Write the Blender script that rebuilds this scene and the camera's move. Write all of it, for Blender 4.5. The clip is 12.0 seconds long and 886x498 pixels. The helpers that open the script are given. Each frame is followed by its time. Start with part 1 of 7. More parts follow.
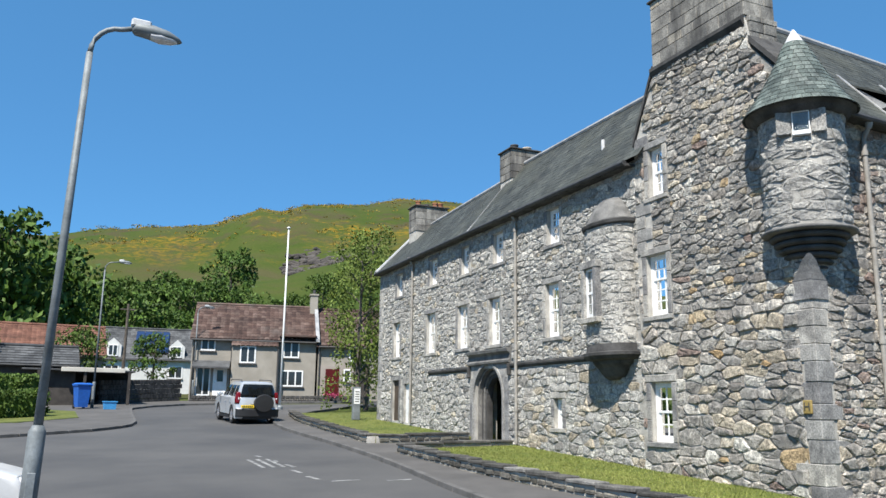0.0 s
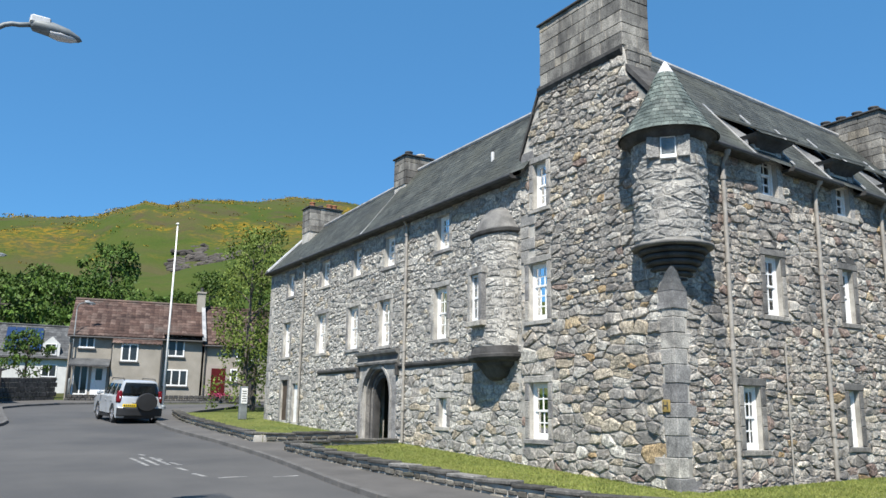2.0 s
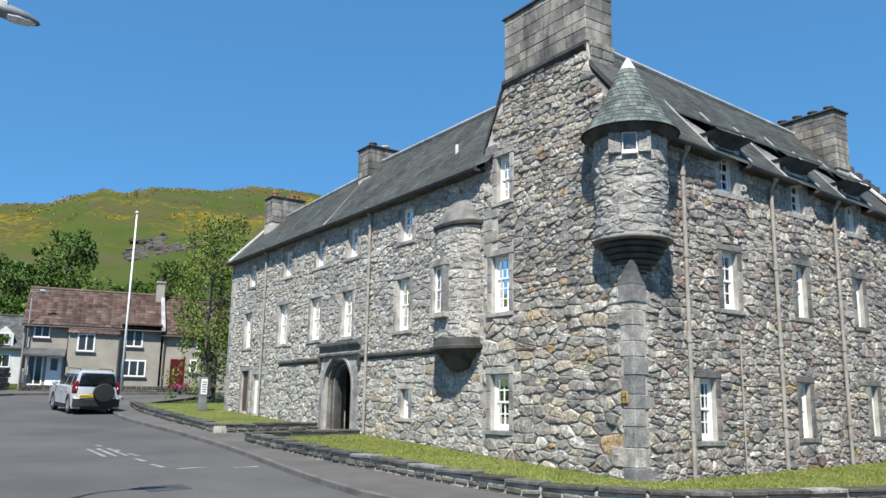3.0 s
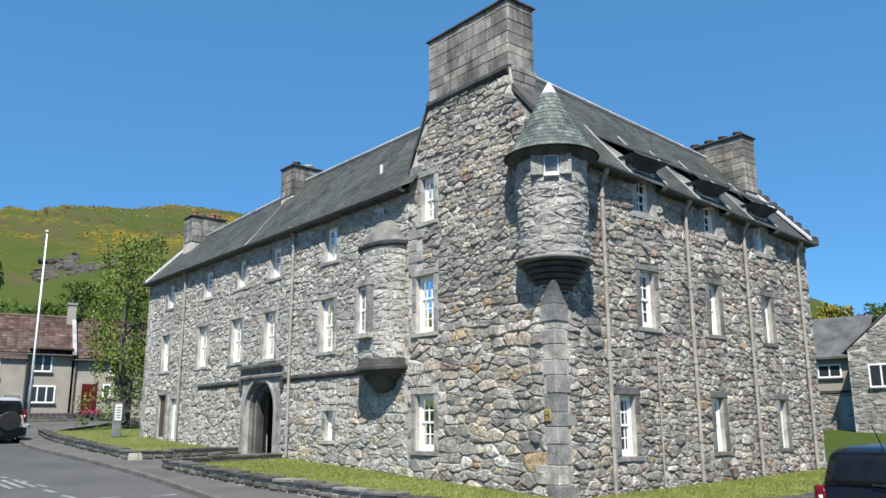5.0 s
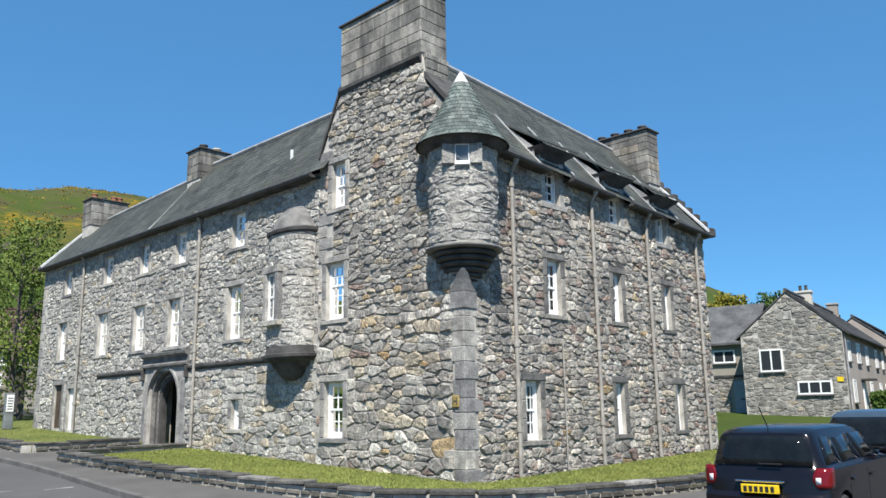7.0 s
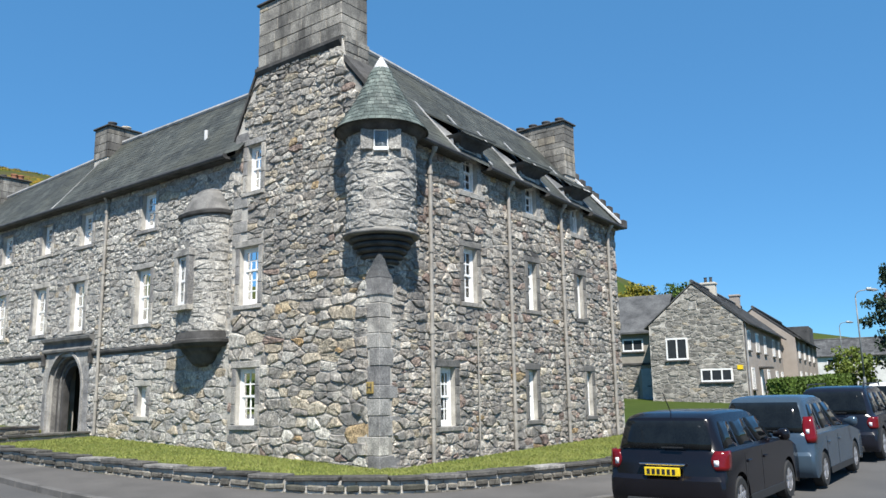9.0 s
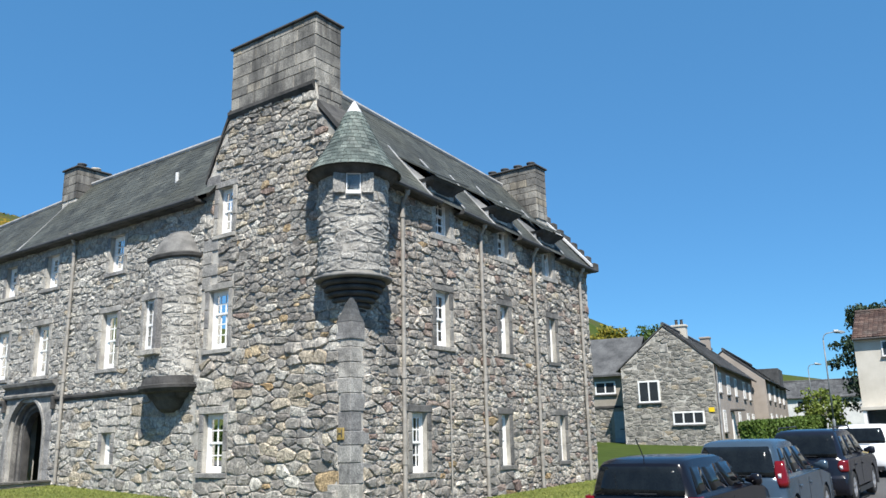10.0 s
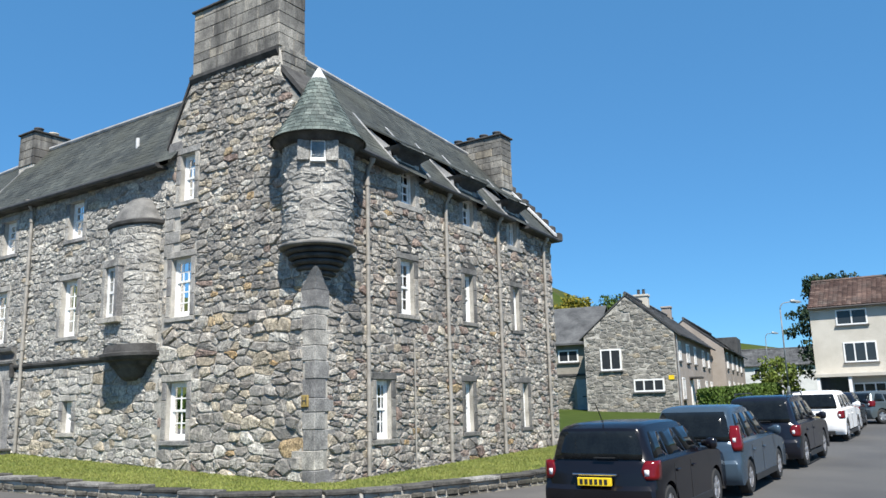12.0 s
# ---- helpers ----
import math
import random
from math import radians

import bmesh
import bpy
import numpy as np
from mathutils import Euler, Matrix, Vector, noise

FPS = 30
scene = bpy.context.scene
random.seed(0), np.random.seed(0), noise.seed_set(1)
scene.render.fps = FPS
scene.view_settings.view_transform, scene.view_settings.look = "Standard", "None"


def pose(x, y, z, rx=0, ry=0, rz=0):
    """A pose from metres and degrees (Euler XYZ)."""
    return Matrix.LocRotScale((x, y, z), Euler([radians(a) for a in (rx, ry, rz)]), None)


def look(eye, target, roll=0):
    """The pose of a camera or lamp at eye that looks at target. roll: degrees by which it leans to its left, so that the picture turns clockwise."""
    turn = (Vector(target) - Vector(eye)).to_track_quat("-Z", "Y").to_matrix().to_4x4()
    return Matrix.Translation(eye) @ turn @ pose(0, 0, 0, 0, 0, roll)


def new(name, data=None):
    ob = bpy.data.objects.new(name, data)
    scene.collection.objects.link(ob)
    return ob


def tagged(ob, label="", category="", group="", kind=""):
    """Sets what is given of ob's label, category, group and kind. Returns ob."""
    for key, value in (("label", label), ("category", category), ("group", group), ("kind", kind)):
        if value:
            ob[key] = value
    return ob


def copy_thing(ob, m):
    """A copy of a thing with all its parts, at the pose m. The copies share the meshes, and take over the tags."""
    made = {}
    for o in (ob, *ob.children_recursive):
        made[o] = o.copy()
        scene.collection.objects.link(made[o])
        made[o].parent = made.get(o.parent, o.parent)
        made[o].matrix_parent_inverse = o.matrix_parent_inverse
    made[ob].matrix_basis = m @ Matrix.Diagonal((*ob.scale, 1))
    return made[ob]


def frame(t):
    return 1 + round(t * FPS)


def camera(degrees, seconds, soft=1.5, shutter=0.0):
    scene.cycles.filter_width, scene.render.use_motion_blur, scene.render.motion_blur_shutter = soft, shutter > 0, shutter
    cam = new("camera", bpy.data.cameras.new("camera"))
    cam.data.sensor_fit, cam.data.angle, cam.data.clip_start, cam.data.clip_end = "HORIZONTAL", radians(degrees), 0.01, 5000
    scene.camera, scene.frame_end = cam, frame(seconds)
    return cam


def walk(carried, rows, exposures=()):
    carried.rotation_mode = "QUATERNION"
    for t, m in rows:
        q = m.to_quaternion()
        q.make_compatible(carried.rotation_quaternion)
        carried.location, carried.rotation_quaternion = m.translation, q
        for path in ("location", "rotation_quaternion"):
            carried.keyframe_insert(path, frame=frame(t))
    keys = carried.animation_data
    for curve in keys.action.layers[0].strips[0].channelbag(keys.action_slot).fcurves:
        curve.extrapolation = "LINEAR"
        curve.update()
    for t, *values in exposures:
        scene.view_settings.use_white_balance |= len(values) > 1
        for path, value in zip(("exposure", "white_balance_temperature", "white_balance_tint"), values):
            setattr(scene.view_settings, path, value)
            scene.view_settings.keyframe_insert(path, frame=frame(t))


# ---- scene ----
cam = camera(57.8, 12.0)
PATH = [
    (0, (0.764, -0.331, 1.44), (1.549, 1.467, 1.832), 0.7),
    (0.5, (0.745, -0.335, 1.433), (1.586, 1.433, 1.841), 0.6),
    (1, (0.773, -0.34, 1.446), (1.667, 1.401, 1.858), 0.5),
    (1.5, (0.601, -0.638, 1.392), (1.561, 1.066, 1.805), 0.7),
    (2, (0.477, -0.947, 1.363), (1.497, 0.726, 1.763), 0.9),
    (2.5, (0.45, -0.992, 1.361), (1.507, 0.66, 1.751), 0.8),
    (3, (0.442, -0.997, 1.346), (1.541, 0.629, 1.728), 1.0),
    (5, (0.397, -1.017, 1.366), (1.642, 0.488, 1.796), -0.2),
    (5.5, (0.4, -1.035, 1.344), (1.689, 0.437, 1.758), -0.3),
    (6, (0.409, -1.024, 1.355), (1.744, 0.408, 1.766), -0.6),
    (6.5, (0.416, -1.045, 1.352), (1.788, 0.353, 1.756), -0.8),
    (7, (0.41, -1.06, 1.352), (1.819, 0.302, 1.75), -0.9),
    (7.5, (0.413, -1.07, 1.333), (1.858, 0.256, 1.723), -0.6),
    (9.5, (0.45, -1.075, 1.341), (2.019, 0.102, 1.73), -0.9),
    (10, (0.457, -1.068, 1.378), (2.029, 0.077, 1.843), -1.3),
    (10.5, (0.427, -1.088, 1.378), (1.983, 0.059, 1.89), -1.5),
    (11, (0.416, -1.068, 1.36), (1.993, 0.076, 1.815), -1.3),
    (11.5, (0.434, -1.083, 1.352), (2.039, 0.03, 1.78), -1.4),
    (12, (0.446, -1.108, 1.35), (2.079, -0.021, 1.739), -1.5),
]
walk(cam, [(t, look(eye, target, roll)) for t, eye, target, roll in PATH], [(0.0, 0.84), (12.0, 0.84)])

# ---- light ----
SUN_AZ, SUN_EL = 45.5, 55.5
SKY_BLUE = (0.75, 2.5, 5.0)  # clear air, mixed into the sky to soften its gradient
world = bpy.data.worlds.new("sky")
scene.world = world
world.use_nodes = True
wn = world.node_tree.nodes
sky = wn.new("ShaderNodeTexSky")
sky.sky_type, sky.sun_disc = "NISHITA", False
sky.sun_elevation, sky.sun_rotation = radians(SUN_EL), radians(270 - SUN_AZ)
sky.air_density, sky.dust_density, sky.ozone_density = 0.8, 0.1, 2.0
tint = wn.new("ShaderNodeMix")
tint.data_type, tint.blend_type = "RGBA", "MULTIPLY"
tint.inputs[0].default_value, tint.inputs[7].default_value = 1.0, (0.555, 1.0, 1.27, 1.0)
world.node_tree.links.new(sky.outputs[0], tint.inputs[6])
even = wn.new("ShaderNodeMix")
even.data_type = "RGBA"
even.inputs[0].default_value, even.inputs[7].default_value = 0.5, (*SKY_BLUE, 1.0)
world.node_tree.links.new(tint.outputs[2], even.inputs[6])
world.node_tree.links.new(even.outputs[2], wn["Background"].inputs[0])
wn["Background"].inputs[1].default_value = 0.080
lamp_data = bpy.data.lights.new("sun", "SUN")
lamp_data.energy, lamp_data.angle, lamp_data.color = 5.0, radians(0.53), (1.0, 0.955, 0.88)
sun = new("sun", lamp_data)
ca, sa, ce, se = math.cos(radians(SUN_AZ)), math.sin(radians(SUN_AZ)), math.cos(radians(SUN_EL)), math.sin(radians(SUN_EL))
sun.matrix_world = look((-40 * ca * ce, -40 * sa * ce, 40 * se), (0, 0, 0))


# ---- materials ----
def nodes_of(name):
    m = bpy.data.materials.new(name)
    m.use_nodes = True
    return m, m.node_tree.nodes, m.node_tree.links, m.node_tree.nodes["Principled BSDF"]


def noise_node(N, L, scale, detail=4.0, rough=0.6, coord=None):
    n = N.new("ShaderNodeTexNoise")
    n.inputs["Scale"].default_value, n.inputs["Detail"].default_value, n.inputs["Roughness"].default_value = scale, detail, rough
    if coord is None:
        coord = N.new("ShaderNodeNewGeometry").outputs["Position"]
    L.new(coord, n.inputs["Vector"])
    return n


def ramp_node(N, L, fac, stops):
    r = N.new("ShaderNodeValToRGB")
    els = r.color_ramp.elements
    while len(els) < len(stops):
        els.new(0.5)
    for e, (p, c) in zip(els, stops):
        e.position, e.color = p, (*c, 1.0)
    L.new(fac, r.inputs[0])
    return r


def mix_node(N, L, a, b, fac, mode="MIX"):
    m = N.new("ShaderNodeMix")
    m.data_type, m.blend_type = "RGBA", mode
    for sock, v in ((m.inputs[6], a), (m.inputs[7], b), (m.inputs[0], fac)):
        if hasattr(v, "links"):
            L.new(v, sock)
        elif isinstance(v, tuple):
            sock.default_value = (*v, 1.0)
        else:
            sock.default_value = v
    return m.outputs[2]


def bump_node(N, L, b, height, strength, dist):
    n = N.new("ShaderNodeBump")
    n.inputs["Strength"].default_value, n.inputs["Distance"].default_value = strength, dist
    L.new(height, n.inputs["Height"])
    L.new(n.outputs[0], b.inputs["Normal"])


def surface(name, c1, c2, rough=0.85, scale=1.5, fine=30.0, bump=0.3, dist=0.01, metal=0.0, spread=(0.35, 0.65), spec=0.4):
    """A plain surface: two colours blended by coarse noise, darkened and lightened by fine grain, with fine relief."""
    m, N, L, b = nodes_of(name)
    n1, n2 = noise_node(N, L, scale), noise_node(N, L, fine, 5.0, 0.7)
    base = ramp_node(N, L, n1.outputs[0], [(spread[0], c1), (spread[1], c2)])
    g = ramp_node(N, L, n2.outputs[0], [(0.3, (0.7, 0.7, 0.7)), (0.7, (1.25, 1.25, 1.25))])
    col = mix_node(N, L, base.outputs[0], g.outputs[0], 0.6, "MULTIPLY")
    L.new(col, b.inputs["Base Color"])
    b.inputs["Roughness"].default_value, b.inputs["Metallic"].default_value = rough, metal
    b.inputs["Specular IOR Level"].default_value = spec
    if bump:
        bump_node(N, L, b, n2.outputs[0], bump, dist)
    return m


def pieces(name, stops, rough=0.9, mottle=7.0, fine=32.0, stain=None, bump=0.6, dist=0.02, spec=0.3, streak=None):
    """Separate pieces, each with a colour of its own drawn from the stops, mottled, grained and stained."""
    m, N, L, b = nodes_of(name)
    geo, info = N.new("ShaderNodeNewGeometry"), N.new("ShaderNodeObjectInfo")
    add = N.new("ShaderNodeMath")
    add.operation = "ADD"
    L.new(geo.outputs["Random Per Island"], add.inputs[0])
    L.new(info.outputs["Random"], add.inputs[1])
    fr = N.new("ShaderNodeMath")
    fr.operation = "FRACT"
    L.new(add.outputs[0], fr.inputs[0])
    r = ramp_node(N, L, fr.outputs[0], stops)
    r.color_ramp.interpolation = "LINEAR"
    n1, n2 = noise_node(N, L, mottle, 5.0, 0.65), noise_node(N, L, fine, 6.0, 0.7)
    g1 = ramp_node(N, L, n1.outputs[0], [(0.32, (0.42, 0.42, 0.43)), (0.68, (1.55, 1.53, 1.48))])
    g2 = ramp_node(N, L, n2.outputs[0], [(0.34, (0.3, 0.3, 0.3)), (0.66, (1.7, 1.69, 1.66))])
    col = mix_node(N, L, r.outputs[0], g1.outputs[0], 0.8, "MULTIPLY")
    col = mix_node(N, L, col, g2.outputs[0], 0.7, "MULTIPLY")
    if stain:
        n3 = noise_node(N, L, 0.55, 4.0, 0.6)
        f = ramp_node(N, L, n3.outputs[0], [(0.52, (0, 0, 0)), (0.72, (0.65, 0.65, 0.65))])
        col = mix_node(N, L, col, stain, f.outputs[0])
    if streak:
        # soot and rain streaks, drawn out downwards
        mp = N.new("ShaderNodeMapping")
        mp.inputs["Scale"].default_value = (2.6, 2.6, 0.42)
        L.new(geo.outputs["Position"], mp.inputs["Vector"])
        n4 = noise_node(N, L, 1.0, 5.0, 0.62, mp.outputs[0])
        f = ramp_node(N, L, n4.outputs[0], [(0.48, (0, 0, 0)), (0.64, (0.8, 0.8, 0.8))])
        col = mix_node(N, L, col, streak, f.outputs[0])
    L.new(col, b.inputs["Base Color"])
    b.inputs["Roughness"].default_value = rough
    b.inputs["Specular IOR Level"].default_value = spec
    s = N.new("ShaderNodeMath")
    s.operation = "ADD"
    L.new(n1.outputs[0], s.inputs[0])
    L.new(n2.outputs[0], s.inputs[1])
    bump_node(N, L, b, s.outputs[0], bump, dist)
    return m


STONE = pieces("rubble_stone", [(0.0, (0.238, 0.227, 0.212)), (0.3, (0.319, 0.304, 0.282)), (0.7, (0.389, 0.369, 0.339)), (1.0, (0.470, 0.447, 0.408))], stain=(0.174, 0.168, 0.160), bump=1.0, dist=0.04, streak=(0.174, 0.168, 0.160), mottle=9.0, fine=24.0)
BROWN_STONE = pieces("brown_rubble_stone", [(0.0, (0.248, 0.228, 0.207)), (0.4, (0.358, 0.331, 0.299)), (0.75, (0.441, 0.407, 0.366)), (1.0, (0.551, 0.517, 0.469))], stain=(0.165, 0.157, 0.152), bump=1.0, dist=0.04, streak=(0.159, 0.152, 0.146), mottle=9.0, fine=24.0)
WARM_STONE = pieces("buff_rubble_stone", [(0.0, (0.322, 0.282, 0.224)), (0.5, (0.408, 0.359, 0.287)), (1.0, (0.483, 0.437, 0.362))], bump=1.0, dist=0.04, mottle=9.0, fine=24.0)
OCHRE_STONE = pieces("ochre_rubble_stone", [(0.0, (0.325, 0.230, 0.129)), (0.5, (0.386, 0.291, 0.179)), (1.0, (0.426, 0.353, 0.246))], bump=1.0, dist=0.04, mottle=9.0, fine=24.0)
RED_STONE = pieces("red_brown_rubble_stone", [(0.0, (0.206, 0.156, 0.138)), (0.5, (0.281, 0.219, 0.190)), (1.0, (0.350, 0.294, 0.256))], bump=1.0, dist=0.04, mottle=9.0, fine=24.0)
PALE_STONE = pieces("pale_rubble_stone", [(0.0, (0.414, 0.400, 0.370)), (1.0, (0.515, 0.498, 0.459))], bump=1.0, dist=0.04, mottle=9.0, fine=24.0)
GREY_STONE = pieces("grey_whinstone", [(0.0, (0.288, 0.281, 0.268)), (0.4, (0.353, 0.345, 0.327)), (0.8, (0.408, 0.397, 0.376)), (1.0, (0.468, 0.455, 0.428))], stain=(0.256, 0.250, 0.239), bump=1.0, dist=0.04, mottle=9.0, fine=24.0)
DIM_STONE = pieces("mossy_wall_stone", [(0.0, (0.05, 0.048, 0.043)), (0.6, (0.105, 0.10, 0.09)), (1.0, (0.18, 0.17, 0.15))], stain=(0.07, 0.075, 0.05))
ASHLAR = pieces("dressed_stone", [(0.0, (0.182, 0.180, 0.183)), (0.5, (0.264, 0.260, 0.253)), (1.0, (0.363, 0.347, 0.319))], mottle=3.0, bump=0.35, dist=0.01, stain=(0.176, 0.171, 0.165))
SOOTY_ASHLAR = pieces("sooty_dressed_stone", [(0.0, (0.10, 0.099, 0.098)), (0.5, (0.155, 0.152, 0.148)), (1.0, (0.23, 0.22, 0.205))], mottle=3.0, bump=0.35, dist=0.01, stain=(0.09, 0.087, 0.084))
CHIMNEY_STONE = pieces("chimney_ashlar", [(0.0, (0.141, 0.138, 0.132)), (0.5, (0.221, 0.214, 0.198)), (0.9, (0.292, 0.279, 0.255)), (1.0, (0.310, 0.269, 0.202))], mottle=2.2, bump=0.35, dist=0.01, stain=(0.113, 0.108, 0.104), streak=(0.051, 0.049, 0.047))
# weathered stone, its colour lowered further to deepen shade under the corbels
DARK_STONE = surface("dark_stone_weather_and_shade", (0.034, 0.033, 0.032), (0.085, 0.082, 0.079), 0.92, 2.5, 40, 0.5, 0.015)
MORTAR = surface("lime_mortar", (0.273, 0.260, 0.234), (0.520, 0.494, 0.448), 0.95, 2.0, 60, 0.6, 0.02)
SLATE = pieces("roof_slate", [(0.0, (0.040, 0.045, 0.044)), (0.5, (0.052, 0.058, 0.055)), (1.0, (0.066, 0.071, 0.066))], rough=0.75, mottle=1.2, bump=0.3, dist=0.006, stain=(0.062, 0.064, 0.05))
CONE_SLATE = pieces("turret_slate", [(0.0, (0.061, 0.079, 0.076)), (0.5, (0.094, 0.117, 0.110)), (1.0, (0.138, 0.163, 0.154))], rough=0.7, mottle=2.5, bump=0.3, dist=0.006)
LEAD = surface("lead_flashing", (0.20, 0.205, 0.21), (0.36, 0.36, 0.36), 0.6, 2.0, 20, 0.2, 0.005)
PALE_LEAD = surface("bright_lead", (0.42, 0.43, 0.44), (0.62, 0.62, 0.62), 0.5, 3.0, 20, 0.2, 0.005)
WHITE = surface("white_gloss_paint", (0.74, 0.74, 0.73), (0.82, 0.82, 0.81), 0.35, 3.0, 25, 0.05, 0.002)
PIPE_PAINT = surface("grey_pipe_paint", (0.236, 0.220, 0.198), (0.343, 0.322, 0.290), 0.6, 4.0, 50, 0.2, 0.003)
GUTTER = surface("dark_gutter", (0.035, 0.035, 0.036), (0.06, 0.06, 0.06), 0.6, 4.0, 40, 0.1, 0.003)
GRASS = surface("mown_grass", (0.062, 0.086, 0.013), (0.130, 0.138, 0.031), 0.95, 0.9, 14, 0.8, 0.03)
ASPHALT = surface("asphalt", (0.056, 0.056, 0.057), (0.085, 0.083, 0.081), 0.9, 0.25, 90, 0.4, 0.006)
PAVING = surface("pavement_asphalt", (0.068, 0.065, 0.062), (0.102, 0.097, 0.092), 0.92, 0.6, 80, 0.4, 0.006)
KERB_STONE = surface("kerb_concrete", (0.075, 0.073, 0.07), (0.125, 0.12, 0.115), 0.9, 2.0, 60, 0.4, 0.005)
COPING = pieces("wall_coping", [(0.0, (0.05, 0.049, 0.046)), (0.6, (0.08, 0.078, 0.074)), (0.9, (0.12, 0.117, 0.112)), (1.0, (0.22, 0.217, 0.21))], mottle=4.0, bump=0.4, dist=0.01)
MARKING = surface("road_paint", (0.09, 0.09, 0.089), (0.30, 0.30, 0.29), 0.8, 6.0, 60, 0.2, 0.003)
GALV = surface("galvanised_steel", (0.12, 0.135, 0.14), (0.21, 0.23, 0.24), 0.6, 3.0, 30, 0.1, 0.002, metal=0.15)
RUBBER = surface("black_rubber", (0.018, 0.018, 0.018), (0.03, 0.03, 0.03), 0.8, 8, 60, 0.2, 0.003)
WOOD_DARK = surface("dark_door_wood", (0.05, 0.035, 0.025), (0.09, 0.065, 0.045), 0.6, 3.0, 40, 0.2, 0.004)
INSIDE = surface("dark_plaster", (0.05, 0.046, 0.04), (0.09, 0.08, 0.068), 0.95, 1.0, 30, 0.1, 0.003)
CURTAIN = surface("net_curtain", (0.6, 0.6, 0.58), (0.75, 0.75, 0.72), 0.95, 3.0, 30, 0.3, 0.01)
BARK = surface("bark", (0.06, 0.05, 0.04), (0.13, 0.11, 0.09), 0.95, 4.0, 25, 0.6, 0.02)
WORN_CAP = surface("worn_cap_stone", (0.10, 0.098, 0.095), (0.20, 0.195, 0.185), 0.92, 3.0, 40, 0.6, 0.02)
YELLOW = surface("ochre_sign_paint", (0.24, 0.17, 0.05), (0.34, 0.25, 0.09), 0.7, 6.0, 40, 0.1, 0.003)


def glass_material(name, tint=(0.8, 0.85, 0.88), rough=0.01):
    m, N, L, b = nodes_of(name)
    b.inputs["Base Color"].default_value = (*tint, 1)
    b.inputs["Roughness"].default_value = rough
    b.inputs["Transmission Weight"].default_value = 1.0
    b.inputs["IOR"].default_value = 1.45
    return m


GLASS = glass_material("window_glass")


# ---- mesh helpers ----
class Shape:
    """Vertices and faces gathered before they become one mesh."""

    def __init__(self):
        self.v, self.f = [], []

    def add(self, vs, fs):
        k = len(self.v)
        self.v += [tuple(p) for p in vs]
        self.f += [tuple(i + k for i in f) for f in fs]
        return self

    def box(self, x0, y0, z0, x1, y1, z1, bev=0.0, m=None):
        if bev <= 0:
            vs = [(x, y, z) for z in (z0, z1) for x, y in ((x0, y0), (x1, y0), (x1, y1), (x0, y1))]
            fs = [(3, 2, 1, 0), (4, 5, 6, 7), (0, 1, 5, 4), (1, 2, 6, 5), (2, 3, 7, 6), (3, 0, 4, 7)]
        else:
            rings = []
            for z, s in ((z0, bev), (z0 + bev, 0), (z1 - bev, 0), (z1, bev)):
                a, b, c, d = x0 + s, y0 + s, x1 - s, y1 - s
                e = bev if s == 0 else bev * 0.6
                rings.append([(a + e, b, z), (c - e, b, z), (c, b + e, z), (c, d - e, z), (c - e, d, z), (a + e, d, z), (a, d - e, z), (a, b + e, z)])
            vs = [p for r in rings for p in r]
            fs = [tuple(range(7, -1, -1)), tuple(range(24, 32))]
            for k in range(3):
                fs += [(k * 8 + i, k * 8 + (i + 1) % 8, k * 8 + 8 + (i + 1) % 8, k * 8 + 8 + i) for i in range(8)]
        if m is not None:
            vs = [m @ Vector(p) for p in vs]
        return self.add(vs, fs)

    def loft(self, rings, closed=True, caps=True):
        n = len(rings[0])
        vs = [p for r in rings for p in r]
        fs = []
        for k in range(len(rings) - 1):
            for i in range(n if closed else n - 1):
                fs.append((k * n + i, k * n + (i + 1) % n, (k + 1) * n + (i + 1) % n, (k + 1) * n + i))
        if caps:
            fs += [tuple(range(n - 1, -1, -1)), tuple(range((len(rings) - 1) * n, len(rings) * n))]
        return self.add(vs, fs)

    def tube(self, path, radii, n=10):
        path = [Vector(p) for p in path]
        if not isinstance(radii, (list, tuple)):
            radii = [radii] * len(path)
        rings = []
        for i, p in enumerate(path):
            d = (path[min(i + 1, len(path) - 1)] - path[max(i - 1, 0)]).normalized()
            a = d.orthogonal().normalized() if abs(d.z) > 0.95 else d.cross(Vector((0, 0, 1))).normalized()
            if abs(d.z) > 0.95:
                a = (Vector((1, 0, 0)) - d * d.x).normalized()
            b = d.cross(a)
            rings.append([p + radii[i] * (math.cos(t) * a + math.sin(t) * b) for t in (2 * math.pi * k / n for k in range(n))])
        return self.loft(rings)

    def lathe(self, cx, cy, prof, n=24, a0=0.0, a1=2 * math.pi):
        full = abs(a1 - a0 - 2 * math.pi) < 1e-6
        k = n if full else n + 1
        rings = [[(cx + r * math.cos(a0 + (a1 - a0) * i / n), cy + r * math.sin(a0 + (a1 - a0) * i / n), z) for i in range(k)] for r, z in prof]
        return self.loft(rings, closed=full, caps=False)

    def sharp(self, name, angle=38):
        """A smooth-shaded mesh with its hard creases kept."""
        me = self.mesh(name, True)
        me.set_sharp_from_angle(angle=radians(angle))
        return me

    def weld(self):
        """Shared corners become one vertex."""
        seen, vs, ids = {}, [], []
        for p in self.v:
            k = tuple(round(c, 4) for c in p)
            if k not in seen:
                seen[k] = len(vs)
                vs.append(p)
            ids.append(seen[k])
        self.v, self.f = vs, [tuple(ids[i] for i in f) for f in self.f]
        return self

    def mesh(self, name, smooth=False):
        me = bpy.data.meshes.new(name)
        me.from_pydata([tuple(p) for p in self.v], [], self.f)
        if smooth:
            me.polygons.foreach_set("use_smooth", [True] * len(me.polygons))
        me.update()
        return me


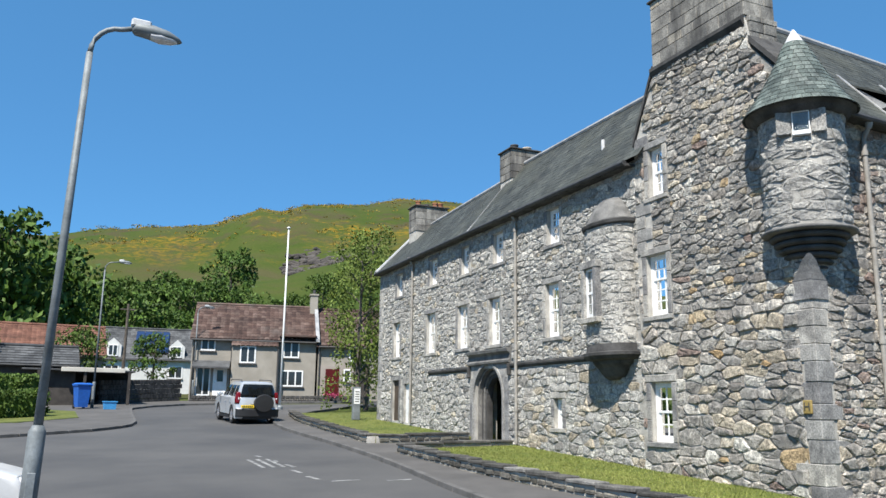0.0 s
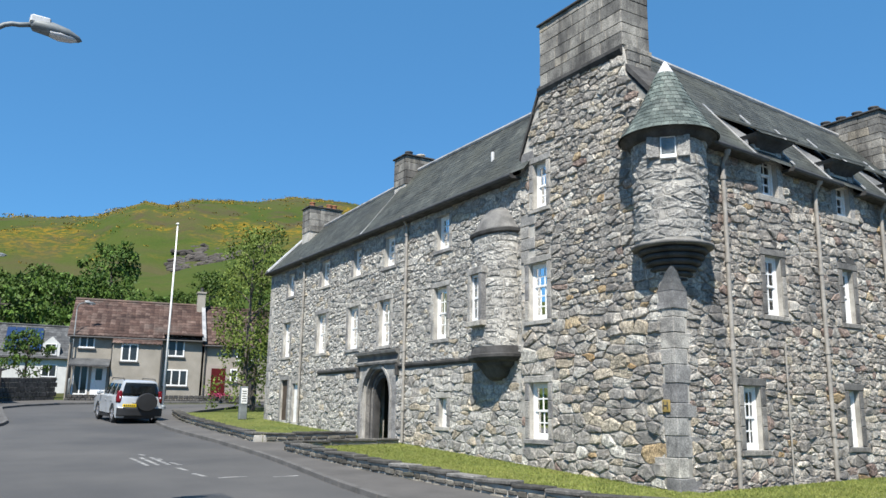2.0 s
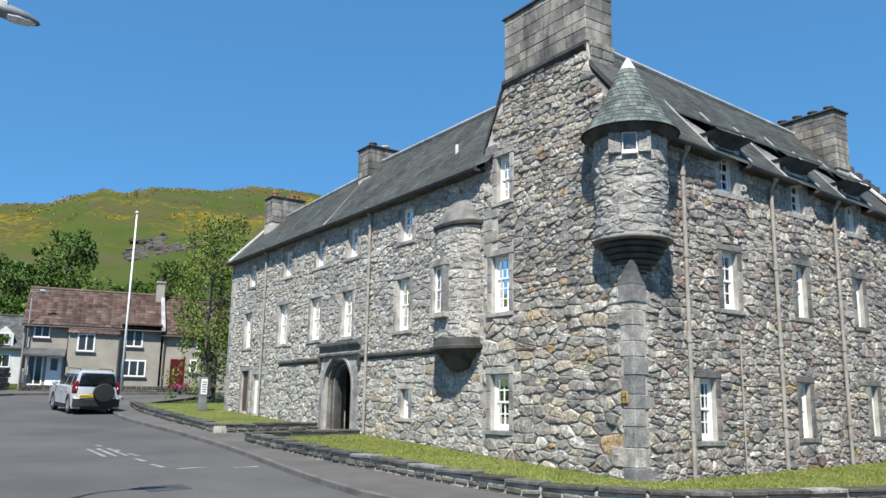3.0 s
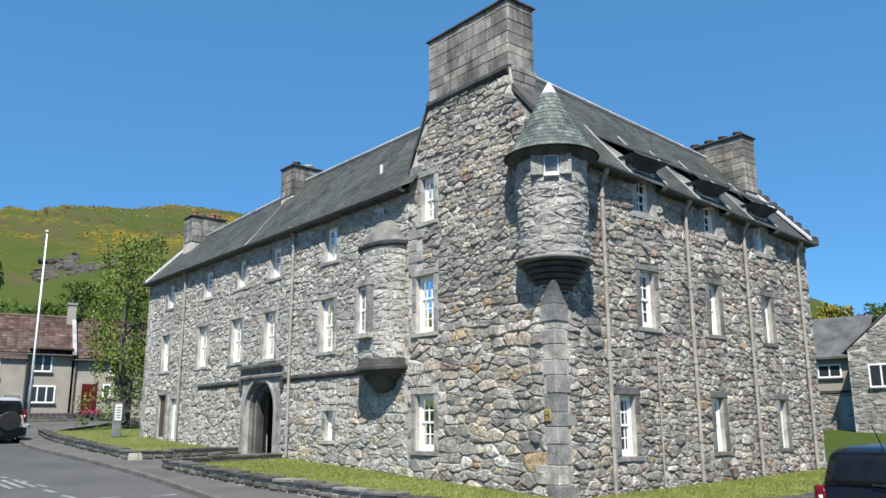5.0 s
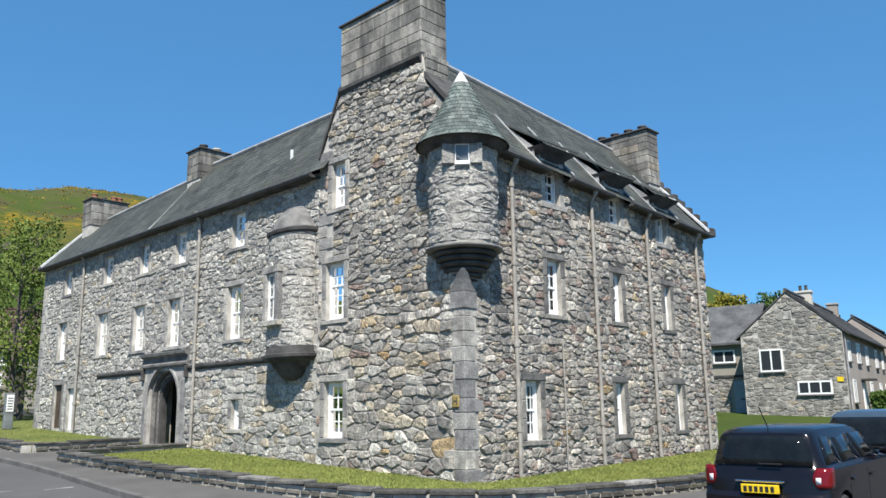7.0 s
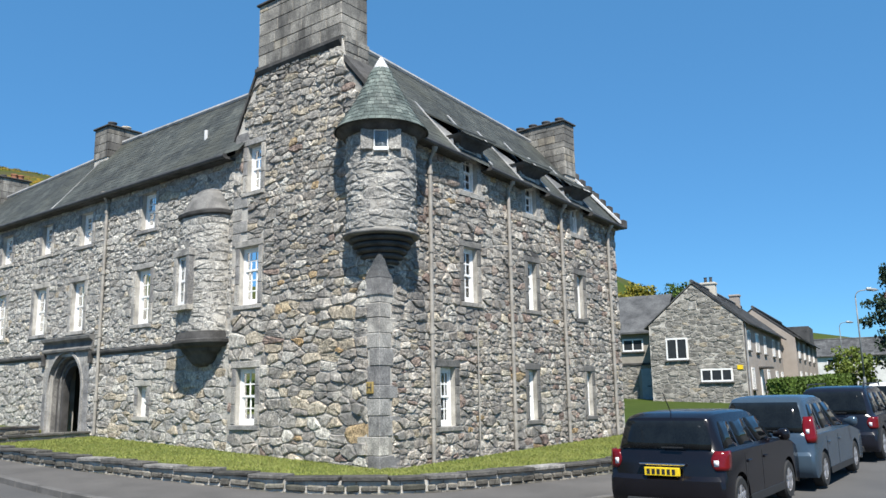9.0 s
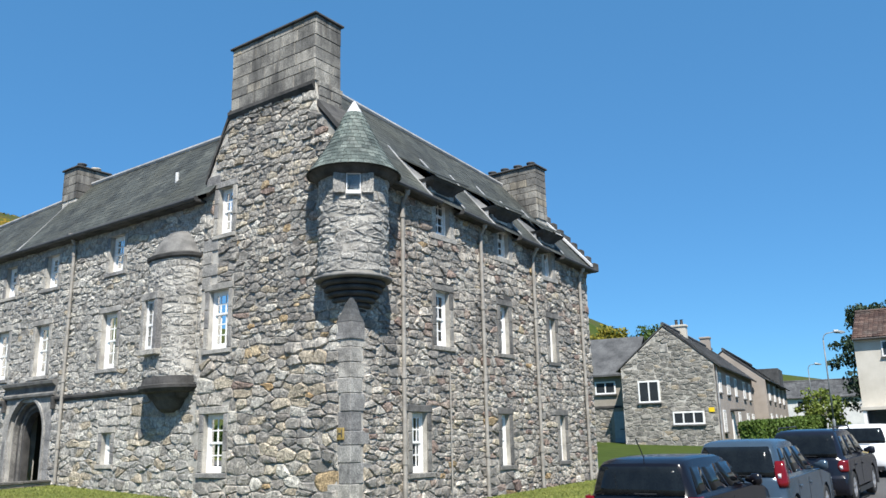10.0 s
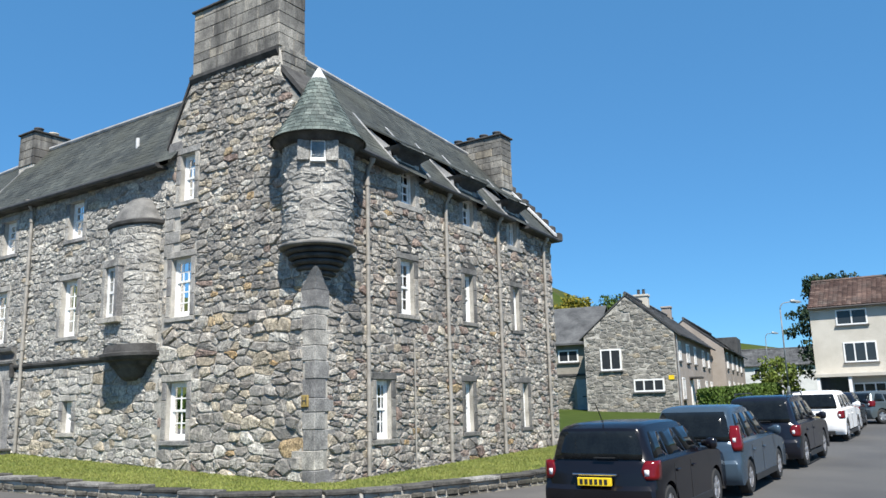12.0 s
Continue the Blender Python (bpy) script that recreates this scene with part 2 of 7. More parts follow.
def part(name, shape, material, parent, label="", smooth=False, kind=""):
    me = shape.mesh(name, smooth) if isinstance(shape, Shape) else shape
    if material is not None and not me.materials:
        me.materials.append(material)
    ob = new(name, me)
    ob.parent = parent
    return tagged(ob, label, kind=kind)


def thing(name, label, category, at=(0, 0, 0), turn=0.0, group="", kind=""):
    ob = new(name)
    ob.matrix_basis = pose(*at, 0, 0, turn)
    return tagged(ob, label, category, group, kind)


def soften(ob, width, segments=2):
    b = ob.modifiers.new("edge", "BEVEL")
    b.width, b.segments, b.limit_method = width, segments, "ANGLE"
    return ob


# ---- ground levels ----
def road_z(x, y):
    """The road climbs gently both along the long wing and along the side street."""
    yy = min(max(y, -40.0), 75.0)
    xx = min(max(x, -40.0), 75.0)
    return -0.87 + 0.043 * yy + 0.021 * xx


def lawn_z(x, y):
    return road_z(x, y) + 0.21


# ---- the hill ----
RIDGE = [(-70, 0.10), (-40, 0.14), (-14, 0.165), (-3.1, 0.184), (0.7, 0.20), (3.9, 0.208), (6.8, 0.213), (9.1, 0.229), (10.5, 0.240), (11.7, 0.236), (13.3, 0.246), (17.3, 0.250), (21.5, 0.257), (27, 0.252), (33, 0.237), (45, 0.21), (58, 0.17), (63.6, 0.150), (64.6, 0.138), (68, 0.10), (72, 0.07), (76, 0.055), (90, 0.04), (130, 0.03), (180, 0.03)]


def ridge_at(phi):
    for (a, u), (b, w) in zip(RIDGE, RIDGE[1:]):
        if a <= phi <= b:
            s = (phi - a) / (b - a)
            return u + (w - u) * s * s * (3 - 2 * s)
    return 0.03


def hill_z(phi, r):
    """Height of the hillside at a bearing and a distance: a foot at 150 m, a brow at 780 m."""
    s = min(max((r - 150.0) / 630.0, 0.0), 1.0)
    rise = (0.55 * s + 0.45 * s * s * (3 - 2 * s)) * ridge_at(phi) * 780
    a = radians(phi)
    p = Vector((r * math.sin(a) * 0.008, r * math.cos(a) * 0.008, 3.1))
    lump = (noise.noise(p) * 14 + noise.noise(p * 3.1) * 5) * math.sin(min(s, 1.0) * math.pi) ** 0.8
    back = max(0.0, r - 780) * 0.25
    return road_z(75 * math.sin(a), 75 * math.cos(a)) + rise + lump - back


def ground_height(x, y):
    r = math.hypot(x, y)
    if r <= 75:
        return road_z(x, y)
    phi = math.degrees(math.atan2(x, y))
    return road_z(75 * x / r, 75 * y / r) if r < 150 else hill_z(phi, r)


def make_ground():
    s = Shape()
    radii = [0, 3, 6, 10, 15, 22, 30, 40, 55, 75, 110, 150, 190, 230, 270, 310, 350, 390, 430, 470, 510, 550, 590, 630, 670, 710, 745, 780, 800, 840, 1000, 1600, 4000]
    n = 240
    rings = []
    for r in radii:
        ring = []
        for i in range(n):
            phi = -180 + 360 * i / n
            a = radians(phi)
            x, y = r * math.sin(a), r * math.cos(a)
            z = hill_z(phi, min(r, 1000)) if r >= 150 else road_z(min(r, 75) * math.sin(a), min(r, 75) * math.cos(a))
            ring.append((x, y, z - 0.03))
        rings.append(ring)
    s.loft(rings, caps=False)
    m, N, L, b = nodes_of("hillside")
    n1, n2, n3 = noise_node(N, L, 0.02, 5, 0.6), noise_node(N, L, 0.009, 6, 0.65), noise_node(N, L, 0.25, 5, 0.7)
    base = ramp_node(N, L, n1.outputs[0], [(0.35, (0.034, 0.058, 0.010)), (0.5, (0.050, 0.067, 0.014)), (0.65, (0.064, 0.062, 0.024))])
    gorse = ramp_node(N, L, n2.outputs[0], [(0.50, (0, 0, 0)), (0.57, (1, 1, 1))])
    dots = ramp_node(N, L, n3.outputs[0], [(0.48, (0, 0, 0)), (0.56, (1, 1, 1))])
    g = mix_node(N, L, gorse.outputs[0], dots.outputs[0], 1.0, "MULTIPLY")
    sep = N.new("ShaderNodeSeparateXYZ")
    L.new(N.new("ShaderNodeNewGeometry").outputs["Position"], sep.inputs[0])
    high = ramp_node(N, L, sep.outputs[2], [(0.0, (0, 0, 0)), (1.0, (1, 1, 1))])
    mr = N.new("ShaderNodeMapRange")
    mr.inputs[1].default_value, mr.inputs[2].default_value = 70.0, 115.0
    L.new(sep.outputs[2], mr.inputs[0])
    L.new(mr.outputs[0], high.inputs[0])
    g = mix_node(N, L, g, high.outputs[0], 1.0, "MULTIPLY")
    col = mix_node(N, L, base.outputs[0], (0.20, 0.125, 0.012), g)
    brown = ramp_node(N, L, noise_node(N, L, 0.035, 5, 0.7).outputs[0], [(0.5, (0, 0, 0)), (0.62, (0.8, 0.8, 0.8))])
    bb = mix_node(N, L, brown.outputs[0], high.outputs[0], 1.0, "MULTIPLY")
    col = mix_node(N, L, col, (0.062, 0.05, 0.028), bb)
    fine = ramp_node(N, L, noise_node(N, L, 0.9, 5, 0.7).outputs[0], [(0.3, (0.7, 0.7, 0.7)), (0.7, (1.25, 1.25, 1.25))])
    col = mix_node(N, L, col, fine.outputs[0], 0.7, "MULTIPLY")
    L.new(col, b.inputs["Base Color"])
    b.inputs["Roughness"].default_value = 1.0
    b.inputs["Specular IOR Level"].default_value = 0.1
    ob = part("ground", s, m, None, "grassy ground rising to a gorse-covered hill", smooth=True, kind="structure")
    tagged(ob, category="ground")
    return ob


make_ground()


def sheet(name, outline, zf, material, label, category, step=0.6, lift=0.0, thick=0.0, parent=None):
    """A paved or grassed sheet over an outline, following the ground; a thick one shows its edge."""
    bm = bmesh.new()
    vs = [bm.verts.new((x, y, 0)) for x, y in outline]
    bm.faces.new(vs)
    for axis in (0, 1):
        lo, hi = min(p[axis] for p in outline), max(p[axis] for p in outline)
        c = lo + step * 4
        while c < hi:
            no = (1, 0, 0) if axis == 0 else (0, 1, 0)
            bmesh.ops.bisect_plane(bm, geom=bm.verts[:] + bm.edges[:] + bm.faces[:], plane_co=(c, c, 0), plane_no=no)
            c += step * 4
    if thick:
        r = bmesh.ops.extrude_face_region(bm, geom=bm.faces[:])
        top = {v for v in r["geom"] if isinstance(v, bmesh.types.BMVert)}
        for v in bm.verts:
            v.co.z = zf(v.co.x, v.co.y) + lift - (0 if v in top else thick)
    else:
        for v in bm.verts:
            v.co.z = zf(v.co.x, v.co.y) + lift
    bmesh.ops.recalc_face_normals(bm, faces=bm.faces[:])
    me = bpy.data.meshes.new(name)
    bm.to_mesh(me)
    bm.free()
    me.materials.append(material)
    ob = new(name, me)
    ob.parent = parent
    return tagged(ob, label, category, kind="structure")


def curve_pts(pts, n=6):
    """A smooth line through the points (Catmull-Rom)."""
    out = []
    P = [pts[0]] + list(pts) + [pts[-1]]
    for i in range(1, len(P) - 2):
        a, b, c, d = (Vector(P[i + k]) for k in (-1, 0, 1, 2))
        for k in range(n):
            t = k / n
            out.append(0.5 * (2 * b + (c - a) * t + (2 * a - 5 * b + 4 * c - d) * t * t + (3 * b - a - 3 * c + d) * t ** 3))
    out.append(Vector(P[-2]))
    return [(p.x, p.y) for p in out]


# outlines in plan: kerb of the castle side, garden wall line
KERB = curve_pts([(46, 6.6), (30, 5.1), (18, 4.85), (12.5, 5.3), (9.2, 7.0), (7.6, 10.2), (7.4, 13.5), (7.8, 19), (7.9, 24), (7.9, 32), (9.5, 40), (13, 46), (24, 50)], 6)
WALL_S = curve_pts([(24.5, 6.3), (18, 6.3), (15.2, 6.6), (13.2, 7.1), (11.2, 7.8), (9.95, 9.1), (9.5, 10.6), (9.1, 13.2), (8.8, 16), (8.7, 20.4)], 8)
WALL_N = curve_pts([(8.8, 23.3), (8.9, 28), (9.1, 33), (9.8, 38)], 6)
ROAD_OUT = [(-60, -40), (75, -40), (75, 11), (60, 8.5), (46, 6.6)] + KERB[1:] + [(24, 52), (6, 52), (3.0, 47.5), (-30, 44), (-60, 44)]
sheet("road", ROAD_OUT, road_z, ASPHALT, "grey asphalt road with faint wear", "road", lift=0.0)
inner = [(x, y) for x, y in reversed(WALL_S)]
PAVE = KERB[:] + [(24, 53), (20, 53), (12, 42), (9.8, 38)] + list(reversed(WALL_N)) + [(12.3, 23.2), (12.3, 20.5)] + inner + [(30, 6.6), (46, 8.4)]
sheet("pavement", PAVE, road_z, PAVING, "dark asphalt pavement beside the garden wall", "pavement", lift=0.10, thick=0.14)
LAWN_S = WALL_S + [(12.4, 20.4), (12.4, 9.5), (23.0, 9.5), (24.5, 9.5)]
sheet("lawn", LAWN_S, lawn_z, GRASS, "strip of mown grass below the castle walls", "lawn", lift=0.0, thick=0.3)
LAWN_N = WALL_N + [(14.5, 38), (14.5, 32.9), (12.4, 32.9), (12.4, 23.3)]
sheet("lawn", LAWN_N, lawn_z, GRASS, "small lawn beside the entrance path", "lawn", lift=0.0, thick=0.3)


def kerb_row(line, name="kerb"):
    """Kerbstones set end to end along a line."""
    root = tagged(new(name), "worn concrete kerb along the road", "kerb", kind="structure")
    acc = 0.0
    pts = [Vector(line[0])]
    for a, b in zip(line, line[1:]):
        a, b = Vector(a), Vector(b)
        d = (b - a).length
        t = 0.9 - acc
        while t <= d:
            pts.append(a + (b - a) * t / d)
            t += 0.9
        acc = (acc + d) % 0.9
    for a, b in zip(pts, pts[1:]):
        mid, d = (a + b) / 2, (b - a)
        if d.length < 0.2:
            continue
        ang = math.degrees(math.atan2(d.y, d.x))
        pitch = math.degrees(math.atan2(road_z(b.x, b.y) - road_z(a.x, a.y), d.length))
        m = pose(mid.x, mid.y, road_z(mid.x, mid.y), 0, -pitch, ang)
        stone = Shape().box(-d.length / 2 + 0.006, -0.065, -0.06, d.length / 2 - 0.006, 0.065, 0.112, 0.015, m)
        part("kerbstone", stone, KERB_STONE, root)
    return root


kerb_row(KERB)


def garden_wall(line, label):
    """A low rubble wall under flat coping slabs."""
    root = thing("garden_wall", label, "wall", group="garden walls")
    rng = random.Random(len(line))
    base = Shape()
    for a, b in zip(line, line[1:]):
        a, b = Vector(a), Vector(b)
        n = Vector((-(b - a).y, (b - a).x)).normalized() * 0.13
        q = [a - n, b - n, b + n, a + n]
        base.loft([[(p.x, p.y, road_z(p.x, p.y) - 0.1) for p in q], [(p.x, p.y, road_z(p.x, p.y) + 0.30) for p in q]])
    part("core", base, MORTAR, root)
    total = sum((Vector(b) - Vector(a)).length for a, b in zip(line, line[1:]))

    def at(s):
        for a, b in zip(line, line[1:]):
            a, b = Vector(a), Vector(b)
            d = (b - a).length
            if s <= d:
                return a + (b - a) * s / d, (b - a).normalized()
            s -= d
        return Vector(line[-1]), (Vector(line[-1]) - Vector(line[-2])).normalized()
    s = 0.0
    while s < total - 0.1:
        w = min(rng.uniform(0.55, 1.0), total - s)
        p, d = at(s + w / 2)
        z = road_z(p.x, p.y)
        m = pose(p.x, p.y, z + 0.30, 0, rng.uniform(-1, 1), math.degrees(math.atan2(d.y, d.x)))
        part("coping_slab", Shape().box(-w / 2 + 0.008, -0.19, 0, w / 2 - 0.008, 0.19, rng.uniform(0.055, 0.08), 0.012, m), COPING, root)
        s += w
    for side in (-1, 1):
        stones = Shape()
        for row in range(2):
            s = rng.uniform(0, 0.1)
            while s < total - 0.1:
                w = rng.uniform(0.16, 0.42)
                p, d = at(s + w / 2)
                z = road_z(p.x, p.y) + 0.06 + row * 0.125
                n = Vector((-d.y, d.x)) * side
                m = pose(p.x + n.x * 0.13, p.y + n.y * 0.13, z, rng.uniform(-6, 6), rng.uniform(-5, 5), math.degrees(math.atan2(d.y, d.x)))
                stones.box(-w / 2 + 0.012, -0.04, -0.055 + rng.uniform(-0.01, 0.02), w / 2 - 0.012, rng.uniform(0.03, 0.055), 0.055 + rng.uniform(-0.015, 0.01), 0.022, m)
                s += w
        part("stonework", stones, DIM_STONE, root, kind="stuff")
    return root


garden_wall(WALL_S, "low rubble garden wall with dark flat coping")
garden_wall([(8.85, 20.4), (12.0, 20.4)], "short rubble wall edging the entrance path")
garden_wall([(8.95, 23.3), (12.0, 23.3)], "short rubble wall edging the entrance path")
garden_wall(WALL_N, "low rubble wall round the farther lawn")


# ---- rubble masonry ----
def clip_cell(poly, a, b, c):
    """The part of a convex outline where a*u + b*v <= c."""
    out = []
    for p, q in zip(poly, poly[1:] + poly[:1]):
        dp, dq = a * p[0] + b * p[1] - c, a * q[0] + b * q[1] - c
        if dp <= 0:
            out.append(p)
        if dp * dq < 0:
            k = dp / (dp - dq)
            out.append((p[0] + (q[0] - p[0]) * k, p[1] + (q[1] - p[1]) * k))
    return out


def rubble(u0, u1, v0, v1, holes, rng, put, top=None, low=None, hs=(0.14, 0.32), ws=(0.2, 0.55), wob=0.06, proud=(0.012, 0.045), gauge=None, squash=1.85):
    """Random rubble: uneven stones of many sizes fitted against one another, with small pinnings between.
    put(u, v, d) maps the wall's own plane to space; each stone is returned as (u, v, vertices, faces)."""
    seeds, v = [], v0
    while v < v1:
        g = gauge(v) if gauge else 1.0
        h = rng.uniform(*hs) * g
        u = u0 - rng.uniform(0, ws[0])
        while u < u1 + 0.1:
            w = rng.uniform(*ws) * rng.choice((0.45, 0.75, 1.0, 1.0, 1.5)) * g
            cu, cv = u + w / 2, v + h / 2 + wob * math.sin(u * 1.7 + v * 5.1) + rng.uniform(-0.16, 0.16) * h
            if h > 0.22 * g and rng.random() < 0.4:
                e = rng.uniform(0.2, 0.3) * h
                seeds.append((cu + rng.uniform(-0.1, 0.1) * w, cv - e, 0.0))
                seeds.append((cu + rng.uniform(-0.1, 0.1) * w, cv + e, 0.0))
            else:
                seeds.append((cu, cv, rng.uniform(0.0, 0.25) * w * h))
            if rng.random() < 0.34:
                seeds.append((u + rng.uniform(-0.03, 0.03), v + rng.uniform(-0.04, 0.04), -0.012))
            u += w
        v += h
    seeds = [p for p in seeds if not any(h[0] - 0.02 < p[0] < h[2] + 0.02 and h[1] - 0.02 < p[1] < h[3] + 0.02 for h in holes)]
    pitch = 0.6
    bins = {}
    for p in seeds:
        bins.setdefault((int(p[0] // pitch), int(p[1] // pitch)), []).append(p)
    stones = []
    for cu0, cv0, wt in seeds:
        if not (u0 <= cu0 <= u1 and v0 <= cv0 <= v1):
            continue
        if (top and cv0 > top(cu0) - 0.04) or (low and cv0 < low(cu0)):
            continue
        a, b, c, d = max(u0, cu0 - 0.6), min(u1, cu0 + 0.6), max(v0, cv0 - 0.45), min(v1, cv0 + 0.45)
        poly = [(a, c), (b, c), (b, d), (a, d)]
        bu, bv = int(cu0 // pitch), int(cv0 // pitch)
        for iu in (bu - 1, bu, bu + 1):
            for iv in (bv - 1, bv, bv + 1):
                for qu, qv, qw in bins.get((iu, iv), ()):
                    if (qu, qv) == (cu0, cv0):
                        continue
                    du, dv = qu - cu0, (qv - cv0) * squash * squash
                    m = 0.5 * (qu * qu - cu0 * cu0 + (qv * qv - cv0 * cv0) * squash * squash + wt - qw)
                    poly = clip_cell(poly, du, dv, m)
                    if len(poly) < 3:
                        break
                if len(poly) < 3:
                    break
            if len(poly) < 3:
                break
        for h in holes:
            if len(poly) < 3:
                break
            gaps = [(h[0] - cu0, (1, 0, h[0])), (cu0 - h[2], (-1, 0, -h[2])), (h[1] - cv0, (0, 1, h[1])), (cv0 - h[3], (0, -1, -h[3]))]
            gap, cut = max(gaps)
            if 0 <= gap < 0.8:
                poly = clip_cell(poly, *cut)
        if len(poly) < 3:
            continue
        area = abs(sum(p[0] * q[1] - q[0] * p[1] for p, q in zip(poly, poly[1:] + poly[:1]))) / 2
        if area < 0.004:
            continue
        cu, cv = sum(p[0] for p in poly) / len(poly), sum(p[1] for p in poly) / len(poly)
        j = rng.uniform(0.004, 0.013)
        poly = [(p[0] + (cu - p[0]) * min(0.35, j * 1.3 / max(math.hypot(cu - p[0], cv - p[1]), 0.02)), p[1] + (cv - p[1]) * min(0.35, j * 1.3 / max(math.hypot(cu - p[0], cv - p[1]), 0.02))) for p in poly]
        # worn corners
        ring = []
        for p, q in zip(poly, poly[1:] + poly[:1]):
            if math.hypot(q[0] - p[0], q[1] - p[1]) < 0.035:
                ring.append(((p[0] + q[0]) / 2, (p[1] + q[1]) / 2))
                continue
            k = rng.uniform(0.05, 0.2)
            for t in (k, 1 - k):
                ring.append((p[0] + (q[0] - p[0]) * t + rng.uniform(-0.009, 0.009), p[1] + (q[1] - p[1]) * t + rng.uniform(-0.009, 0.009)))
        if top:
            ring = [(x, min(y, top(x) - 0.01)) for x, y in ring]
        n = len(ring)
        d = rng.uniform(*proud) * min(1.0, 0.45 + area * 9)
        tu, tv = rng.uniform(-0.10, 0.10), rng.uniform(-0.12, 0.12)
        vs = [put(x, y, -0.03) for x, y in ring]
        vs += [put(x, y, d * rng.uniform(0.3, 0.65)) for x, y in ring]
        for x, y in ring:
            x, y = cu + (x - cu) * 0.84, cv + (y - cv) * 0.80
            vs.append(put(x, y, d + tu * (x - cu) + tv * (y - cv) + rng.uniform(-0.010, 0.010)))
        vs.append(put(cu + rng.uniform(-0.04, 0.04), cv + rng.uniform(-0.02, 0.02), d + rng.uniform(0.0, 0.016)))
        fs = []
        for k in (0, n):
            fs += [(k + i, k + (i + 1) % n, k + n + (i + 1) % n, k + n + i) for i in range(n)]
        fs += [(2 * n + i, 2 * n + (i + 1) % n, 3 * n) for i in range(n)]
        stones.append((cu, cv, vs, fs))
    return stones


def lay(stones, parent, material, near, limit=300, label=""):
    """The stones nearest to a place in the wall's plane become parts; the rest is joined, a part for each kind of stone.
    material is one material, or a choice by place."""
    rn = random.Random(len(stones))
    order = sorted(stones, key=lambda s: math.hypot(s[0] - near[0], s[1] - near[1]))
    rest = {}
    for i, (u, v, vs, fs) in enumerate(order):
        m = material(u, v, rn) if callable(material) else material
        if i < limit:
            part("stone", Shape().add(vs, fs), m, parent)
        else:
            rest.setdefault(m.name, (m, Shape()))[1].add(vs, fs)
    for m, shape in rest.values():
        part("rubblework", shape, m, parent, kind="stuff")


def chosen(rn, table):
    """One material out of a table of shares."""
    r = rn.random() * sum(w for _, w in table)
    for m, w in table:
        r -= w
        if r <= 0:
            return m
    return table[0][0]


def gable_stone(u, v, rn):
    near = max(0.0, 1 - math.hypot((u - 11.2) / 2.4, (v - 2.6) / 1.9))
    return chosen(rn, ((STONE, 1.0), (WARM_STONE, 0.16 + 1.3 * near), (OCHRE_STONE, 0.02 + 0.34 * near), (RED_STONE, 0.03), (PALE_STONE, 0.10 + 0.12 * near), (BROWN_STONE, 0.2)))


def wing_stone(u, v, rn):
    return chosen(rn, ((GREY_STONE, 1.0), (WARM_STONE, 0.07 + (0.12 if u < 20 and v < 2.6 else 0)), (PALE_STONE, 0.14), (STONE, 0.12)))


def side_stone(u, v, rn):
    return chosen(rn, ((BROWN_STONE, 1.0), (STONE, 0.35), (RED_STONE, 0.12), (WARM_STONE, 0.08), (OCHRE_STONE, 0.015), (PALE_STONE, 0.05)))


def pierced(us, v0, top, holes, put, thick):
    """A wall's body between u breaks, from v0 to a sloping top, with openings through it."""
    s = Shape()
    ub = sorted(set(us) | {h[i] for h in holes for i in (0, 2)})
    for a, b in zip(ub, ub[1:]):
        mid = (a + b) / 2
        hs = sorted([(h[1], h[3]) for h in holes if h[0] < mid < h[2]])
        lo = (v0, v0)
        spans = []
        for h0, h1 in hs:
            spans.append((lo, (h0, h0)))
            lo = (h1, h1)
        spans.append((lo, (top(a + 1e-6), top(b - 1e-6))))
        for (p, q), (r, t) in spans:
            s.add([put(a, p, 0), put(b, q, 0), put(b, t, 0), put(a, r, 0), put(a, p, -thick), put(b, q, -thick), put(b, t, -thick), put(a, r, -thick)],
                  [(0, 1, 2, 3), (7, 6, 5, 4), (0, 4, 5, 1), (3, 2, 6, 7), (1, 5, 6, 2), (0, 3, 7, 4)])
    return s.weld()


# ---- the castle ----
WX, SY = 12.15, 9.75          # planes of the west and south fronts
NORTH, EAST = 32.5, 22.8      # far ends of the two wings
castle = thing("castle", "old grey rubble castle with slate roofs and a corner turret", "castle")


def west(u, v, d):
    return (WX - d, u, v)


def south(u, v, d):
    return (u, SY - d, v)


# openings: near edge, sill, far edge, head
W_MID = [(17.95, 3.39, 18.62, 4.84), (21.33, 3.42, 22.04, 4.85), (23.63, 3.44, 24.40, 4.87), (26.36, 3.45, 27.16, 4.88), (29.9, 3.48, 30.66, 4.86)]
W_TOP = [(17.87, 5.93, 18.50, 6.92), (21.11, 5.92, 21.75, 6.87), (23.53, 5.93, 24.14, 6.86), (26.2, 5.93, 26.92, 6.88), (29.75, 5.93, 30.4, 6.84)]
W_SLIT = [(17.86, 1.0, 18.26, 1.75)]
W_DOORS = [(28.66, 0.93, 29.35, 2.40), (29.9, 0.98, 30.64, 2.56)]
G_WIN = [(13.53, 0.81, 14.21, 2.07), (13.53, 3.53, 14.20, 4.88), (13.52, 6.22, 14.01, 7.35)]
S_LOW = [(14.05, 0.74, 14.56, 1.98), (17.58, 0.77, 17.95, 1.98), (20.58, 0.79, 20.88, 1.98)]
S_MID = [(14.98, 3.48, 15.49, 4.74), (17.71, 3.5, 18.11, 4.72), (20.27, 3.45, 20.6, 4.66)]
S_TOP = [(15.05, 6.08, 15.58, 7.1), (17.72, 6.0, 18.25, 7.0), (20.18, 5.85, 20.62, 6.85)]
ARCH = (21.22, 0.3, 22.98, 2.70)


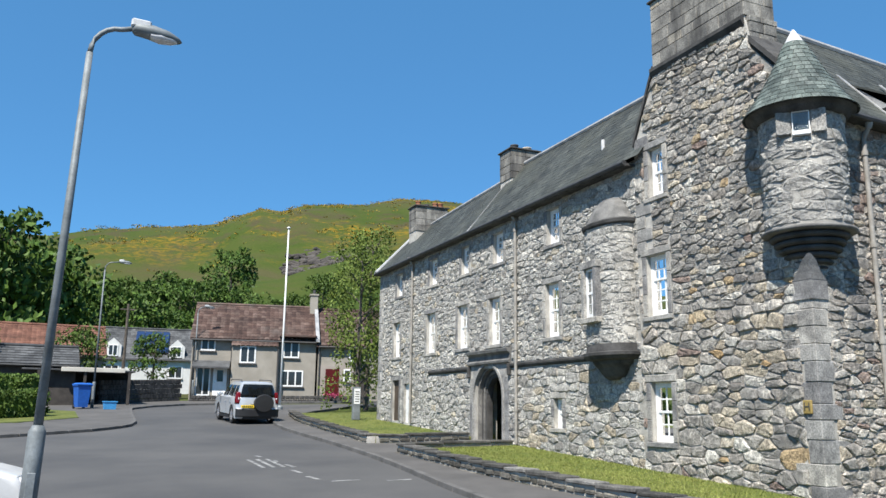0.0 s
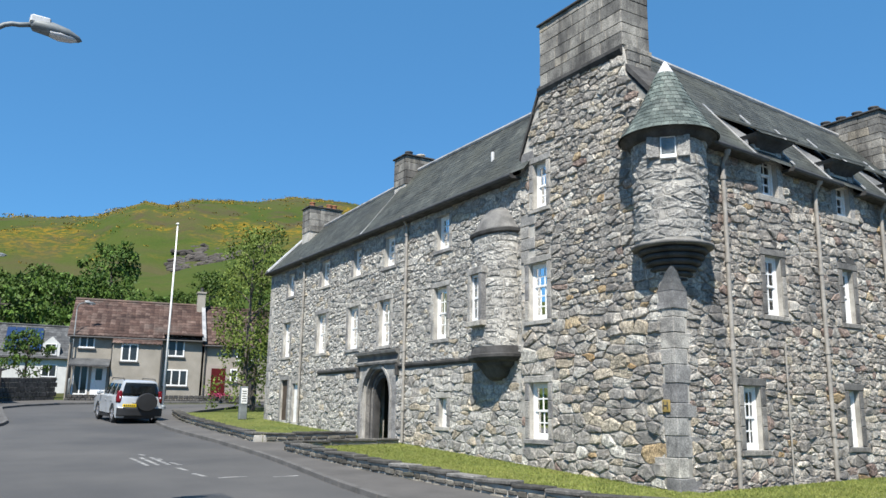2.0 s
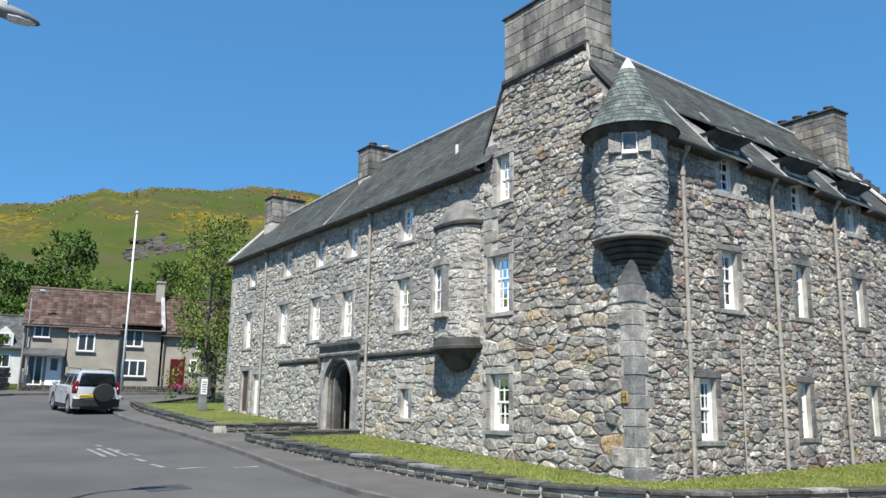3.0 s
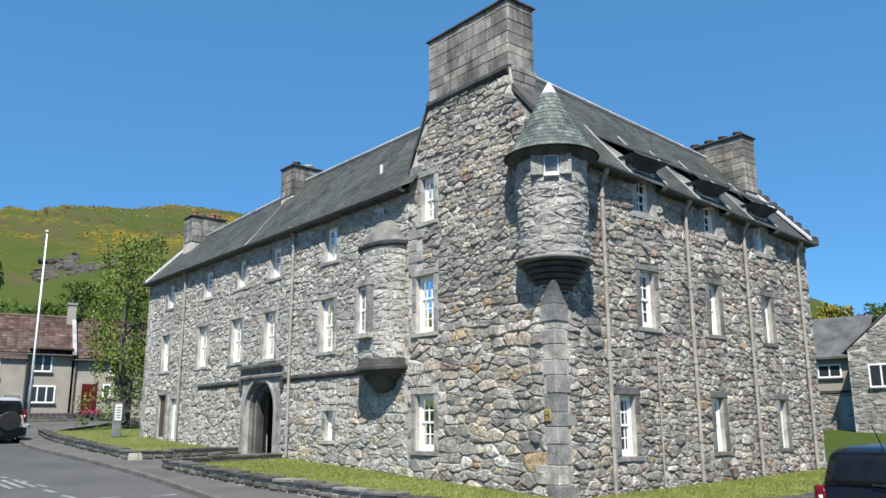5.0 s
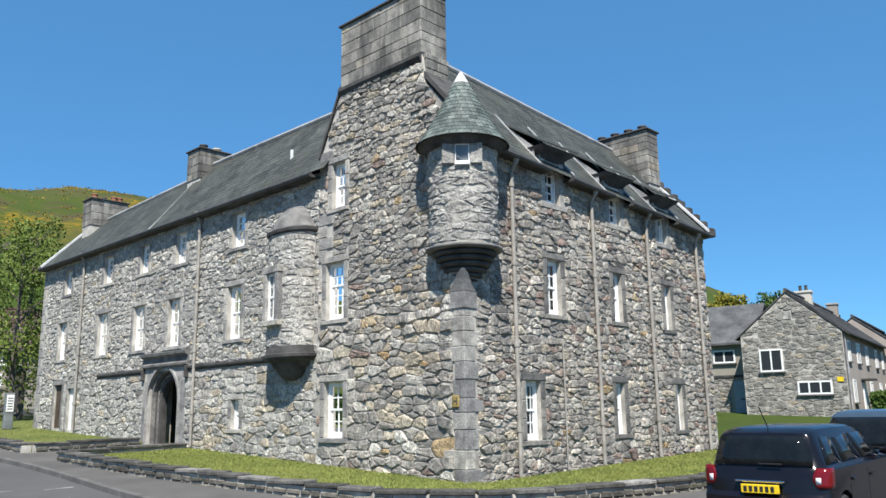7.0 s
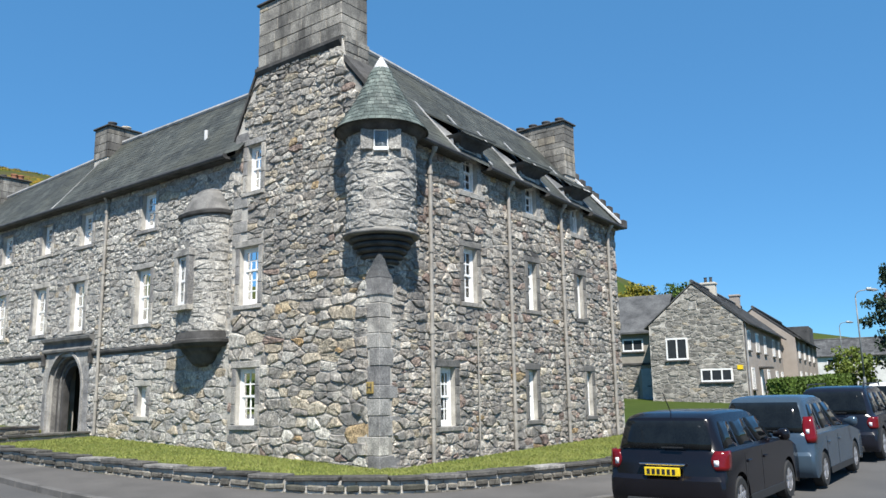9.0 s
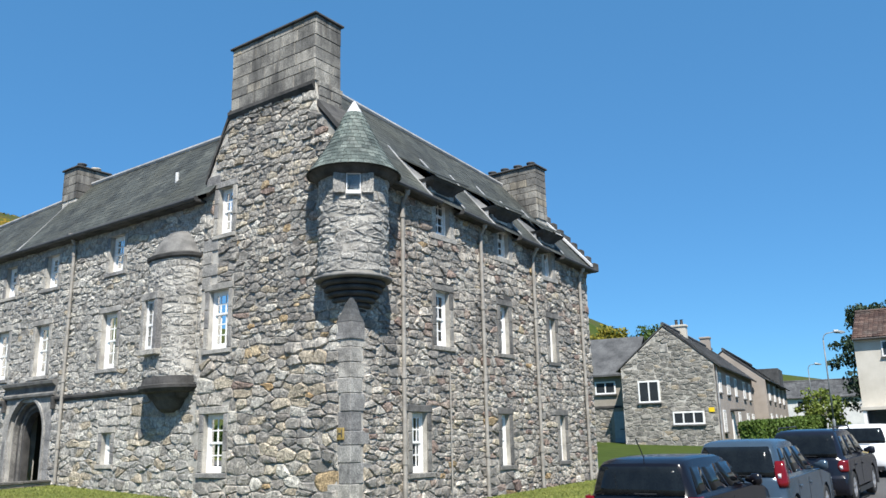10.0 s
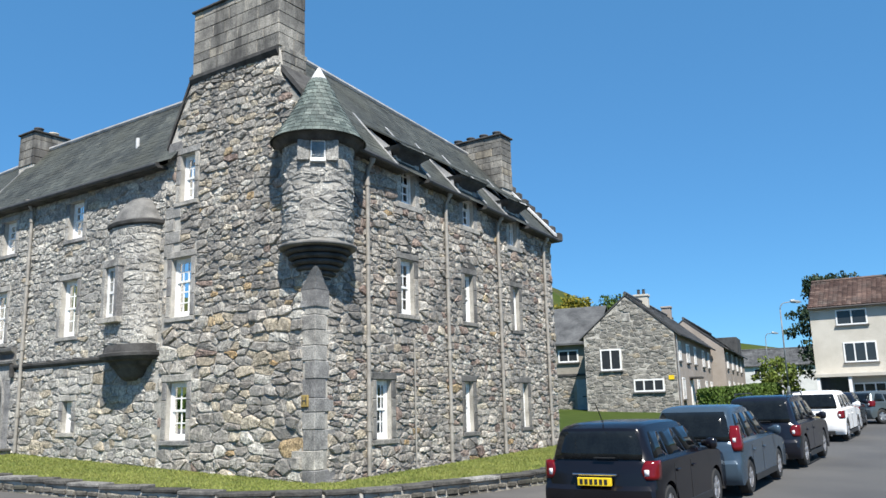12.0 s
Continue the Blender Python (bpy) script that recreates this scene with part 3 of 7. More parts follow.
def grow(h, side, over, under=0.0):
    return (h[0] - side, h[1] - under, h[2] + side, h[3] + over)


def gable_top(u):
    """Outline of the street gable: a steep shoulder up to the chimney stack."""
    if u >= 13.68:
        return 9.15 - (u - 13.68) * 1.95
    if u <= 10.85:
        return max(9.15 - (10.85 - u) * 6.0, 7.07 + (u - 9.52) * 1.172)
    return 9.15


def west_eave(u):
    return 7.27


def south_eave(u):
    return 6.98 - (u - 13.6) * 0.058


def west_base(u):
    return lawn_z(WX, u) - 0.02


def south_base(u):
    return lawn_z(u, SY) - 0.02


rng = random.Random(11)
gable_holes = G_WIN
gable = part("gable_wall", pierced([9.752, 10.735, 10.85, 13.68, 14.48], -0.35, gable_top, gable_holes, west, 0.75), MORTAR, castle, "rubble gable wall carrying the chimney stack")
wing = part("wing_wall", pierced([14.481, NORTH], -0.35, west_eave, W_MID + W_TOP + W_SLIT + W_DOORS + [ARCH], west, 0.75), MORTAR, castle, "long grey rubble front with string course")
side = part("side_wall", pierced([12.902, EAST], -0.35, south_eave, S_LOW + S_MID + S_TOP, south, 0.75), MORTAR, castle, "rubble side wall with three rows of sash windows")
side_end = part("side_wall_corner", pierced([12.152, 12.9], -0.35, lambda u: 7.0, [], south, 0.75), MORTAR, castle)
back = Shape()
back.box(15.9, 14.8, -0.3, 16.4, NORTH, 7.1).box(12.9, NORTH - 0.5, -0.3, 15.9, NORTH, 7.1).box(16.4, 14.3, -0.3, EAST, 14.8, 6.6).box(EAST - 0.5, 10.5, -0.3, EAST, 14.3, 6.4)
part("rear_walls", back, MORTAR, castle)

for pts in (((13.70, 9.16), (14.52, 7.56)), ((10.74, 8.62), (10.1, 7.88))):
    (ua, va), (ub, vb) = pts
    for i in range(5):
        t0, t1 = i / 5, (i + 0.97) / 5
        p0, p1 = (ua + (ub - ua) * t0, va + (vb - va) * t0), (ua + (ub - ua) * t1, va + (vb - va) * t1)
        ring = [p0, p1, (p1[0], p1[1] + 0.14), (p0[0], p0[1] + 0.14)]
        part("skew_stone", Shape().loft([[west(u, v, 0.05) for u, v in ring], [west(u, v, -0.85) for u, v in ring]]), DARK_STONE, castle)
# quoins up the street corner: long and short blocks in turn
q = random.Random(5)
z, k = -0.1, 0
while z < 3.35:
    h = q.uniform(0.27, 0.40)
    a, b = (q.uniform(0.46, 0.6), q.uniform(0.24, 0.32)) if k % 2 else (q.uniform(0.24, 0.32), q.uniform(0.46, 0.6))
    p = q.uniform(0.014, 0.03)
    part("quoin", Shape().box(WX - p, SY - p, z, WX + b, SY + a, z + h - 0.006, 0.012), ASHLAR, gable)
    z, k = z + h, k + 1
crown = Shape()
crown.loft([[(WX - 0.04, SY - 0.04, z), (WX + 0.36, SY - 0.04, z), (WX + 0.36, SY + 0.36, z), (WX - 0.04, SY + 0.36, z)] for z in (3.40, 3.74)])
crown.loft([[(WX - k, SY - k, z), (WX + c, SY - k, z), (WX + c, SY + c, z), (WX - k, SY + c, z)] for k, c, z in ((0.045, 0.36, 3.742), (0.06, 0.24, 3.86), (0.085, 0.14, 3.98), (0.115, 0.04, 4.08), (0.14, -0.10, 4.17))])
part("quoin", crown, ASHLAR, gable, "pointed stone under the turret")
z, k = 7.15, 0
while z < 7.6:
    part("quoin", Shape().box(WX - 0.02, 14.48 - (0.5 if k % 2 else 0.3), z, WX + 0.3, 14.50, z + 0.28, 0.015), ASHLAR, gable)
    z, k = z + 0.3, k + 1
z, k = 4.95, 0
while z < 6.1:
    part("quoin", Shape().box(WX - 0.03, 14.5 - (0.55 if k % 2 else 0.32), z, WX + 0.3, 14.5, z + 0.29, 0.015), ASHLAR, gable)
    z, k = z + 0.3, k + 1
# dressed corner at the far end of the long wing
z, k = 0.6, 0
while z < 7.0:
    part("quoin", Shape().box(WX - 0.02, NORTH - (0.5 if k % 2 else 0.28), z, WX + 0.5, NORTH + 0.01, z + 0.33, 0.015), ASHLAR, wing)
    z, k = z + 0.34, k + 1

turret_hole = (9.0, 4.4, 10.55, 6.8)
quoin_hole = (9.0, -1, 10.05, 3.8)
gh = [grow(h, 0.17, 0.17, 0.13) for h in G_WIN] + [turret_hole, quoin_hole, (13.95, 4.95, 15.0, 6.15), (14.0, 7.4, 15.0, 7.75)]
lay(rubble(SY, 14.5, -0.1, 9.15, gh, rng, west, gable_top, lambda u: west_base(u) - 0.12, ws=(0.2, 0.5), hs=(0.14, 0.30), proud=(0.014, 0.064), gauge=lambda v: 1.2 if v < 3.4 else 0.85, squash=2.0), gable, gable_stone, (12.5, 1.5))
wh = [grow(h, 0.16, 0.17, 0.12) for h in W_MID + W_TOP + W_SLIT + W_DOORS] + [(20.76, 0, 23.40, 2.8), (14.66, 2.8, 16.26, 5.95), (20.62, 2.78, 23.42, 3.28), (16.3, 2.62, 26.8, 2.8), (NORTH - 0.5, 0, NORTH + 1, 7.2)]
lay(rubble(14.5, NORTH, 0.0, 7.27, wh, rng, west, west_eave, lambda u: west_base(u) - 0.1, hs=(0.14, 0.30), ws=(0.2, 0.5), proud=(0.010, 0.042), gauge=lambda v: 1.15 if v < 2.6 else 0.9, squash=2.15), wing, wing_stone, (16.5, 1.8))
sh = [grow(h, 0.17, 0.16, 0.14) for h in S_LOW + S_MID] + [grow(h, 0.16, 0.0, 0.12) for h in S_TOP] + [(11, 4.4, 12.9, 6.8), (11, -1, 12.5, 3.8)]
lay(rubble(WX, EAST, -0.1, 7.0, sh, rng, south, south_eave, lambda u: south_base(u) - 0.1, hs=(0.13, 0.29), ws=(0.18, 0.46), proud=(0.014, 0.060), gauge=lambda v: 0.92, squash=2.0), side, side_stone, (13.8, 1.5))


# ---- sash windows ----
def sash_window(put, h, parent, rows=(2, 2), cols=2, curtain=None, surround=ASHLAR, label="white painted timber sash window", lintel=0.17):
    """A sash window set back in its opening, with dressed stone round it."""
    u0, v0, u1, v1 = h
    f = Shape()

    def bar(a, b, c, d, near, far):
        f.add([put(a, b, near), put(c, b, near), put(c, d, near), put(a, d, near), put(a, b, far), put(c, b, far), put(c, d, far), put(a, d, far)],
              [(0, 1, 2, 3), (7, 6, 5, 4), (0, 4, 5, 1), (3, 2, 6, 7), (1, 5, 6, 2), (0, 3, 7, 4)])
    e = 0.062
    inner = -0.11
    bar(u0, v0, u0 + e, v1, inner, inner - 0.09)
    bar(u1 - e, v0, u1, v1, inner, inner - 0.09)
    bar(u0 + e, v1 - e, u1 - e, v1, inner, inner - 0.09)
    bar(u0 + e, v0, u1 - e, v0 + e + 0.02, inner + 0.012, inner - 0.09)
    win = part("window", f, WHITE, parent, label)
    mid = v0 + (v1 - v0) * rows[0] / (rows[0] + rows[1])
    for name, a, b, near, n in (("lower_sash", v0 + e + 0.02, mid + 0.018, inner - 0.035, rows[0]), ("upper_sash", mid - 0.018, v1 - e, inner - 0.012, rows[1])):
        f = Shape()
        t = 0.048
        x0, x1 = u0 + e, u1 - e
        bar(x0, a, x0 + t, b, near, near - 0.03)
        bar(x1 - t, a, x1, b, near, near - 0.03)
        bar(x0 + t, a, x1 - t, a + t, near, near - 0.03)
        bar(x0 + t, b - t, x1 - t, b, near, near - 0.03)
        for c in range(1, cols):
            m = x0 + (x1 - x0) * c / cols
            bar(m - 0.015, a + t, m + 0.015, b - t, near - 0.004, near - 0.028)
        for c in range(1, n):
            m = a + (b - a) * c / n
            bar(x0 + t, m - 0.015, x1 - t, m + 0.015, near - 0.006, near - 0.028)
        sash = part(name, f, WHITE, win)
        f = Shape()
        bar(x0 + t * 0.5, a + t * 0.5, x1 - t * 0.5, b - t * 0.5, near - 0.014, near - 0.018)
        part("pane", f, GLASS, win, "clear window glass")
    f = Shape()
    n = 16
    depth = -0.36
    if curtain:
        c0, c1 = curtain
        rows_ = []
        for v in (v0 + (v1 - v0) * c0, v0 + (v1 - v0) * c1):
            rows_.append([put(u0 + (u1 - u0) * i / n, v, depth + 0.02 * math.sin(i * 2.4)) for i in range(n + 1)])
        for v in (v0 + (v1 - v0) * c1, v0 + (v1 - v0) * c0):
            rows_.append([put(u0 + (u1 - u0) * i / n, v, depth - 0.01 + 0.02 * math.sin(i * 2.4)) for i in range(n + 1)])
        f.loft(rows_, closed=False, caps=False)
        part("curtain", f, CURTAIN, win, "pale net curtain")
    # dressed margins
    if surround:
        w = 0.16
        for name, a, b, c, d, near in (("jamb", u0 - w, v0, u0 - 0.004, v1, 0.03), ("jamb", u1 + 0.004, v0, u1 + w, v1, 0.03), ("lintel", u0 - w - 0.03, v1 + 0.004, u1 + w + 0.03, v1 + lintel, 0.034), ("sill", u0 - w - 0.02, v0 - 0.12, u1 + w + 0.02, v0 - 0.004, 0.055)):
            f = Shape()
            if name == "jamb":
                cuts = [b, b + (d - b) * 0.36, b + (d - b) * 0.68, d]
            else:
                cuts = [b, d]
            for y0, y1 in zip(cuts, cuts[1:]):
                g = 0.006
                f.loft([[put(a + g, y0 + g, -0.03), put(c - g, y0 + g, -0.03), put(c - g, y1 - g, -0.03), put(a + g, y1 - g, -0.03)],
                        [put(a + g, y0 + g, near - 0.012), put(c - g, y0 + g, near - 0.012), put(c - g, y1 - g, near - 0.012), put(a + g, y1 - g, near - 0.012)],
                        [put(a + g + 0.012, y0 + g + 0.012, near), put(c - g - 0.012, y0 + g + 0.012, near), put(c - g - 0.012, y1 - g - 0.012, near), put(a + g + 0.012, y1 - g - 0.012, near)]])
            part(name, f, surround, win)
    return win


for i, h in enumerate(G_WIN):
    sash_window(west, h, castle, (3, 2) if i == 1 else (2, 2), 3 if i == 1 else 2, (0.0, 0.95) if i == 0 else ((0.45, 0.98) if i == 2 else None))
for h in W_MID:
    sash_window(west, h, castle, (2, 2), 2, (0.0, 0.5))
for h in W_TOP:
    sash_window(west, h, castle, (2, 2), 2, None)
sash_window(west, W_SLIT[0], castle, (1, 1), 1, (0, 0.7), label="narrow white slit window")
for i, h in enumerate(S_LOW):
    sash_window(south, h, castle, (2, 2), 3 if i == 0 else 2, (0.0, 0.9) if i == 0 else (0.0, 0.4), surround=SOOTY_ASHLAR)
for h in S_MID:
    w_ = sash_window(south, h, castle, (2, 2), 2, (0.0, 0.4), surround=SOOTY_ASHLAR)
    u0, v0, u1, v1 = h
    f = Shape()
    n = 8
    arch = [(u0 - 0.16 + (u1 - u0 + 0.32) * i / n, v1 + 0.17 + 0.17 * math.sin(math.pi * i / n) ** 0.7) for i in range(n + 1)]
    ring = arch + [(u1 + 0.16, v1 + 0.165), (u0 - 0.16, v1 + 0.165)]
    f.loft([[south(a, b, -0.02) for a, b in ring], [south(a, b, 0.03) for a, b in ring]])
    part("relieving_arch", f, DARK_STONE, w_, "dark arched stone over the lintel")

# ---- plank doors of the long wing ----
for i, h in enumerate(W_DOORS):
    u0, v0, u1, v1 = h
    root = part("door", Shape().add([west(u0, v0, -0.08), west(u1, v0, -0.08), west(u1, v1, -0.08), west(u0, v1, -0.08), west(u0, v0, -0.13), west(u1, v0, -0.13), west(u1, v1, -0.13), west(u0, v1, -0.13)], [(0, 1, 2, 3), (7, 6, 5, 4), (0, 4, 5, 1), (3, 2, 6, 7), (1, 5, 6, 2), (0, 3, 7, 4)]), WHITE if i == 0 else WOOD_DARK, castle, "white painted door" if i == 0 else "dark plank door")
    for name, a, b, c, d in (("jamb", u0 - 0.15, v0, u0, v1), ("jamb", u1, v0, u1 + 0.15, v1), ("lintel", u0 - 0.17, v1, u1 + 0.17, v1 + 0.17)):
        f = Shape().loft([[west(a, b, -0.03), west(c, b, -0.03), west(c, d, -0.03), west(a, d, -0.03)], [west(a + 0.008, b, 0.03), west(c - 0.008, b, 0.03), west(c - 0.008, d - 0.01, 0.03), west(a + 0.008, d - 0.01, 0.03)]])
        part(name, f, ASHLAR, root)

# ---- arched entrance ----
entrance = thing("entrance", "moulded round-arched stone doorway", "doorway")
cy, spring, rad = 22.10, 1.78, 0.62


def arch_ring(r0, r1, d0, d1, foot, name, material, n=18):
    """A moulding that runs up one jamb, round the arch and down the other."""
    def pts(r, d):
        out = [west(cy - r, foot, d)]
        out += [west(cy - r * math.cos(math.pi * i / n), spring + r * math.sin(math.pi * i / n) * 1.06, d) for i in range(n + 1)]
        out.append(west(cy + r, foot, d))
        return out
    s = Shape()
    a, b, c, e = pts(r0, d0), pts(r0, d1), pts(r1, d1), pts(r1, d0)
    s.loft([[a[i], b[i], c[i], e[i]] for i in range(len(a))])
    part(name, s, material, entrance)


foot = lawn_z(WX, cy) - 0.05
# recessed orders take darker stone colours that stand in for groove shade
arch_ring(0.62, 0.73, -0.46, -0.26, foot, "inner_order", DARK_STONE)
arch_ring(0.73, 0.79, -0.40, -0.22, foot, "hollow_moulding", SOOTY_ASHLAR)
arch_ring(0.79, 0.85, -0.30, -0.20, foot, "roll_moulding", DARK_STONE)
arch_ring(0.85, 0.91, -0.28, -0.07, foot, "middle_order", SOOTY_ASHLAR)
arch_ring(0.91, 0.97, -0.16, -0.10, foot, "hollow_moulding", DARK_STONE)
arch_ring(0.97, 1.05, -0.16, 0.06, foot, "outer_order", ASHLAR)
s = Shape()
n = 20
ins = [(cy - 1.03 * math.cos(math.pi * i / n), spring + 1.03 * 1.06 * math.sin(math.pi * i / n)) for i in range(n + 1)]
for i in range(n):
    (a, b), (c, d) = ins[i], ins[i + 1]
    s.add([west(a, b, 0.02), west(c, d, 0.02), west(c, 3.04, 0.02), west(a, 3.04, 0.02)], [(0, 1, 2, 3)])
part("spandrel", s.weld(), ASHLAR, entrance)
for a, c in ((cy - 1.34, cy - 1.03), (cy + 1.03, cy + 1.30)):
    z = foot
    while z < 3.0:
        t = min(z + 0.38, 3.04)
        s = Shape()
        s.add([west(a, z, -0.03), west(c, z, -0.03), west(c, t - 0.01, -0.03), west(a, t - 0.01, -0.03), west(a, z, 0.02), west(c, z, 0.02), west(c, t - 0.01, 0.02), west(a, t - 0.01, 0.02)], [(4, 5, 6, 7), (0, 1, 5, 4), (1, 2, 6, 5), (3, 2, 6, 7), (0, 3, 7, 4)])
        part("jamb_stone", s, ASHLAR, entrance)
        z = t
hood = Shape()
prof = [(0.0, 2.78), (0.05, 2.81), (0.11, 2.84), (0.12, 2.90), (0.05, 2.94), (0.04, 3.08), (0.08, 3.12), (0.15, 3.16), (0.17, 3.24), (0.0, 3.28)]
hood.loft([[west(u, v, d) for d, v in prof] for u in (20.62, 23.42)])
part("hood_mould", hood, WORN_CAP, entrance, "dark weathered hood mould over the arch")
for a, b in ((16.36, 20.62), (23.42, 26.8)):
    st = Shape()
    st.loft([[west(u, v + 0.0, d) for d, v in ((0, 2.65), (0.05, 2.67), (0.085, 2.72), (0.09, 2.77), (0, 2.80))] for u in (a, b)])
    part("string_course", st, DARK_STONE, wing, "projecting dark string course")
for y_ in (20.6, 23.32):
    part("label_stop", Shape().box(WX - 0.12, y_, 2.45, WX, y_ + 0.12, 2.8, 0.015), DARK_STONE, entrance)
passage = Shape().box(WX + 0.75, 20.4, 0.2, WX + 3.7, 20.6, 3.0).box(WX + 0.75, 23.3, 0.2, WX + 3.7, 23.5, 3.0).box(WX + 0.75, 20.4, 2.9, WX + 3.7, 23.5, 3.1).box(WX + 3.5, 20.6, 0.2, WX + 3.7, 23.3, 2.9)
part("passage_wall", passage, INSIDE, entrance)

# ---- corner turret ----
TX, TY, TR = 12.14, 9.68, 0.73
turret = thing("turret", "round corbelled corner turret with a slated cone", "turret")
turret.matrix_basis = Matrix.Translation((TX + 0.33, TY + 0.30, 0.0)) @ Matrix.Scale(1.028, 4) @ Matrix.Translation((-TX, -TY, -0.038))
s = Shape()
s.lathe(TX, TY, [(TR - 0.03, 4.5), (TR - 0.03, 6.75)], 40)
part("drum", s, MORTAR, turret, smooth=True)


def drum(u, v, d):
    a = u / TR
    r = TR - 0.03 + d
    return (TX + r * math.cos(a), TY + r * math.sin(a), v)


A0, A1 = radians(105) * TR, radians(345) * TR
wa = radians(222) * TR
lay(rubble(A0, A1, 4.62, 6.66, [(wa - 0.2, 6.12, wa + 0.2, 6.6)], random.Random(8), drum, hs=(0.17, 0.25), ws=(0.3, 0.55), wob=0.02, proud=(0.008, 0.026), squash=2.6), turret, GREY_STONE, (wa, 5.5), 120)
# corbel courses, each a rounded ring stepping out; dark colour deepens their shade
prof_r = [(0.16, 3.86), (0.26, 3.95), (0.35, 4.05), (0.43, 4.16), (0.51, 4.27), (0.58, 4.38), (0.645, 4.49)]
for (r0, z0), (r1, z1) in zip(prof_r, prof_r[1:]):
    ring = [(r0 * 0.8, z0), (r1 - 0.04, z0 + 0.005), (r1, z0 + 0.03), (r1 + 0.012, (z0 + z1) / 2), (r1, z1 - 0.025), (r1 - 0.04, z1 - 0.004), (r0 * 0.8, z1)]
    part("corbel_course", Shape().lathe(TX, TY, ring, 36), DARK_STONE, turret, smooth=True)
part("cordon", Shape().lathe(TX, TY, [(0.5, 4.49), (0.745, 4.495), (0.775, 4.51), (0.785, 4.535), (0.77, 4.56), (0.7, 4.58)], 40), WORN_CAP, turret, "moulded stone ring under the drum", smooth=True)
part("eaves_course", Shape().lathe(TX, TY, [(0.60, 6.55), (0.78, 6.56), (0.82, 6.64), (0.87, 6.68), (0.93, 6.70), (0.93, 6.73), (0.6, 6.75)], 40), DARK_STONE, turret, "dark eaves moulding below the cone", smooth=True)
# slated cone: overlapping rings of slates with a slight bell-cast
rows_n = 17
for i in range(rows_n):
    t0, t1 = i / rows_n, (i + 1) / rows_n

    def rad_at(t):
        return 0.93 * (1 - t) * (1 - 0.10 * math.sin(math.pi * t)) + 0.04
    z0, z1 = 6.71 + 1.68 * t0, 6.71 + 1.68 * (t1 + 0.25 / rows_n)
    if t1 > 0.86:
        break
    n = max(14, int(2 * math.pi * rad_at(t0) / 0.15))
    s = Shape()
    for k in range(n):
        a0, a1 = 2 * math.pi * (k + 0.5 * (i % 2) + 0.03) / n, 2 * math.pi * (k + 0.5 * (i % 2) + 0.97) / n
        r0, r1 = rad_at(t0) + 0.012, rad_at(min(t1 + 0.2 / rows_n, 1)) - 0.004
        vs = []
        for r, z in ((r0, z0), (r0 - 0.012, z0), (r1, z1)):
            vs += [(TX + r * math.cos(a), TY + r * math.sin(a), z) for a in (a0, a1)]
        s.add(vs, [(0, 1, 5, 4), (0, 2, 3, 1), (0, 4, 2), (1, 3, 5)])
    part("slate_ring", s, CONE_SLATE, turret, kind="stuff")
part("cone_core", Shape().lathe(TX, TY, [(0.93 * (1 - t) * (1 - 0.10 * math.sin(math.pi * t)) + 0.025, 6.70 + 1.68 * t) for t in (0, 0.2, 0.4, 0.6, 0.8, 0.9)], 36), SLATE, turret, smooth=True)
part("cone_cap", Shape().lathe(TX, TY, [(0.19, 8.08), (0.175, 8.12), (0.10, 8.26), (0.03, 8.38), (0.0, 8.41)], 24), PALE_LEAD, turret, "bright lead cap on the cone", smooth=True)
a = wa / TR
m = Matrix.Translation((TX + TR * math.cos(a), TY + TR * math.sin(a), 6.36)) @ Matrix.Rotation(a, 4, "Z")
tw = part("window", Shape().box(-0.06, -0.14, -0.16, 0.0, -0.125, 0.2, 0, m).box(-0.06, 0.125, -0.16, 0.0, 0.14, 0.2, 0, m).box(-0.06, -0.14, 0.185, 0.0, 0.14, 0.2, 0, m).box(-0.06, -0.15, -0.24, 0.045, 0.15, -0.16, 0.01, m), WHITE, turret, "tiny turret window on a white sill")
part("pane", Shape().box(-0.03, -0.125, -0.16, -0.022, 0.125, 0.185, 0, m), GLASS, tw)
part("backing", Shape().box(-0.16, -0.14, -0.2, -0.10, 0.14, 0.2, 0, m), INSIDE, tw)
for a_, b_ in ((-0.4, -0.16), (0.16, 0.4)):
    part("jamb", Shape().box(-0.06, a_, -0.2, -0.004, b_, 0.22, 0.012, m), GREY_STONE, tw)

# ---- corbelled stair turret on the long front ----
stair = thing("stair_turret", "shallow corbelled stair turret with a stone half-cone cap", "turret")
SC, SA, SP = 15.46, 0.86, 0.56


def bulge(scale, z, n=20):
    return [(WX - SP * scale * math.sin(math.pi * i / n) ** 0.75, SC - SA * scale * math.cos(math.pi * i / n), z) for i in range(n + 1)] + [(WX + 0.05, SC + SA * scale, z), (WX + 0.05, SC - SA * scale, z)]


part("drum", Shape().loft([bulge(0.955, 2.75), bulge(0.955, 5.84)]), MORTAR, stair)
ARC = [0.0]
base_line = bulge(0.955, 0)[:21]
for p_, q_ in zip(base_line, base_line[1:]):
    ARC.append(ARC[-1] + math.dist(p_, q_))


def on_bulge(u, v, d):
    u = min(max(u, 0.0), ARC[-1] - 1e-4)
    i = max(k for k in range(20) if ARC[k] <= u)
    t = (u - ARC[i]) / (ARC[i + 1] - ARC[i])
    p, r = Vector(base_line[i]).lerp(Vector(base_line[i + 1]), t), Vector((WX + 0.15, SC, 0))
    nrm = (p - r).normalized()
    return (p.x + nrm.x * d, p.y + nrm.y * d, v)


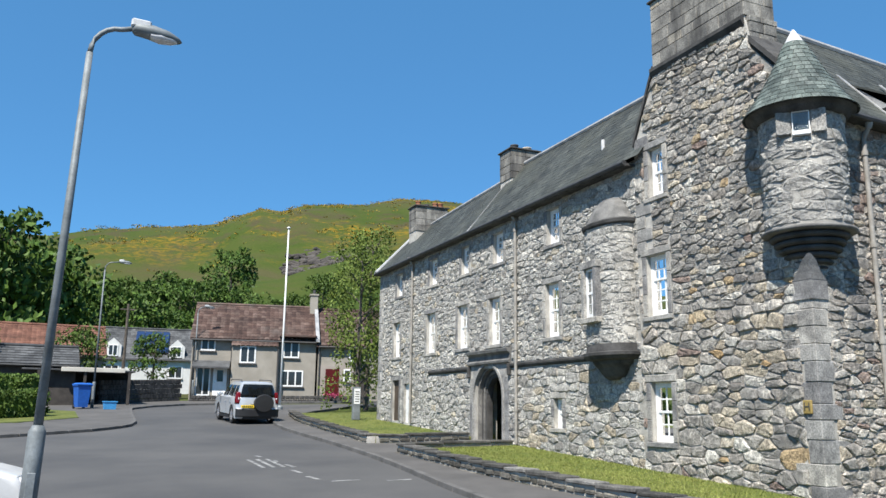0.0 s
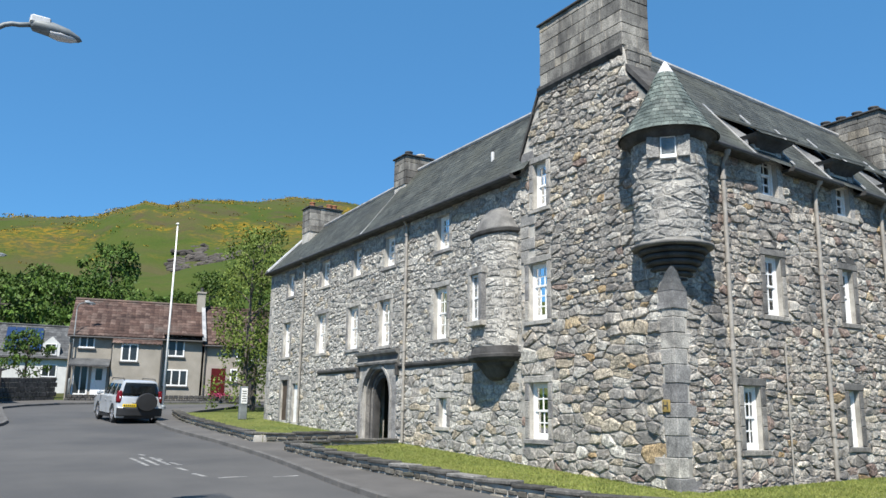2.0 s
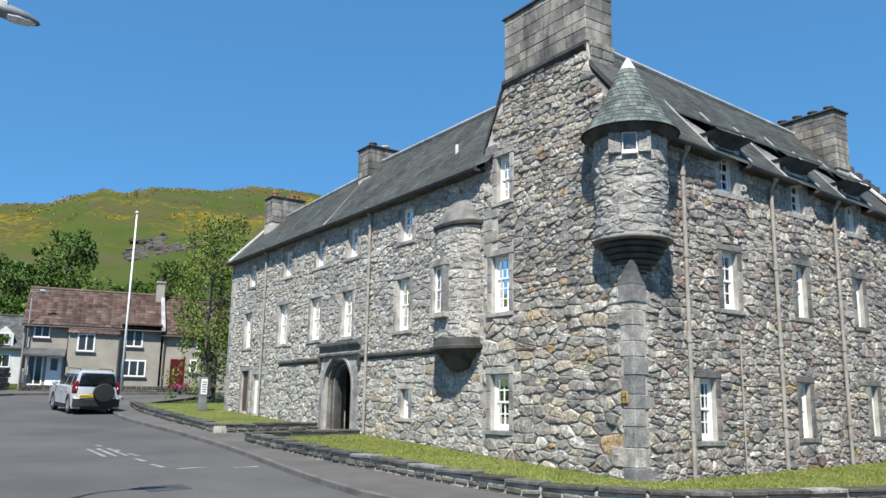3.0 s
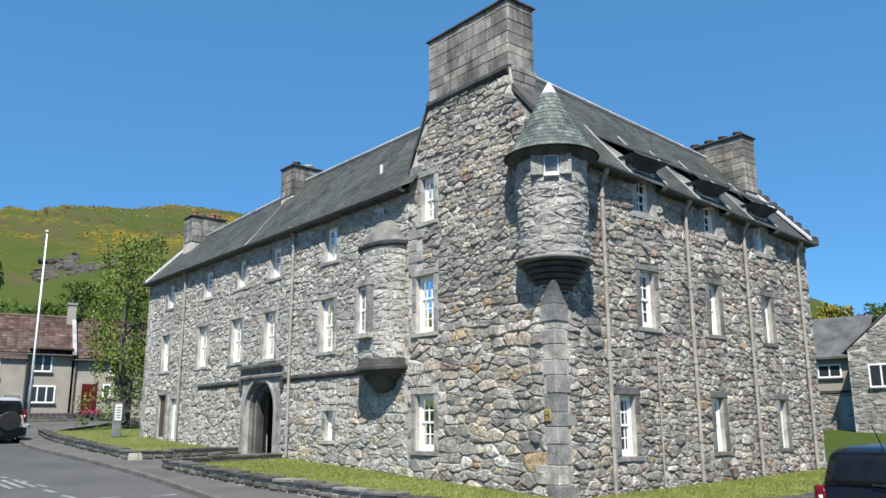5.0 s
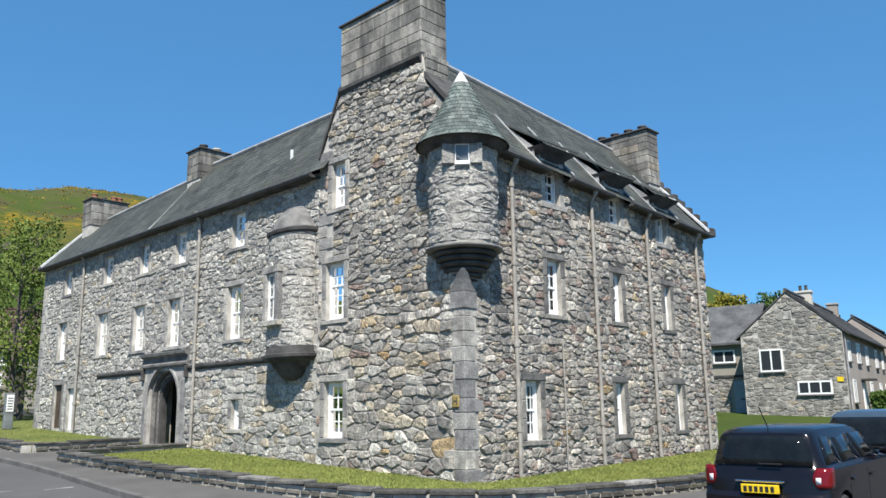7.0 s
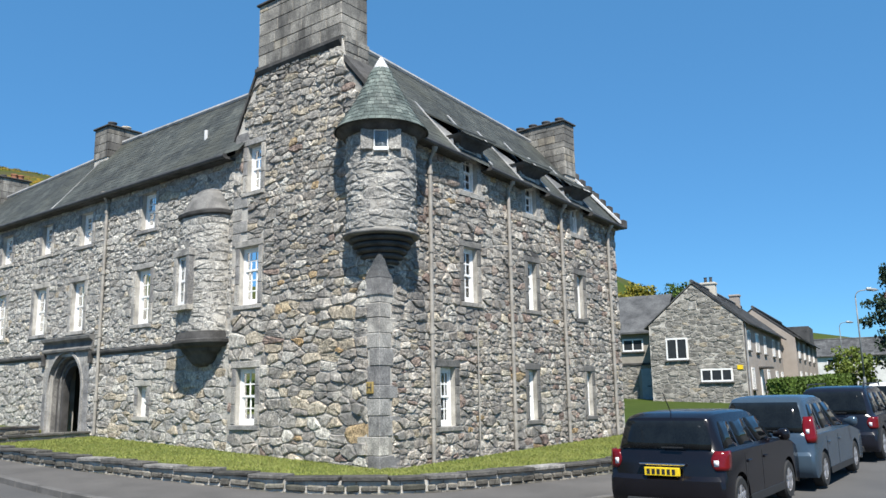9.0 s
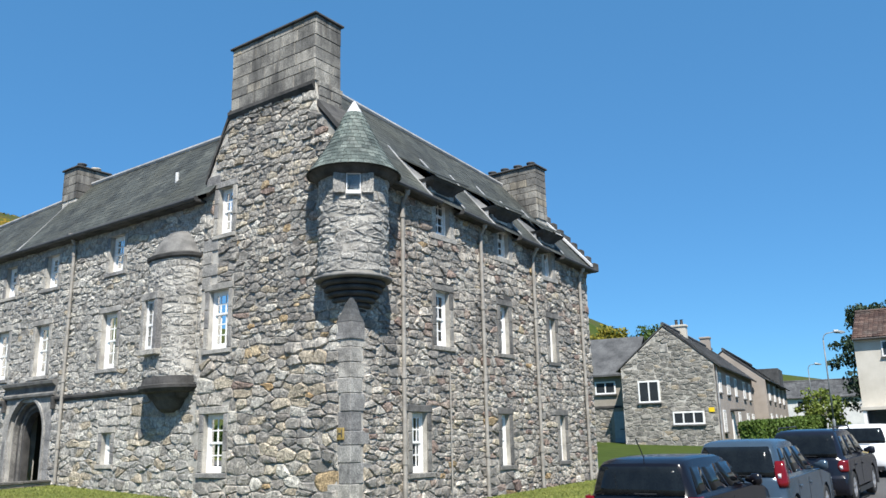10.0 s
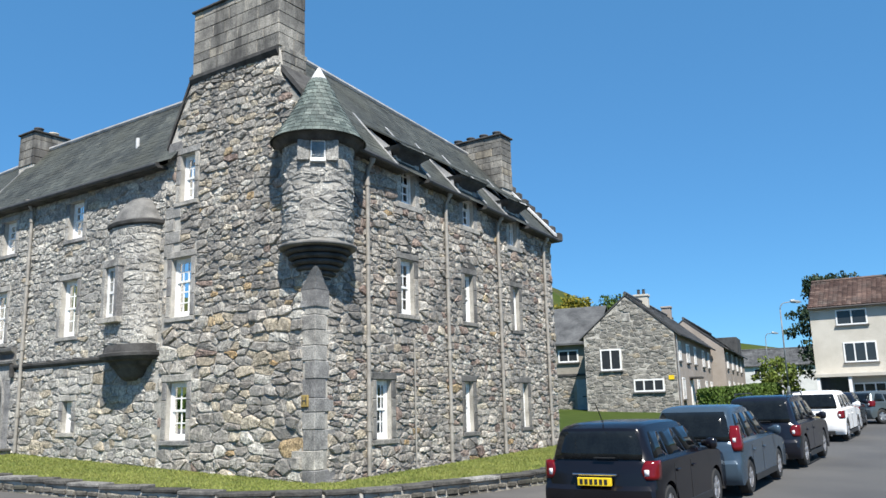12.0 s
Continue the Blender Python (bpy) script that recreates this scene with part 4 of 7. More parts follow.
total = ARC[-1]
wu = total * 0.57
lay(rubble(0.02, total - 0.02, 2.98, 5.78, [(wu - 0.33, 3.5, wu + 0.33, 4.95)], random.Random(21), on_bulge, hs=(0.18, 0.28), ws=(0.28, 0.5), wob=0.02, proud=(0.006, 0.022), squash=2.4), stair, GREY_STONE, (1.0, 4.4), 120)
ledge = [(0.25, 2.16), (0.42, 2.24), (0.52, 2.34), (0.62, 2.44), (0.74, 2.52), (0.80, 2.60), (0.98, 2.63), (1.03, 2.67), (1.09, 2.71), (1.10, 2.78), (1.0, 2.80), (0.96, 2.98)]
# underside shade is partly carried by the dark stone colour
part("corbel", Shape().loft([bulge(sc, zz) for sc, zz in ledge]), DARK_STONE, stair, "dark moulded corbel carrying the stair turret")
part("cornice", Shape().loft([bulge(sc, zz) for sc, zz in ((0.96, 5.76), (1.05, 5.80), (1.07, 5.87), (0.98, 5.91))]), DARK_STONE, stair)
part("cap", Shape().loft([bulge(sc, zz) for sc, zz in ((0.94, 5.90), (0.86, 6.02), (0.74, 6.2), (0.56, 6.38), (0.34, 6.5), (0.06, 6.56))]), WORN_CAP, stair, "half-cone stone cap")
pa, pb = Vector(on_bulge(wu - 0.22, 0, 0)), Vector(on_bulge(wu + 0.22, 0, 0))
mid, ang = (pa + pb) / 2, math.atan2((pb - pa).y, (pb - pa).x)
m = Matrix.Translation((mid.x, mid.y, 4.2)) @ Matrix.Rotation(ang, 4, "Z")
sw = part("window", Shape().box(-0.21, -0.02, -0.58, -0.16, 0.06, 0.58, 0, m).box(0.16, -0.02, -0.58, 0.21, 0.06, 0.58, 0, m).box(-0.16, -0.02, 0.52, 0.16, 0.06, 0.58, 0, m).box(-0.16, -0.02, -0.58, 0.16, 0.06, -0.5, 0, m).box(-0.16, 0, -0.03, 0.16, 0.04, 0.03, 0, m).box(-0.015, 0, -0.5, 0.015, 0.03, 0.52, 0, m).box(-0.16, 0, 0.24, 0.16, 0.03, 0.26, 0, m).box(-0.16, 0, -0.27, 0.16, 0.03, -0.25, 0, m), WHITE, stair, "white sash window in the stair turret")
part("pane", Shape().box(-0.16, 0.012, -0.5, 0.16, 0.018, 0.52, 0, m), GLASS, sw)
part("jamb", Shape().box(-0.36, -0.12, -0.62, -0.215, 0.13, 0.62, 0.012, m).box(0.215, -0.12, -0.62, 0.36, 0.13, 0.62, 0.012, m).box(-0.38, -0.12, 0.585, 0.38, 0.14, 0.76, 0.012, m).box(-0.38, -0.13, -0.72, 0.38, 0.15, -0.59, 0.012, m), ASHLAR, sw, "dressed stone round the stair window")

# ---- roofs ----


def slated(name, a, b, c, d, parent, label, seed, exposure=0.17, width=0.22):
    """Slates over the slope a-b (eaves) to d-c (ridge), course upon course."""
    a, b, c, d = (Vector(p) for p in (a, b, c, d))
    core = Shape().add([a, b, c, d], [(0, 1, 2, 3)])
    slope = part(name, core, SLATE, parent, label)
    rn = random.Random(seed)
    nrm = (b - a).cross(d - a).normalized()
    if nrm.z < 0:
        nrm = -nrm
    rows = int((d - a).length / exposure)
    s = Shape()
    for i in range(rows):
        t0, t1 = i / rows, min((i + 1.35) / rows, 1.0)
        p0, p1, q0, q1 = a.lerp(d, t0), b.lerp(c, t0), a.lerp(d, t1), b.lerp(c, t1)
        n = int((p1 - p0).length / width)
        for k in range(n):
            u0, u1 = (k + 0.5 * (i % 2)) / n, (k + 0.97 + 0.5 * (i % 2)) / n
            if u0 >= 1:
                continue
            u1 = min(u1, 1.0)
            th = rn.uniform(0.005, 0.010)
            s.add([p0.lerp(p1, u0) + nrm * th, p0.lerp(p1, u1) + nrm * th, q0.lerp(q1, u1) + nrm * 0.003, q0.lerp(q1, u0) + nrm * 0.003, p0.lerp(p1, u0), p0.lerp(p1, u1)], [(0, 1, 2, 3), (4, 5, 1, 0)])
    part("slating", s, SLATE, slope, kind="stuff")
    return slope


RX = 13.95  # ridge of the long wing
MIDY = 23.3  # the ridge steps down at the middle chimney
for y0, y1, za, zb, sd in ((14.1, MIDY, 9.76, 9.76, 3), (MIDY, NORTH + 0.1, 9.55, 9.26, 6)):
    slated("wing_roof", (11.93, y0, 7.25), (11.93, y1, 7.22), (RX, y1, zb), (RX, y0, za), castle, "dark slate roof of the long wing", sd)
    part("rear_roof", Shape().add([(RX, y0, za), (RX, y1, zb), (16.4, y1, 7.1), (16.4, y0, 7.1)], [(0, 1, 2, 3)]), SLATE, castle)
    part("ridge_cap", Shape().tube([(RX, y0, za + 0.02), (RX, y1, zb + 0.02)], 0.085, 8), LEAD, castle, "pale lead ridge")
part("roof_step", Shape().loft([[(11.95, MIDY - 0.03, 7.25), (11.95, MIDY + 0.06, 7.25), (RX, MIDY + 0.06, 9.53), (RX, MIDY - 0.03, 9.77)], [(11.95, MIDY - 0.03, 7.29), (11.95, MIDY + 0.06, 7.29), (RX, MIDY + 0.06, 9.59), (RX, MIDY - 0.03, 9.81)]]), LEAD, castle, "pale flashing where the roof steps down")
part("verge", Shape().loft([[(11.93, NORTH + y, 7.18 + z), (RX, NORTH + y, 9.26 + z)] for y, z in ((0.0, 0.05), (0.0, 0.14), (0.22, 0.14), (0.22, 0.0))], closed=False, caps=False), PALE_LEAD, castle, "pale verge at the far gable")
part("end_gable", Shape().add([(12.15, NORTH, 7.0), (15.9, NORTH, 7.0), (RX, NORTH, 9.3), (12.15, NORTH - 0.6, 7.0), (15.9, NORTH - 0.6, 7.0), (RX, NORTH - 0.6, 9.3)], [(0, 1, 2), (5, 4, 3), (0, 3, 4, 1), (1, 4, 5, 2), (0, 2, 5, 3)]), MORTAR, castle)
RY = 12.25  # ridge of the side wing
rz0, rz1 = 10.12, 9.48
slated("side_roof", (12.85, 9.52, 6.92), (EAST + 0.1, 9.52, 6.42), (EAST + 0.1, RY, rz1), (12.85, RY, rz0), castle, "grey-green slate roof of the side wing", 4)
part("rear_roof", Shape().add([(12.85, RY, rz0), (EAST + 0.1, RY, rz1), (EAST + 0.1, 15.0, 6.4), (12.85, 15.0, 6.9)], [(0, 1, 2, 3)]), SLATE, castle)
part("ridge_cap", Shape().tube([(12.9, RY, rz0 + 0.03), (EAST - 0.4, RY, rz1 + 0.04)], 0.085, 8), LEAD, castle, "pale lead ridge")
part("end_gable", Shape().add([(EAST - 0.5, 9.6, 6.3), (EAST - 0.5, 14.8, 6.3), (EAST - 0.5, RY, rz1), (EAST, 9.6, 6.3), (EAST, 14.8, 6.3), (EAST, RY, rz1)], [(0, 1, 2), (5, 4, 3), (0, 3, 4, 1), (1, 4, 5, 2), (0, 2, 5, 3)]), MORTAR, castle)
# stepped verge stones of the far gable
for i in range(12):
    t = i / 12
    y, z = 9.55 + (RY - 9.55) * t, 6.42 + (rz1 - 6.42) * t
    part("skew_stone", Shape().box(EAST + 0.02, y - 0.12, z - 0.05, EAST + 0.3, y + 0.2, z + 0.22, 0.03), DARK_STONE, castle)
part("verge", Shape().loft([[(EAST - 0.12, 9.5, 6.5), (EAST + 0.02, 9.5, 6.5), (EAST + 0.02, 9.5, 6.58), (EAST - 0.12, 9.5, 6.58)], [(EAST - 0.12, RY, rz1 + 0.04), (EAST + 0.02, RY, rz1 + 0.04), (EAST + 0.02, RY, rz1 + 0.12), (EAST - 0.12, RY, rz1 + 0.12)]]), PALE_LEAD, castle)

# eaves: gutters and timber soffits
part("gutter", Shape().tube([(11.88, 14.55, 7.18), (11.88, NORTH, 7.16)], 0.065, 8), GUTTER, castle, "dark cast-iron gutter")
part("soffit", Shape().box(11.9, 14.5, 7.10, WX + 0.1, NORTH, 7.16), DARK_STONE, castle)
for x0, x1 in ((12.8, 14.9), (15.75, 17.55), (18.42, 20.02), (20.8, 22.85)):
    z0, z1 = 6.92 - (x0 - 12.85) * 0.05, 6.92 - (x1 - 12.85) * 0.05
    part("gutter", Shape().tube([(x0, 9.46, z0 - 0.05), (x1, 9.46, z1 - 0.05)], 0.06, 8), GUTTER, castle, "dark cast-iron gutter")
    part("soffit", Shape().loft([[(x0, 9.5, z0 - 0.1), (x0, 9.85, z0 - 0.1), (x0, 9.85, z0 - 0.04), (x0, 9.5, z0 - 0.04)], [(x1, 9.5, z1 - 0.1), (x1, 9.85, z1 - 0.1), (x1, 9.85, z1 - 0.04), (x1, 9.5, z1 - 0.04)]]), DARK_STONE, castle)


def stack(name, x0, y0, x1, y1, z0, z1, parent, label, pots, cap=0.06, courses=0.26, seed=1, skip_base=True):
    """A chimney stack of dressed blocks with a cope and pots."""
    core = part(name, Shape().box(x0 + 0.02, y0 + 0.02, z0 - 0.6, x1 - 0.02, y1 - 0.02, z1), MORTAR, parent, label)
    rn = random.Random(seed)
    z = z0
    while z < z1 - 0.05:
        h = min(rn.uniform(courses * 0.85, courses * 1.2), z1 - z)
        for fixed, lo, hi, axis in ((x0, y0, y1, "x"), (y0, x0, x1, "y"), (y1, x0, x1, "y")):
            u = lo
            while u < hi - 0.05:
                w = rn.uniform(0.3, 0.7)
                if u + w > hi - 0.25:
                    w = hi - u
                p = rn.uniform(0.0, 0.012)
                if axis == "x":
                    bx = (fixed - p, u + 0.004, z + 0.004, fixed + 0.1, u + w - 0.004, z + h - 0.004)
                elif fixed == y0:
                    bx = (u + 0.004, fixed - p, z + 0.004, u + w - 0.004, fixed + 0.1, z + h - 0.004)
                else:
                    bx = (u + 0.004, fixed - 0.1, z + 0.004, u + w - 0.004, fixed + p, z + h - 0.004)
                part("block", Shape().box(*bx, 0.01), CHIMNEY_STONE, core)
                u += w
        z += h
    part("cope", Shape().box(x0 - cap, y0 - cap, z1 - 0.005, x1 + cap, y1 + cap, z1 + 0.05, 0.012), DARK_STONE, core, "dark projecting cope")
    for px, py, h, r, mt in pots:
        part("chimney_pot", Shape().lathe(px, py, [(r * 1.15, z1 + 0.03), (r * 1.1, z1 + 0.08), (r, z1 + 0.12), (r * 0.95, z1 + h - 0.06), (r * 1.15, z1 + h - 0.03), (r * 1.15, z1 + h), (r * 0.7, z1 + h), (r * 0.7, z1 + 0.1)], 14), mt, core, "round chimney pot", smooth=True)
    return core


BUFF = surface("buff_terracotta", (0.42, 0.36, 0.27), (0.55, 0.48, 0.38), 0.8, 6, 40, 0.2, 0.003)
RED_POT = surface("red_terracotta", (0.25, 0.10, 0.055), (0.34, 0.15, 0.08), 0.8, 6, 40, 0.2, 0.003)
BLACK_POT = surface("sooty_pot", (0.04, 0.04, 0.042), (0.07, 0.068, 0.066), 0.8, 6, 40, 0.2, 0.003)
stack("chimney", WX - 0.02, 10.85, WX + 0.80, 13.70, 9.25, 10.86, castle, "tall dressed-stone chimney stack with dark streaks", [(WX + 0.4, 11.7, 0.2, 0.11, BLACK_POT), (WX + 0.4, 12.7, 0.2, 0.11, BLACK_POT)], seed=2)
foot_rng = random.Random(14)
z = 8.0
while z < 9.2:
    h = foot_rng.uniform(0.2, 0.3)
    x = WX + 0.05
    while x < WX + 0.75:
        w = foot_rng.uniform(0.2, 0.42)
        part("block", Shape().box(x, 10.76, z, min(x + w, WX + 0.8) - 0.008, 10.95, min(z + h, 9.24) - 0.008, 0.014), CHIMNEY_STONE, castle)
        x += w
    z += h
part("chimney_string", Shape().loft([[west(u, v, d) for d, v in ((0, 9.02), (0.05, 9.08), (0.09, 9.14), (0.09, 9.22), (0.0, 9.28))] for u in (10.86, 13.74)]), DARK_STONE, castle, "dark moulding at the foot of the stack")
stack("chimney", RX - 0.55, 22.85, RX + 0.55, 23.7, 9.2, 10.25, castle, "grey stone chimney on the ridge", [(RX - 0.2, 23.28, 0.28, 0.13, BLACK_POT), (RX + 0.3, 23.28, 0.25, 0.14, BUFF)], seed=3)
stack("chimney", RX - 0.75, NORTH - 1.4, RX + 0.75, NORTH - 0.55, 9.0, 10.1, castle, "stone chimney at the far gable", [(RX - 0.5, NORTH - 1.0, 0.3, 0.12, RED_POT), (RX - 0.1, NORTH - 1.0, 0.2, 0.1, BLACK_POT), (RX + 0.3, NORTH - 1.0, 0.3, 0.12, RED_POT), (RX + 0.55, NORTH - 1.0, 0.3, 0.12, RED_POT)], seed=4)
stack("chimney", EAST - 0.72, 10.95, EAST - 0.06, 13.5, 8.2, 9.95, castle, "square stone chimney with a row of dark pots", [(EAST - 0.35, 11.3 + 0.5 * i, 0.26, 0.13, BLACK_POT) for i in range(5)], seed=5, courses=0.22)

# ---- dormers with stone pediments along the side wing ----
for i, h in enumerate(S_TOP):
    u0, v0, u1, v1 = h
    zr = south_eave(u0)
    w_ = sash_window(south, h, castle, (2, 2), 2, None, surround=None, label="white dormer sash window")
    dz = v1 - 0.02
    dm = thing("dormer", "small dormer with a dark flared stone head", "dormer")
    part("cheek", Shape().box(u0 - 0.2, SY - 0.02, v0 - 0.15, u0 - 0.005, SY + 1.3, v1 + 0.12, 0.012).box(u1 + 0.005, SY - 0.02, v0 - 0.15, u1 + 0.2, SY + 1.3, v1 + 0.12, 0.012), ASHLAR, dm, "dressed stone cheek")
    part("sill", Shape().box(u0 - 0.24, SY - 0.06, v0 - 0.14, u1 + 0.24, SY + 0.2, v0 - 0.005, 0.012), ASHLAR, dm)
    head = Shape()
    ring = []
    for e, d, z in ((0.14, 0.0, v1 + 0.0), (0.16, 0.06, v1 + 0.07), (0.24, 0.14, v1 + 0.14), (0.34, 0.22, v1 + 0.20), (0.38, 0.26, v1 + 0.27)):
        ring.append([(u0 - e, SY - d, z), (u1 + e, SY - d, z), (u1 + e, SY + 0.3, z), (u0 - e, SY + 0.3, z)])
    head.loft(ring)
    part("head", head, DARK_STONE, dm, "dark flared stone head")
    zf = v1 + 0.27
    roof_at = 6.92 - (u0 - 12.85) * 0.05

    def back(slope):
        """Where a plane rising from the head's front edge meets the main roof."""
        y = (zf - roof_at + 1.172 * 9.52 - slope * (SY - 0.36)) / (1.172 - slope)
        return y, zf + slope * (y - SY + 0.36)
    yb, zb = back(0.62)
    part("dormer_roof", Shape().loft([[(u0 - 0.40, SY - 0.32, zf), (u1 + 0.40, SY - 0.32, zf), (u1 + 0.40, SY - 0.32, zf + 0.045), (u0 - 0.40, SY - 0.32, zf + 0.045)], [(u0 - 0.36, yb + 0.05, zb), (u1 + 0.36, yb + 0.05, zb), (u1 + 0.36, yb + 0.05, zb + 0.045), (u0 - 0.36, yb + 0.05, zb + 0.045)]]), SLATE, dm)
    for x, sgn in ((u0 - 0.33, -1), (u1 + 0.33, 1)):
        part("lead_cheek", Shape().loft([[(x, SY + 0.04, zf + 0.0), (x, yb, zb), (x, SY + 0.04, roof_at + 0.2)], [(x + 0.03, SY + 0.04, zf + 0.0), (x + 0.03, yb, zb), (x + 0.03, SY + 0.04, roof_at + 0.2)]]), LEAD, dm, "bright lead cheek beside the dormer")
        part("flashing", Shape().loft([[(x + sgn * 0.01, SY - 0.2, roof_at + 0.06), (x + sgn * 0.09, SY - 0.2, roof_at + 0.06), (x + sgn * 0.09, SY - 0.2, roof_at + 0.085), (x + sgn * 0.01, SY - 0.2, roof_at + 0.085)], [(x + sgn * 0.01, yb + 0.2, roof_at + (yb + 0.4 - SY) * 1.172 + 0.06), (x + sgn * 0.09, yb + 0.2, roof_at + (yb + 0.4 - SY) * 1.172 + 0.06), (x + sgn * 0.09, yb + 0.2, roof_at + (yb + 0.4 - SY) * 1.172 + 0.085), (x + sgn * 0.01, yb + 0.2, roof_at + (yb + 0.4 - SY) * 1.172 + 0.085)]]), LEAD, dm, "bright lead flashing laid on the slates")


# ---- rainwater pipes ----
def downpipe(put, u, z0, z1, thick=0.045, material=PIPE_PAINT, hook=True):
    root = thing("downpipe", "grey painted cast-iron rainwater pipe", "pipe", group="rainwater pipes")
    top = [put(u, z1 + 0.05, 0.24), put(u, z1 - 0.05, 0.22), put(u, z1 - 0.22, 0.10)] if hook else []
    part("pipe", Shape().tube(top + [put(u, z1 - 0.3, 0.09), put(u, z1 - 0.36, 0.09), put(u, z0, 0.09)], thick, 12), material, root)
    z = z0 + 0.9
    while z < z1 - 0.4:
        p, q_ = put(u, z, 0.09), put(u, z + 0.09, 0.09)
        part("collar", Shape().tube([p, q_], thick * 1.35, 10), material, root)
        z += 1.75
    if hook:
        part("hopper", Shape().tube([put(u, z1 + 0.06, 0.24), put(u, z1 - 0.08, 0.22)], [thick * 1.7, thick * 1.2], 10), material, root)
    return root


downpipe(west, 20.2, 0.5, 7.22)
downpipe(west, 28.5, 0.9, 7.2)
for x, z in ((13.70, 6.75), (16.8, 6.62), (19.38, 6.5), (22.15, 6.35)):
    downpipe(south, x, south_base(x), z)
downpipe(south, 15.35, 0.1, 3.2, 0.018, hook=False)
# vent pipe and flashing on the slate of the long wing
part("vent_pipe", Shape().tube([(12.75, 16.6, 7.9), (12.75, 16.6, 8.5)], 0.05, 10), PALE_LEAD, castle, "short pale vent pipe")
part("vent_flashing", Shape().add([(12.6, 16.4, 7.87), (12.2, 17.1, 7.45), (12.2, 17.4, 7.45), (12.75, 16.75, 8.03), (12.6, 16.4, 7.90), (12.2, 17.1, 7.48), (12.2, 17.4, 7.48), (12.75, 16.75, 8.06)], [(4, 5, 6, 7), (0, 1, 5, 4), (1, 2, 6, 5), (2, 3, 7, 6), (3, 0, 4, 7)]), PALE_LEAD, castle)

# ---- painted letter plate on the corner stone ----
plate = thing("letter_plate", "small ochre plate with a dark letter on the wall", "sign")
part("board", Shape().box(WX - 0.06, 9.88, 1.44, WX - 0.02, 10.06, 1.67, 0.008), YELLOW, plate)
txt = bpy.data.curves.new("letter", "FONT")
txt.body, txt.size, txt.extrude, txt.align_x, txt.align_y = "H", 0.2, 0.002, "CENTER", "CENTER"
lt = new("letter", txt)
lt.parent = plate
lt.matrix_basis = Matrix.Translation((WX - 0.066, 9.97, 1.555)) @ Euler((math.pi / 2, 0, -math.pi / 2)).to_matrix().to_4x4()
txt.materials.append(GUTTER)


# ---- vehicles ----
def paint(name, col, flake=0.0):
    m, N, L, b = nodes_of(name)
    n = noise_node(N, L, 3.0)
    r = ramp_node(N, L, n.outputs[0], [(0.3, tuple(c * 0.9 for c in col)), (0.7, tuple(min(c * 1.1, 1) for c in col))])
    L.new(r.outputs[0], b.inputs["Base Color"])
    b.inputs["Roughness"].default_value, b.inputs["Metallic"].default_value = 0.2, flake
    b.inputs["Specular IOR Level"].default_value = 0.4
    b.inputs["Coat Weight"].default_value, b.inputs["Coat Roughness"].default_value = 0.0, 0.05
    return m


def plain(name, col, rough=0.4, metal=0.0):
    return surface(name, tuple(c * 0.9 for c in col), tuple(min(c * 1.1, 1) for c in col), rough, 5.0, 40, 0.05, 0.002, metal)


CAR_GLASS = surface("tinted_car_glass", (0.006, 0.007, 0.008), (0.009, 0.011, 0.012), 0.05, 5.0, 40, 0.0, 0.002, spec=0.3)
TAIL_RED = plain("red_lamp_plastic", (0.12, 0.004, 0.006), 0.15)
LAMP_CLEAR = plain("clear_lamp_plastic", (0.6, 0.6, 0.62), 0.12)
TRIM_BLACK = plain("black_trim", (0.02, 0.02, 0.021), 0.5)
ALLOY = plain("alloy_wheel", (0.5, 0.5, 0.52), 0.3, 0.7)
PLATE_YELLOW = plain("yellow_number_plate", (0.75, 0.52, 0.02), 0.4)
CHROME = plain("chrome", (0.7, 0.7, 0.72), 0.12, 1.0)


